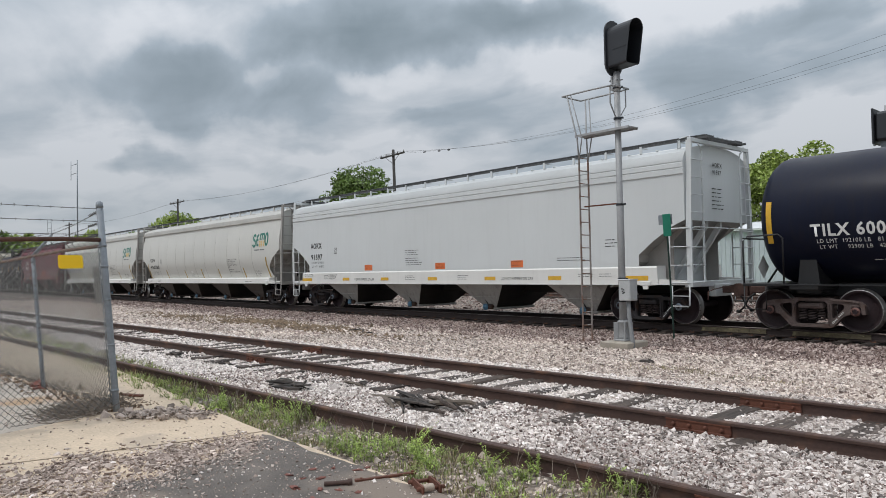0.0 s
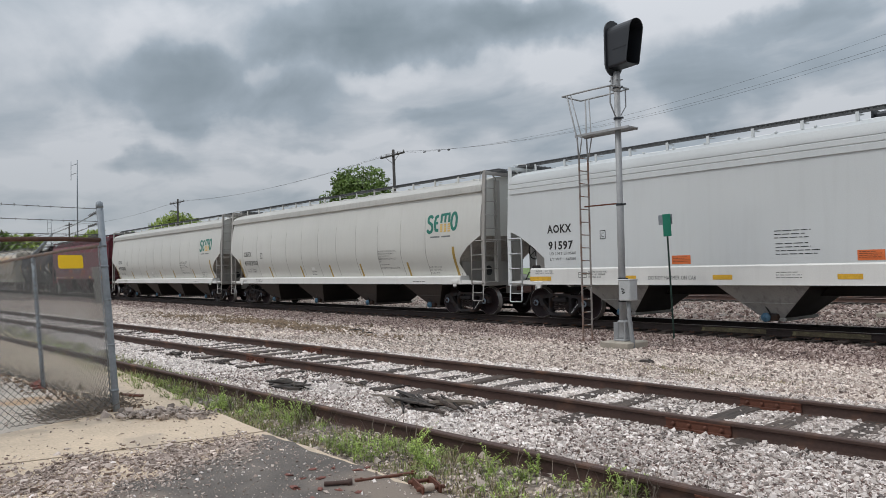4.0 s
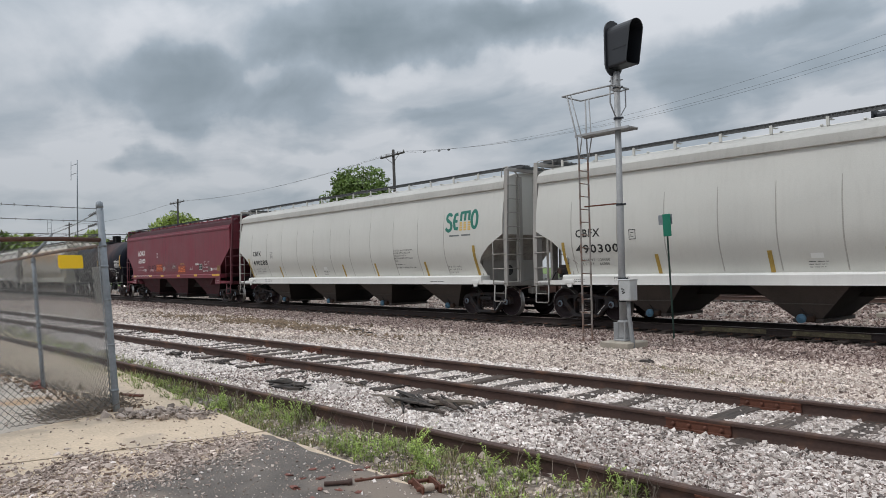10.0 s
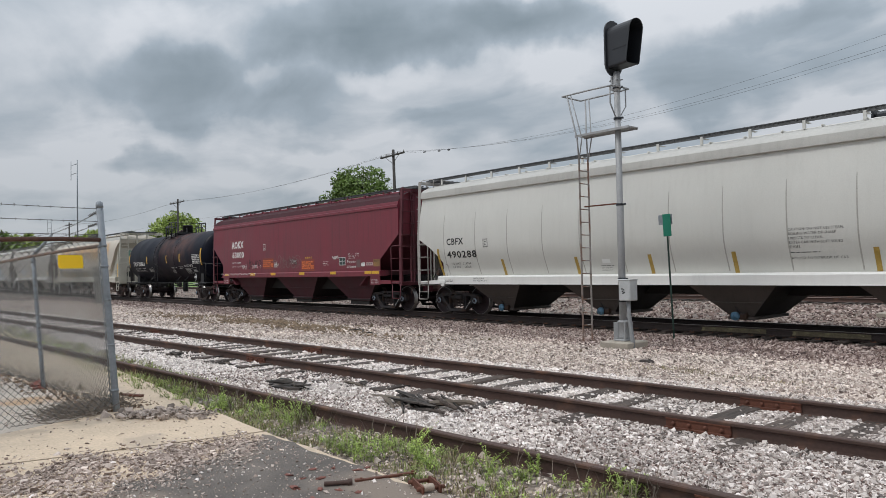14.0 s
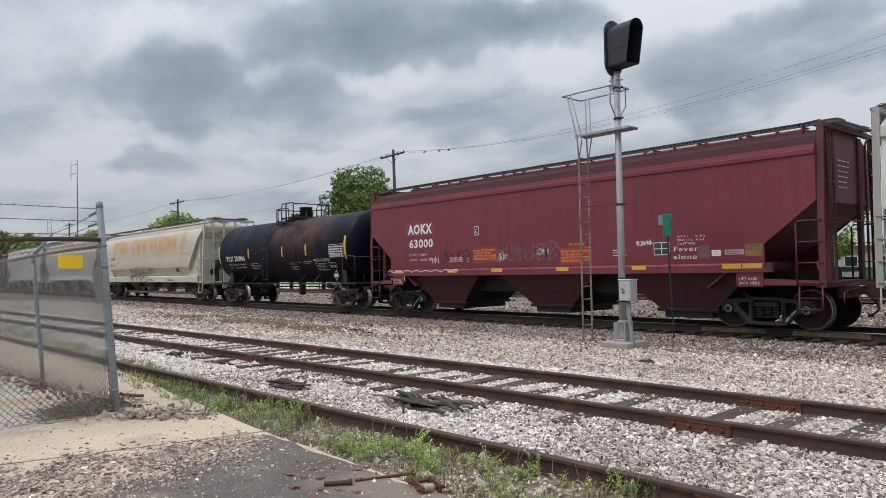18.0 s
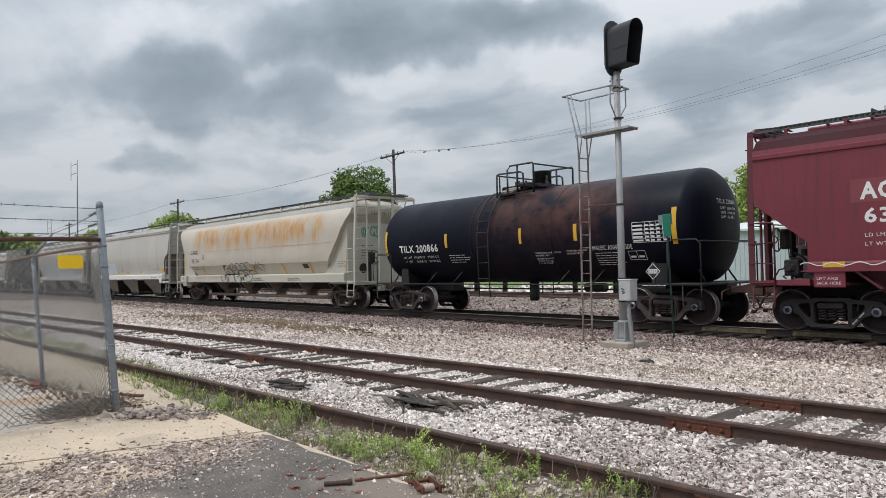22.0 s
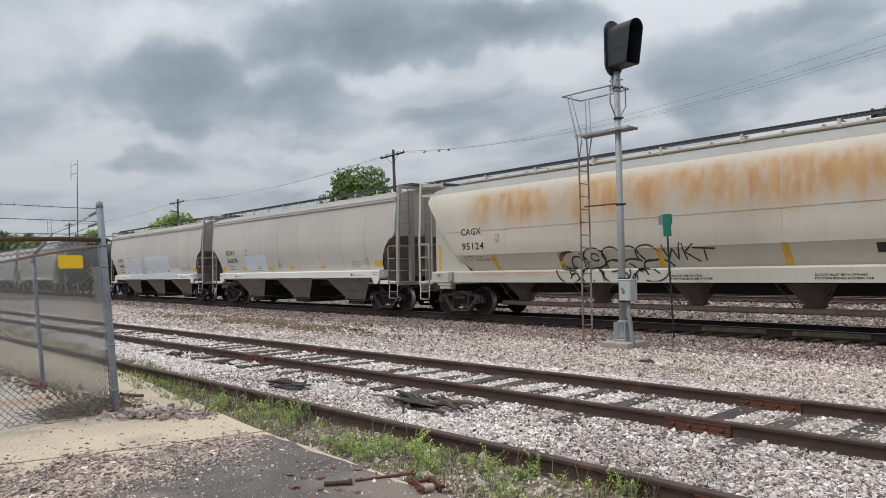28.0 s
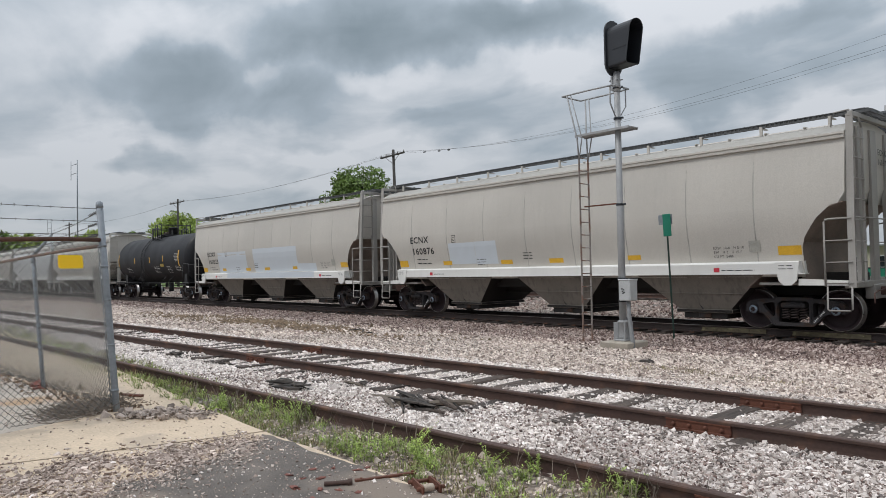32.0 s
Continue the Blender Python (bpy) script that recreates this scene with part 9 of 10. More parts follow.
# ---------------------------------------------------------------- trees
def tree(name, x, y, h, crown_w, crown_z0, leafmat, label, seed, leaves=5200, leaf=0.34, clumps=26):
    t = thing(name, label, "tree", "trees beyond the tracks", m=pose(x, y, -0.3))
    r = random.Random(seed)
    bm = B()
    tube(bm, [(0, 0, 0), (0.1, 0, h * 0.25), (0.0, 0.1, h * 0.55), (0.05, 0, h * 0.85)], [h * 0.025, h * 0.02, h * 0.012, 0.03], 9)
    centres = []
    mid, half = (crown_z0 + h) / 2, (h - crown_z0) / 2
    for i in range(clumps):
        v = Vector((r.gauss(0, 1), r.gauss(0, 1), r.gauss(0, 1))).normalized() * r.uniform(0.35, 0.86) ** 0.6
        taper = 1.0 - 0.55 * max(v.z, 0)
        c = Vector((v.x * crown_w / 2 * taper, v.y * crown_w / 2 * taper, mid + v.z * half))
        z = c.z
        centres.append((c, crown_w * r.uniform(0.12, 0.22)))
        tube(bm, [(0, 0, max(z - h * 0.22, h * 0.15)), tuple(c * 0.5 + Vector((0, 0, (z - h * 0.1) * 0.5))), tuple(c)], [h * 0.008, h * 0.005, 0.02], 5, caps=False)
    part("trunk", bm, M_BARK, t)
    g = np.random.default_rng(seed)
    n = leaves
    pick = g.integers(0, clumps, n)
    cs = np.array([c for c, _ in centres])[pick]
    rs = np.array([q for _, q in centres])[pick]
    v = g.normal(0, 1, (n, 3))
    v /= np.linalg.norm(v, axis=1)[:, None]
    pos = cs + v * (rs * g.uniform(0.35, 1.08, n) ** 0.6)[:, None] * np.array([1, 1, 0.8])
    u = g.normal(0, 1, (n, 3))
    u /= np.linalg.norm(u, axis=1)[:, None]
    w = np.cross(u, g.normal(0, 1, (n, 3)))
    w /= np.linalg.norm(w, axis=1)[:, None] + 1e-9
    sz = leaf * g.uniform(0.6, 1.3, n)[:, None]
    nrm = np.cross(u, w) * 0.12
    quad = np.stack([pos - u * sz, pos + w * sz * 0.42 + nrm * sz, pos + u * sz, pos - w * sz * 0.42 + nrm * sz], 1).reshape(-1, 3)
    me = bpy.data.meshes.new("crown")
    me.from_pydata(quad.tolist(), [], np.arange(n * 4).reshape(-1, 4).tolist())
    me.materials.append(leafmat)
    ob = new("crown", me)
    ob.parent = t
    return t


tree("tree", -62.6, 43.6, 13.5, 8.3, 4.2, M_LEAF, "leafy green maple tree beside a utility pole", 3, 17000, 0.22, 60)
tree("tree", -132.0, 50, 13.6, 10.5, 4, M_LEAF2, "light green spreading tree", 5, 9000, 0.38, 44)
tree("tree", -30.6, 70, 13.3, 9.5, 2.0, M_LEAF2, "bright green tree behind a white shed", 7, 14000, 0.25, 50)
tree("tree", -26.2, 68, 12.2, 8.0, 1.5, M_LEAF2, "dense green tree beside a white shed", 8, 12000, 0.25, 44)
tree("tree", -37.3, 71, 11.2, 7.5, 1.5, M_LEAF2, "dense green tree behind a white shed", 9, 9000, 0.27, 36)
tree("tree", -42.3, 70, 9.7, 7.5, 1.5, M_LEAF, "dark green tree behind a white shed", 10, 9000, 0.27, 36)
for i, (x, y, h) in enumerate(((-188, 33, 11.5), (-176, 30, 11), (-166, 44, 11.8), (-158, 50, 11.2), (-205, 40, 13.5), (-232, 42, 14))):
    tree("tree", x, y, h, 10, 3, M_LEAF if i % 2 else M_LEAF2, "distant leafy green tree", 20 + i, 2600, 0.6, 18)


# ---------------------------------------------------------------- beyond the tracks
def shed():
    """Long low shed, its eaves towards the tracks."""
    s = thing("metal_shed", "long pale blue-grey ribbed metal shed with a white roof", "shed", m=pose(-34.8, 57.0, -0.3, 0, 0, 0))
    ln, eave, ridge, deep = 11.8, 4.55, 5.15, 6.0
    bm = B()
    v = [[bm.verts.new((x, y, z)) for y, z in ((0, 0), (0, eave), (deep / 2, ridge), (deep, eave), (deep, 0))] for x in (0, ln)]
    bm.faces.new(v[0])
    bm.faces.new(v[1])
    for k in range(5):
        bm.faces.new((v[0][k], v[0][(k + 1) % 5], v[1][(k + 1) % 5], v[1][k]))
    part("wall", bm, M_BLDG, s)
    rib = shared("shed_rib", lambda: box(B(), -0.035, 0.035, -0.045, -0.002, 0.05, eave - 0.05), M_BLDG)
    for k in range(29):
        part("rib", rib, None, s, m=pose(0.2 + 0.407 * k, 0, 0))
    for y0, z0, y1, z1 in ((-0.35, eave - 0.08, deep / 2, ridge + 0.03), (deep / 2, ridge + 0.03, deep + 0.35, eave - 0.08)):
        bm = B()
        v = [bm.verts.new(p) for x in (-0.3, ln + 0.3) for p in ((x, y0, z0), (x, y1, z1), (x, y1, z1 + 0.10), (x, y0, z0 + 0.16))]
        for q in ((0, 1, 2, 3), (7, 6, 5, 4), (0, 4, 5, 1), (1, 5, 6, 2), (2, 6, 7, 3), (3, 7, 4, 0)):
            bm.faces.new([v[n] for n in q])
        part("roof", bm, M_METALWALL, s, "white metal roof")
    bm = B()
    box(bm, 3.4, 4.5, -0.07, -0.004, 0, 2.3, 0.01)
    part("door", bm, M_METALWALL, s)


shed()


def low_building():
    s = thing("office_building", "long low beige building with a grey roof", "building", m=pose(-22, 84, -0.3))
    bm = B()
    box(bm, -9, 22, 0, 9, 0, 3.4)
    part("wall", bm, mat("beige_wall", (0.45, 0.40, 0.33), 0.8, var=0.08, scale=0.5, bump=0.003), s)
    bm = B()
    prism(bm, [(-9.5, 3.4), (22.5, 3.4), (22.5, 3.55), (-9.5, 3.55)], -0.6, 9.6)
    part("roof", bm, M_ROOFM, s)
    for x in (-7, -4, -1, 2, 5, 8, 11, 14):
        bm = B()
        box(bm, x - 0.7, x + 0.7, -0.05, 0.0, 1.1, 2.4, 0.01)
        w = part("window", bm, M_METALWALL, s)
        bm = B()
        box(bm, x - 0.6, x + 0.6, -0.07, -0.045, 1.2, 2.3)
        part("pane", bm, M_GLASS, w)


low_building()


def parked_car(x, y, rz, paint, label):
    c = thing("parked_car", label, "car", "parked vehicles", m=pose(x, y, -0.28, 0, 0, rz))
    bm = B()
    prism(bm, [(-2.2, 0.3), (2.2, 0.3), (2.25, 0.75), (1.4, 0.95), (0.8, 1.42), (-1.0, 1.45), (-1.8, 0.98), (-2.25, 0.9)], -0.88, 0.88)
    bmesh.ops.bevel(bm, geom=list(bm.edges), offset=0.07, segments=2, affect="EDGES")
    part("body", bm, paint, c)
    for s in (-1, 1):
        bm = B()
        prism(bm, [(1.2, 0.98), (0.72, 1.36), (-0.95, 1.38), (-1.6, 1.0)], s * 0.885, s * 0.893)
        part("side_window", bm, M_GLASS, c)
        for x2 in (-1.35, 1.35):
            bm = B()
            lathe(bm, [(0.20, -0.10), (0.32, -0.10), (0.33, 0.08), (0.2, 0.1)], "y", 18, centre=(x2, s * 0.80, 0.33))
            part("wheel", bm, M_HOSE, c)


parked_car(-21.5, 62, 8, mat("silver_car_paint", (0.42, 0.44, 0.46), 0.25, metal=0.5, var=0.05, bump=0.0, coat=0.5), "silver parked car on the grass verge")
parked_car(-15.5, 60, -4, mat("white_car_paint", (0.66, 0.66, 0.65), 0.25, var=0.05, bump=0.0, coat=0.5), "white parked car on the grass verge")


def dumpster(x, y):
    d = thing("dumpster", "dark green steel dumpster with a ribbed side", "dumpster", m=pose(x, y, -0.28))
    bm = B()
    prism(bm, [(-0.95, 0.15), (0.95, 0.15), (1.05, 1.25), (-1.05, 1.25)], -0.75, 0.75)
    part("body", bm, M_SIGNG, d)
    bm = B()
    box(bm, -1.08, 1.08, -0.8, 0.8, 1.25, 1.33, 0.02)
    part("lid", bm, M_SIGBLK, d)
    for x2 in (-0.6, 0.0, 0.6):
        bm = B()
        box(bm, x2 - 0.04, x2 + 0.04, -0.80, -0.74, 0.2, 1.2, 0.01)
        part("rib", bm, M_SIGNG, d)


dumpster(-18.2, 58)
dumpster(-15.4, 55)


def gravel_berm():
    g = np.random.default_rng(9)
    n = 5200
    x = -4 - 70 * g.uniform(0, 1, n) ** 1.2
    y = g.normal(37.2, 0.6, n)
    hgt = 0.55 * np.exp(-((y - 37.2) / 0.8) ** 2) * (0.5 + 0.5 * np.sin(x * 0.35) ** 2)
    p = np.stack([x, y, -0.22 + hgt * g.uniform(0.2, 1, n)], -1)
    stones("ballast_stones", M_STONEW, p, g.lognormal(math.log(0.12), 0.35, n), "low berm of pale stone beyond the second track", 12)


gravel_berm()


# ---------------------------------------------------------------- weeds and litter
def weeds():
    g = np.random.default_rng(14)
    verts, faces, mats_ = [], [], []

    def leaf(p, d, up, ln, w, bend, mi):
        """A narrow leaf of two quads, drooping towards its tip."""
        side = d.cross(Vector((0, 0, 1))).normalized() * w
        a = p
        b = p + (d + up) * ln * 0.5
        c = p + d * ln + up * ln * (1 - bend)
        m = len(verts)
        verts.extend([a - side * 0.4, a + side * 0.4, b - side, b + side, c])
        faces.extend([(m, m + 1, m + 3, m + 2), (m + 2, m + 3, m + 4)])
        mats_.extend([mi, mi])

    def plant(x, y, h, mi, spread_, n):
        """Upright stems set round with narrow leaves, bushy at the foot."""
        z = float(np.interp(y, GZ_Y, GZ_Z))
        stems = [(g.normal(0, 0.5), g.normal(0, 0.5), g.uniform(0.55, 1.0), g.normal(0, 0.04), g.normal(0, 0.04)) for _ in range(int(4 + 10 * h))]
        for k in range(n):
            sx, sy, sh, ox, oy = stems[k % len(stems)]
            a = g.uniform(0, 2 * math.pi)
            f = g.uniform(0.0, 1.0) ** 0.8
            d = Vector((math.cos(a), math.sin(a), 0))
            base = Vector((x + ox + sx * h * sh * f, y + oy + sy * h * sh * f, z + h * sh * f))
            leaf(base, d * spread_, Vector((0, 0, g.uniform(0.25, 0.9))), (0.035 + 0.10 * h) * (1.15 - 0.6 * f) * g.uniform(0.7, 1.25), 0.0032 + 0.006 * h, 0.45, mi)
        for sx, sy, sh, ox, oy in stems:
            leaf(Vector((x + ox, y + oy, z)), Vector((sx, sy, 0)), Vector((0, 0, 1)), h * sh, 0.003, 0.0, mi)

    def tuft(x, y, h, mi, n):
        z = float(np.interp(y, GZ_Y, GZ_Z))
        for k in range(n):
            a = g.uniform(0, 2 * math.pi)
            d = Vector((math.cos(a), math.sin(a), 0))
            p = Vector((x + g.normal(0, 0.05), y + g.normal(0, 0.05), z))
            leaf(p, d * g.uniform(0.15, 0.7), Vector((0, 0, 1)), h * g.uniform(0.5, 1.1), 0.004, 0.3, mi)

    # clumps of leafy plants between the slab and the abandoned rail
    clumps = ((-9.93, 3.27), (-8.67, 3.22), (-8.11, 3.27), (-7.50, 3.27), (-7.85, 3.51), (-7.25, 3.51), (-7.23, 3.73), (-6.28, 3.33), (-6.50, 3.64), (-6.51, 3.81), (-5.29, 3.25), (-5.12, 3.29), (-4.76, 3.40), (-4.68, 3.48), (-4.75, 3.78), (-4.46, 3.63), (-4.23, 3.58), (-3.95, 3.85), (-3.46, 3.94), (-2.73, 4.47))
    for i, (cx, cy) in enumerate(clumps):
        for k in range(int(g.integers(2, 4))):
            x, y = cx + g.normal(0, 0.13), min(cy + g.normal(0, 0.10), THIRD0 + 0.0445 * cx - 0.08)
            plant(x, max(y, 3.22), g.uniform(0.12, 0.27), 0 if g.uniform(0, 1) < 0.8 else 3, g.uniform(0.5, 0.9), int(g.uniform(90, 190)))
    for i in range(130):
        x = -1.8 - 11.5 * g.uniform(0, 1) ** 0.85
        y = 3.24 + (THIRD0 + 0.0445 * x - 3.32) * g.beta(1.6, 1.6)
        plant(x, y, g.uniform(0.04, 0.12), 3 if g.uniform(0, 1) < 0.5 else 0, g.uniform(0.6, 1.0), int(g.uniform(40, 90)))
    for i in range(1450):
        x = -1.6 - 12 * g.uniform(0, 1) ** 0.9
        y = 3.22 + (THIRD0 + 0.0445 * x - 3.28) * g.uniform(0, 1)
        if math.sin(x * 2.1 + 3 * y) + math.sin(x * 5.3 - 2 * y) < g.uniform(-2.3, 0.2):
            continue
        dry = g.uniform(0, 1) < 0.60
        tuft(x, y, g.uniform(0.02, 0.11), (4 if g.uniform(0, 1) < 0.6 else 1) if dry else 3, int(g.uniform(6, 15)))
    for i in range(900):
        x, y = -9.2 - 16 * g.uniform(0, 1) ** 1.3, 3.30 + 0.85 * g.uniform(0, 1)
        x, y = x, y - 0.02 * (x + 9.2)
        tuft(x, y, g.uniform(0.06, 0.20), (3 if g.uniform(0, 1) < 0.75 else 0) if g.uniform(0, 1) < 0.55 else (4 if g.uniform(0, 1) < 0.6 else 2), 9)
    # thin dead grass and dirt in the gravel between the tracks
    for cx, cy, sx, sy, k in ((-24.0, 11.0, 5.0, 1.0, 460), (-5.9, 9.9, 0.8, 0.35, 110), (-4.5, 9.7, 0.7, 0.3, 70)):
        for i in range(k):
            tuft(cx + g.normal(0, sx * 0.6), cy + g.normal(0, sy * 0.6), g.uniform(0.03, 0.09), 1 if g.uniform(0, 1) < 0.8 else 2, int(g.uniform(3, 7)))
    # bare dry stalks
    for i in range(80):
        x = -1.5 - 8 * g.uniform(0, 1)
        y = THIRD0 + 0.0445 * x - 0.5 * g.uniform(-0.3, 1)
        z = float(np.interp(y, GZ_Y, GZ_Z))
        for k in range(4):
            a = g.uniform(0, 2 * math.pi)
            leaf(Vector((x, y, z)), Vector((math.cos(a), math.sin(a), 0)) * 0.5, Vector((0, 0, 1)), g.uniform(0.15, 0.35), 0.0028, 0.2, 2)
    me = bpy.data.meshes.new("weeds")
    me.from_pydata([tuple(v) for v in verts], [], faces)
    for m in (M_WEED, M_DRYGRASS, M_TWIG, mat("dark_weed_leaves", (0.24, 0.285, 0.085), 0.6, var=0.3, scale=2, bump=0.0, island=0.45), mat("olive_dry_grass", (0.30, 0.27, 0.12), 0.8, var=0.3, scale=2, bump=0.0, island=0.5)):
        me.materials.append(m)
    me.polygons.foreach_set("material_index", mats_)
    tagged(new("weeds", me), "bright green weeds and dry grass along the abandoned rail", "weeds", kind="stuff")


weeds()


def splinter(length, w, h, seed):
    """A broken, rotten length of tie."""
    r = random.Random(seed)
    bm = B()
    rows = []
    n = 7
    for i in range(n + 1):
        u = i / n
        s = (0.35 + 0.65 * math.sin(math.pi * min(max(u, 0.08), 0.92)) ** 0.5)
        rows.append([bm.verts.new((length * (u - 0.5) + r.uniform(-0.03, 0.03), w * s * math.cos(a) * r.uniform(0.75, 1.1), h * s * (0.5 + math.sin(a) * 0.6) * r.uniform(0.7, 1.15))) for a in (0.2, 1.1, 2.1, 2.9, 3.9, 5.3)])
    for a, b in zip(rows, rows[1:]):
        for j in range(6):
            bm.faces.new((a[j], a[(j + 1) % 6], b[(j + 1) % 6], b[j]))
    bm.faces.new(rows[0])
    bm.faces.new(rows[-1][::-1])
    return bm


def debris():
    r = random.Random(3)
    for cx, cy, n, size in ((-6.18, 5.02, 22, 1.0), (-8.55, 4.72, 17, 0.8), (-8.0, 5.45, 4, 0.5), (-11.5, 5.2, 5, 0.6), (-6.9, 10.6, 2, 0.35), (-13.5, 5.15, 5, 0.6), (-16.0, 11.0, 3, 0.9)):
        for i in range(n):
            ln = size * r.uniform(0.22, 0.8)
            ob = new("rotten_tie", to_mesh("rotten_tie", splinter(ln, 0.034 * r.uniform(0.3, 1.5), 0.046 * r.uniform(0.35, 1.3), i * 7 + int(cx * 10)), M_DARKWOOD if r.random() < 0.62 else (M_TIE if r.random() < 0.5 else M_TWIG)))
            y = cy + r.uniform(-0.16, 0.16) * size
            ob.matrix_basis = pose(cx + r.uniform(-0.42, 0.42) * size, y, float(np.interp(y, GZ_Y, GZ_Z)) + 0.010 + (0.034 * (i % 3) * size), r.uniform(-10, 10), r.uniform(-7, 7), r.uniform(-38, 28))
            tagged(ob, "dark rotten splintered piece of railway tie", "broken tie", "broken ties in the ballast")
    # rubble heap at the foot of the fence post
    g = np.random.default_rng(21)
    n = 640
    u = g.beta(1.6, 1.4, n)
    x = -8.12 + 0.78 * u + g.normal(0, 0.10, n)
    y = 2.42 + 0.68 * u + g.normal(0, 0.13, n)
    z = 0.02 + 0.055 * np.exp(-((u - 0.55) / 0.35) ** 2) * g.uniform(0, 1, n)
    stones("gravel_stones", mat("rubble_grey", (0.44, 0.365, 0.315), 0.9, var=0.25, scale=3, bump=0.006, island=0.5), np.stack([x, y, z], -1), np.clip(g.lognormal(math.log(0.019), 0.5, n), 0.006, 0.055), "heap of broken concrete rubble by the fence post", 31, flat=0.55, lift=0.3)
    # twigs caught under the mesh
    verts, faces = [], []
    for i in range(760):
        u = g.uniform(-0.2, 1.6)
        p = np.array([P0.x, P0.y]) + u * np.array([0.328, -0.945]) * 0.5 + g.normal(0, 0.10, 2) + np.array([-0.28, 0.04]) * g.uniform(0, 2.4)
        a, e = g.uniform(0, 2 * np.pi), g.uniform(-0.1, 0.5)
        d = np.array([math.cos(a) * math.cos(e), math.sin(a) * math.cos(e), math.sin(e)]) * g.uniform(0.06, 0.2)
        q = np.array([p[0], p[1], 0.03 + g.uniform(0, 0.05)])
        s = np.array([-math.sin(a), math.cos(a), 0]) * 0.004
        m = len(verts)
        verts += [tuple(q - s), tuple(q + s), tuple(q + d + s * 0.4), tuple(q + d - s * 0.4), tuple(q + np.array([0, 0, 0.006])), tuple(q + d + np.array([0, 0, 0.004]))]
        faces += [(m, m + 4, m + 5, m + 3), (m + 1, m + 2, m + 5, m + 4), (m, m + 3, m + 2, m + 1)]
    me = bpy.data.meshes.new("twigs")
    me.from_pydata(verts, [], faces)
    me.materials.append(M_TWIG)
    tagged(new("twigs", me), "dry twigs and litter gathered under the fence", "twigs", kind="stuff")
    for i, (x, y, s) in enumerate(((-10.9, 2.25, 0.15), (-10.72, 2.20, 0.07))):
        ob = new("brick_fragment", to_mesh("brick_fragment", splinter(s * 1.5, s * 0.6, s * 0.6, 80 + i), M_BRICK))
        ob.matrix_basis = pose(x, y, 0.03, 0, 0, 20 + i * 60)
        tagged(ob, "broken red brick piece on the grey concrete", "brick")
    # soil and leaf crumbs washed along the foot of the fence
    n = 2600
    dv = (B1 - P0).normalized()
    u, off = g.uniform(0, 1, n) ** 1.3 * 6.5, g.normal(-0.10, 0.20, n)
    p = np.stack([P0.x + dv.x * u - dv.y * off, P0.y + dv.y * u + dv.x * off, np.full(n, 0.02)], -1)
    p = p[p[:, 1] < 3.0]
    stones("gravel_stones", mat("brown_soil_crumbs", (0.20, 0.135, 0.090), 0.95, var=0.3, scale=3, bump=0.004, island=0.5), p, np.clip(g.lognormal(math.log(0.012), 0.5, len(p)), 0.004, 0.05), "brown soil and leaf crumbs along the fence foot", 33)
    # brown dirt tracked over the gravel between the tracks
    n = 5200
    x, y = g.normal(-23, 4.2, n), g.normal(11.2, 0.7, n)
    p = np.stack([x, y, np.interp(y, GZ_Y, GZ_Z) + 0.018], -1)
    p = p[np.sin(x * 1.3) + np.sin(x * 0.47 + y * 2.1) > g.uniform(-1.6, 1.2, n)]
    stones("gravel_stones", mat("brown_dirt_crumbs", (0.25, 0.18, 0.12), 0.95, var=0.3, scale=1, bump=0.004, island=0.5), p, np.clip(g.lognormal(math.log(0.034), 0.4, len(p)), 0.01, 0.08), "brown dirt crumbs on the gravel between the tracks", 35)
    # bricks and iron on the apron
    for i, (x, y, s) in enumerate(((-4.43, 2.48, 0.045), (-4.75, 2.82, 0.03), (-4.51, 2.73, 0.035), (-4.67, 2.94, 0.03), (-4.75, 2.61, 0.035), (-4.5, 3.05, 0.03), (-4.51, 3.14, 0.025),
                                   (-4.28, 2.59, 0.035), (-4.19, 2.68, 0.03), (-4.6, 2.64, 0.025), (-4.05, 2.75, 0.03), (-4.15, 2.45, 0.03))):
        bm = splinter(s * 1.25, s * 0.62, s * 0.62, 50 + i)
        ob = new("brick_fragment", to_mesh("brick_fragment", bm, M_BRICK))
        ob.matrix_basis = pose(x, y, 0.014, 0, 0, i * 47)
        tagged(ob, "broken red brick fragment on the asphalt", "brick", "brick fragments on the apron")


debris()


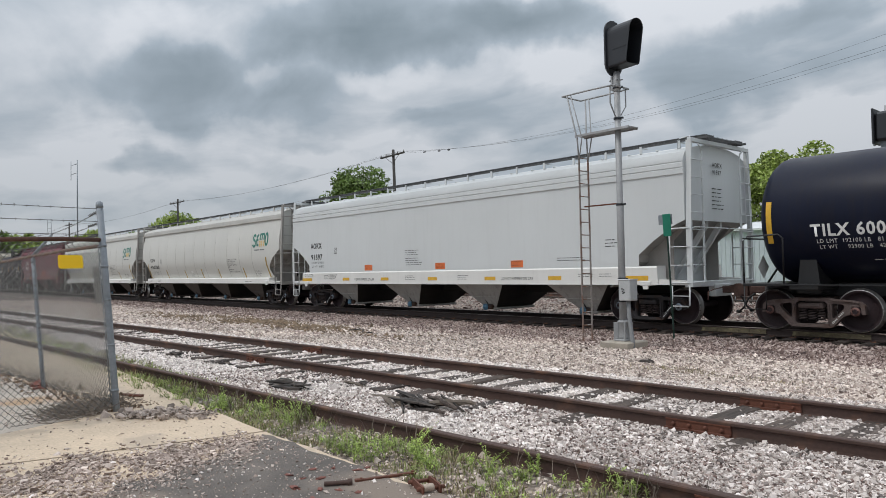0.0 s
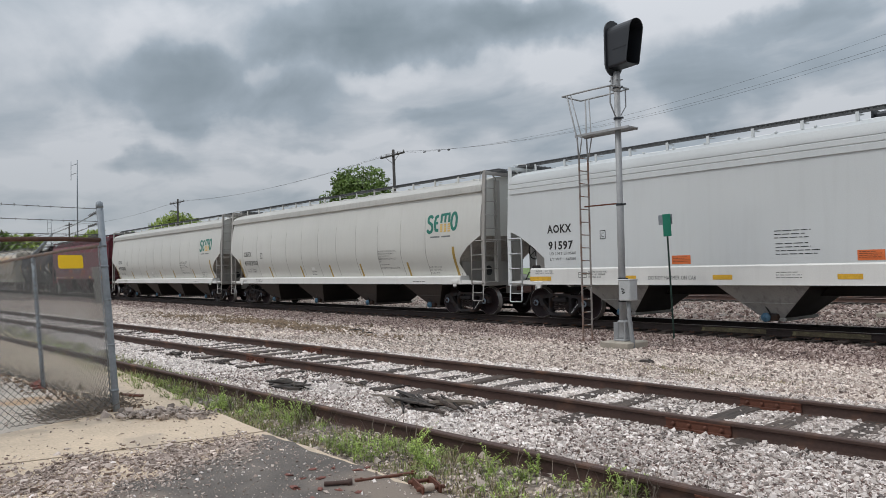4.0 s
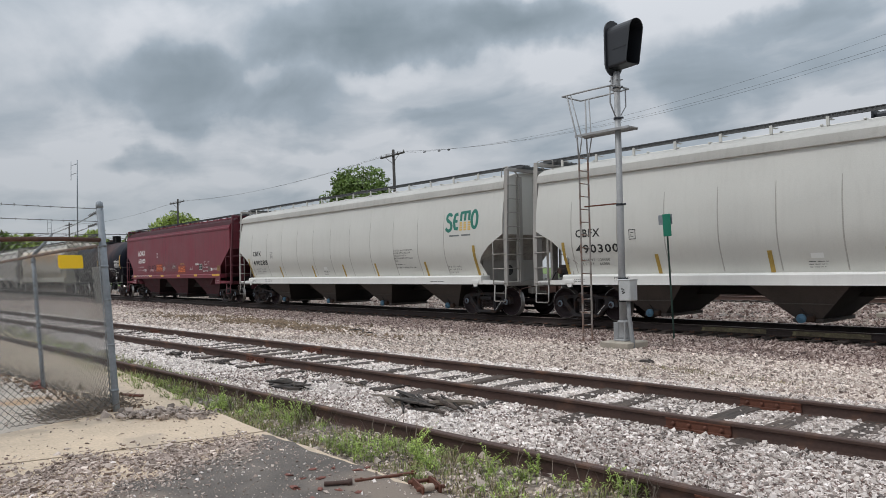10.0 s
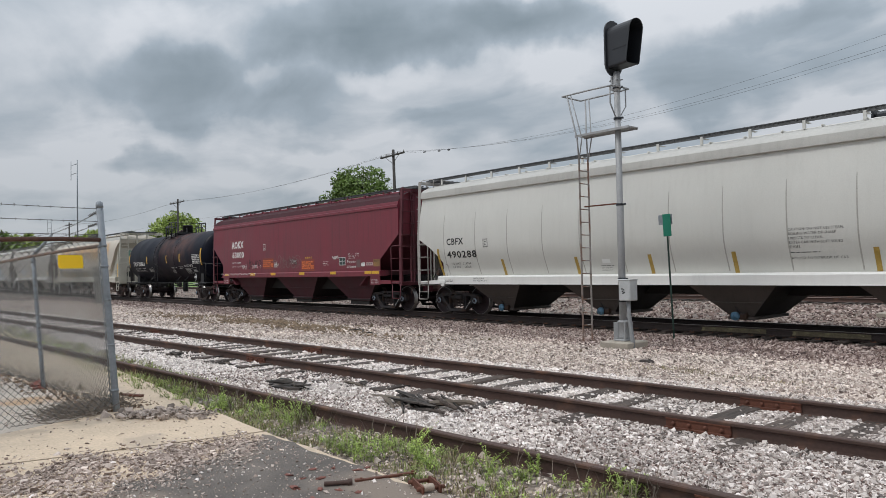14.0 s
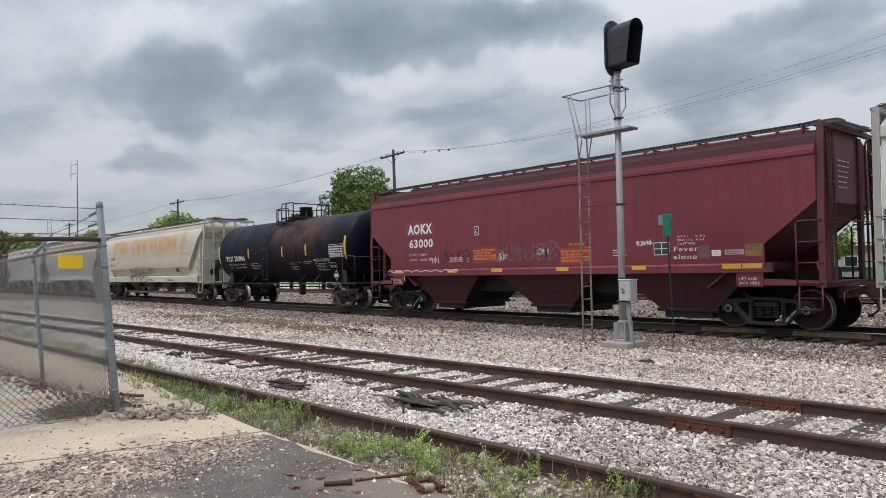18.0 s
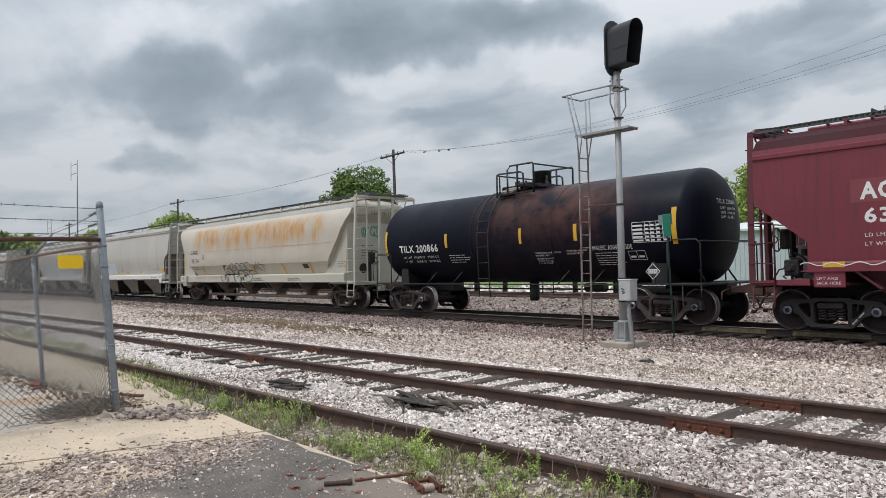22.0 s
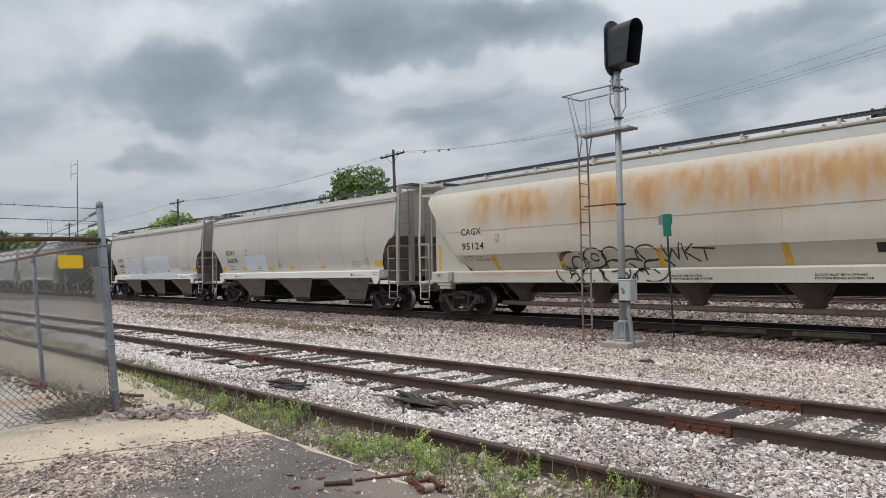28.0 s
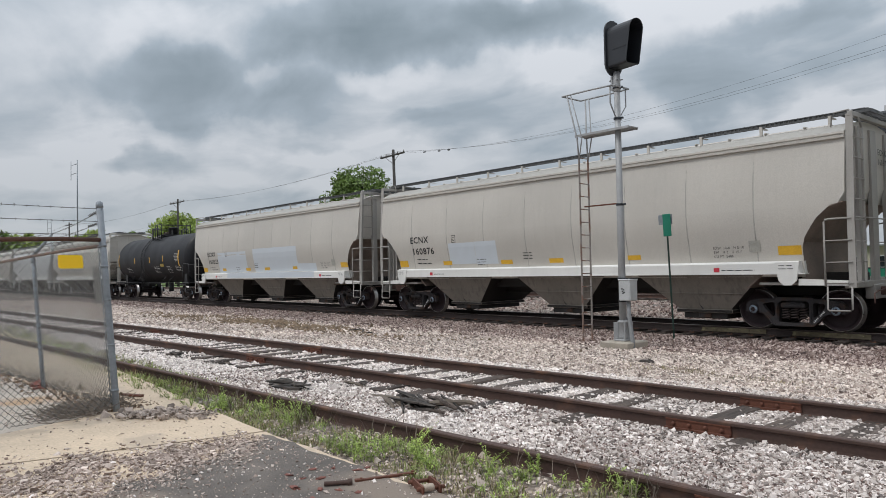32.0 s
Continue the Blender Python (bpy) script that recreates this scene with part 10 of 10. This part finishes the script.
def scrap_iron():
    bm = B()
    box(bm, -0.225, 0.225, -0.014, 0.014, 0.0, 0.018, 0.003)
    box(bm, -0.235, -0.17, -0.018, 0.018, 0.0, 0.022, 0.004)
    for x in (-0.19, 0.2):
        lathe(bm, [(0.010, 0.016), (0.010, 0.028)], "z", 8, centre=(x, 0, 0))
    ob = new("iron_bar", to_mesh("iron_bar", bm, M_RUSTBAR))
    ob.matrix_basis = pose(-4.20, 3.095, 0.016, 0, 0, 72)
    tagged(ob, "flat rusty iron bar lying on the asphalt", "iron bar")
    bm = B()
    lathe(bm, [(0.016, -0.10), (0.016, 0.06), (0.026, 0.063), (0.026, 0.09), (0.02, 0.095)], "x", 12, centre=(0, 0, 0.026))
    ob = new("pipe_piece", to_mesh("pipe_piece", bm, M_RAIL))
    ob.matrix_basis = pose(-4.28, 2.74, 0.012, 0, 0, 58)
    tagged(ob, "short rusty pipe with a collar", "pipe")
    c = thing("rusty_bracket", "rusty iron bracket with a white capped roller", "scrap metal", m=pose(-3.80, 3.13, 0.015, 0, 0, -20) @ Matrix.Scale(0.62, 4))
    for y in (-0.10, 0.10):
        bm = B()
        prism(bm, [(-0.20, 0.0), (0.20, 0.0), (0.22, 0.09), (-0.14, 0.10), (-0.20, 0.06)], y - 0.010, y + 0.010)
        part("side_plate", bm, M_RUSTBAR, c)
    for x in (-0.15, 0.14):
        bm = B()
        tube(bm, [(x, -0.15, 0.05), (x, 0.17, 0.05)], 0.022, 10)
        part("bolt", bm, M_RUSTBAR, c)
    bm = B()
    lathe(bm, [(0.034, -0.06), (0.04, -0.05), (0.04, 0.05), (0.034, 0.06)], "y", 14, centre=(0.14, -0.02, 0.06))
    part("roller", bm, mat("stained_roller", (0.42, 0.34, 0.27), 0.7, var=0.3, scale=9, bump=0.002), c, "dirty pale roller")
    bm = B()
    box(bm, -0.16, 0.16, -0.03, 0.03, 0.0, 0.03, 0.006)
    ob = new("iron_plate", to_mesh("iron_plate", bm, M_RUSTBAR))
    ob.matrix_basis = pose(-9.21, 2.93, 0.022, 0, 0, 25)
    tagged(ob, "flat rusty plate lying on the concrete", "iron plate")


scrap_iron()


# ---------------------------------------------------------------- what moves
def motions():
    times = [float(i) for i in range(33)]
    for car in CARS:
        walk(car, [(t, pose(car["train_x"] + travel(t), YC, 0)) for t in times])
    steps = [i / 6 for i in range(193)]
    for w in WHEELSETS:
        x, y, z = w.matrix_basis.translation
        walk(w, [(t, pose(x, y, z, 0, math.degrees(travel(t) / WHEEL_R), 0)) for t in steps])


motions()
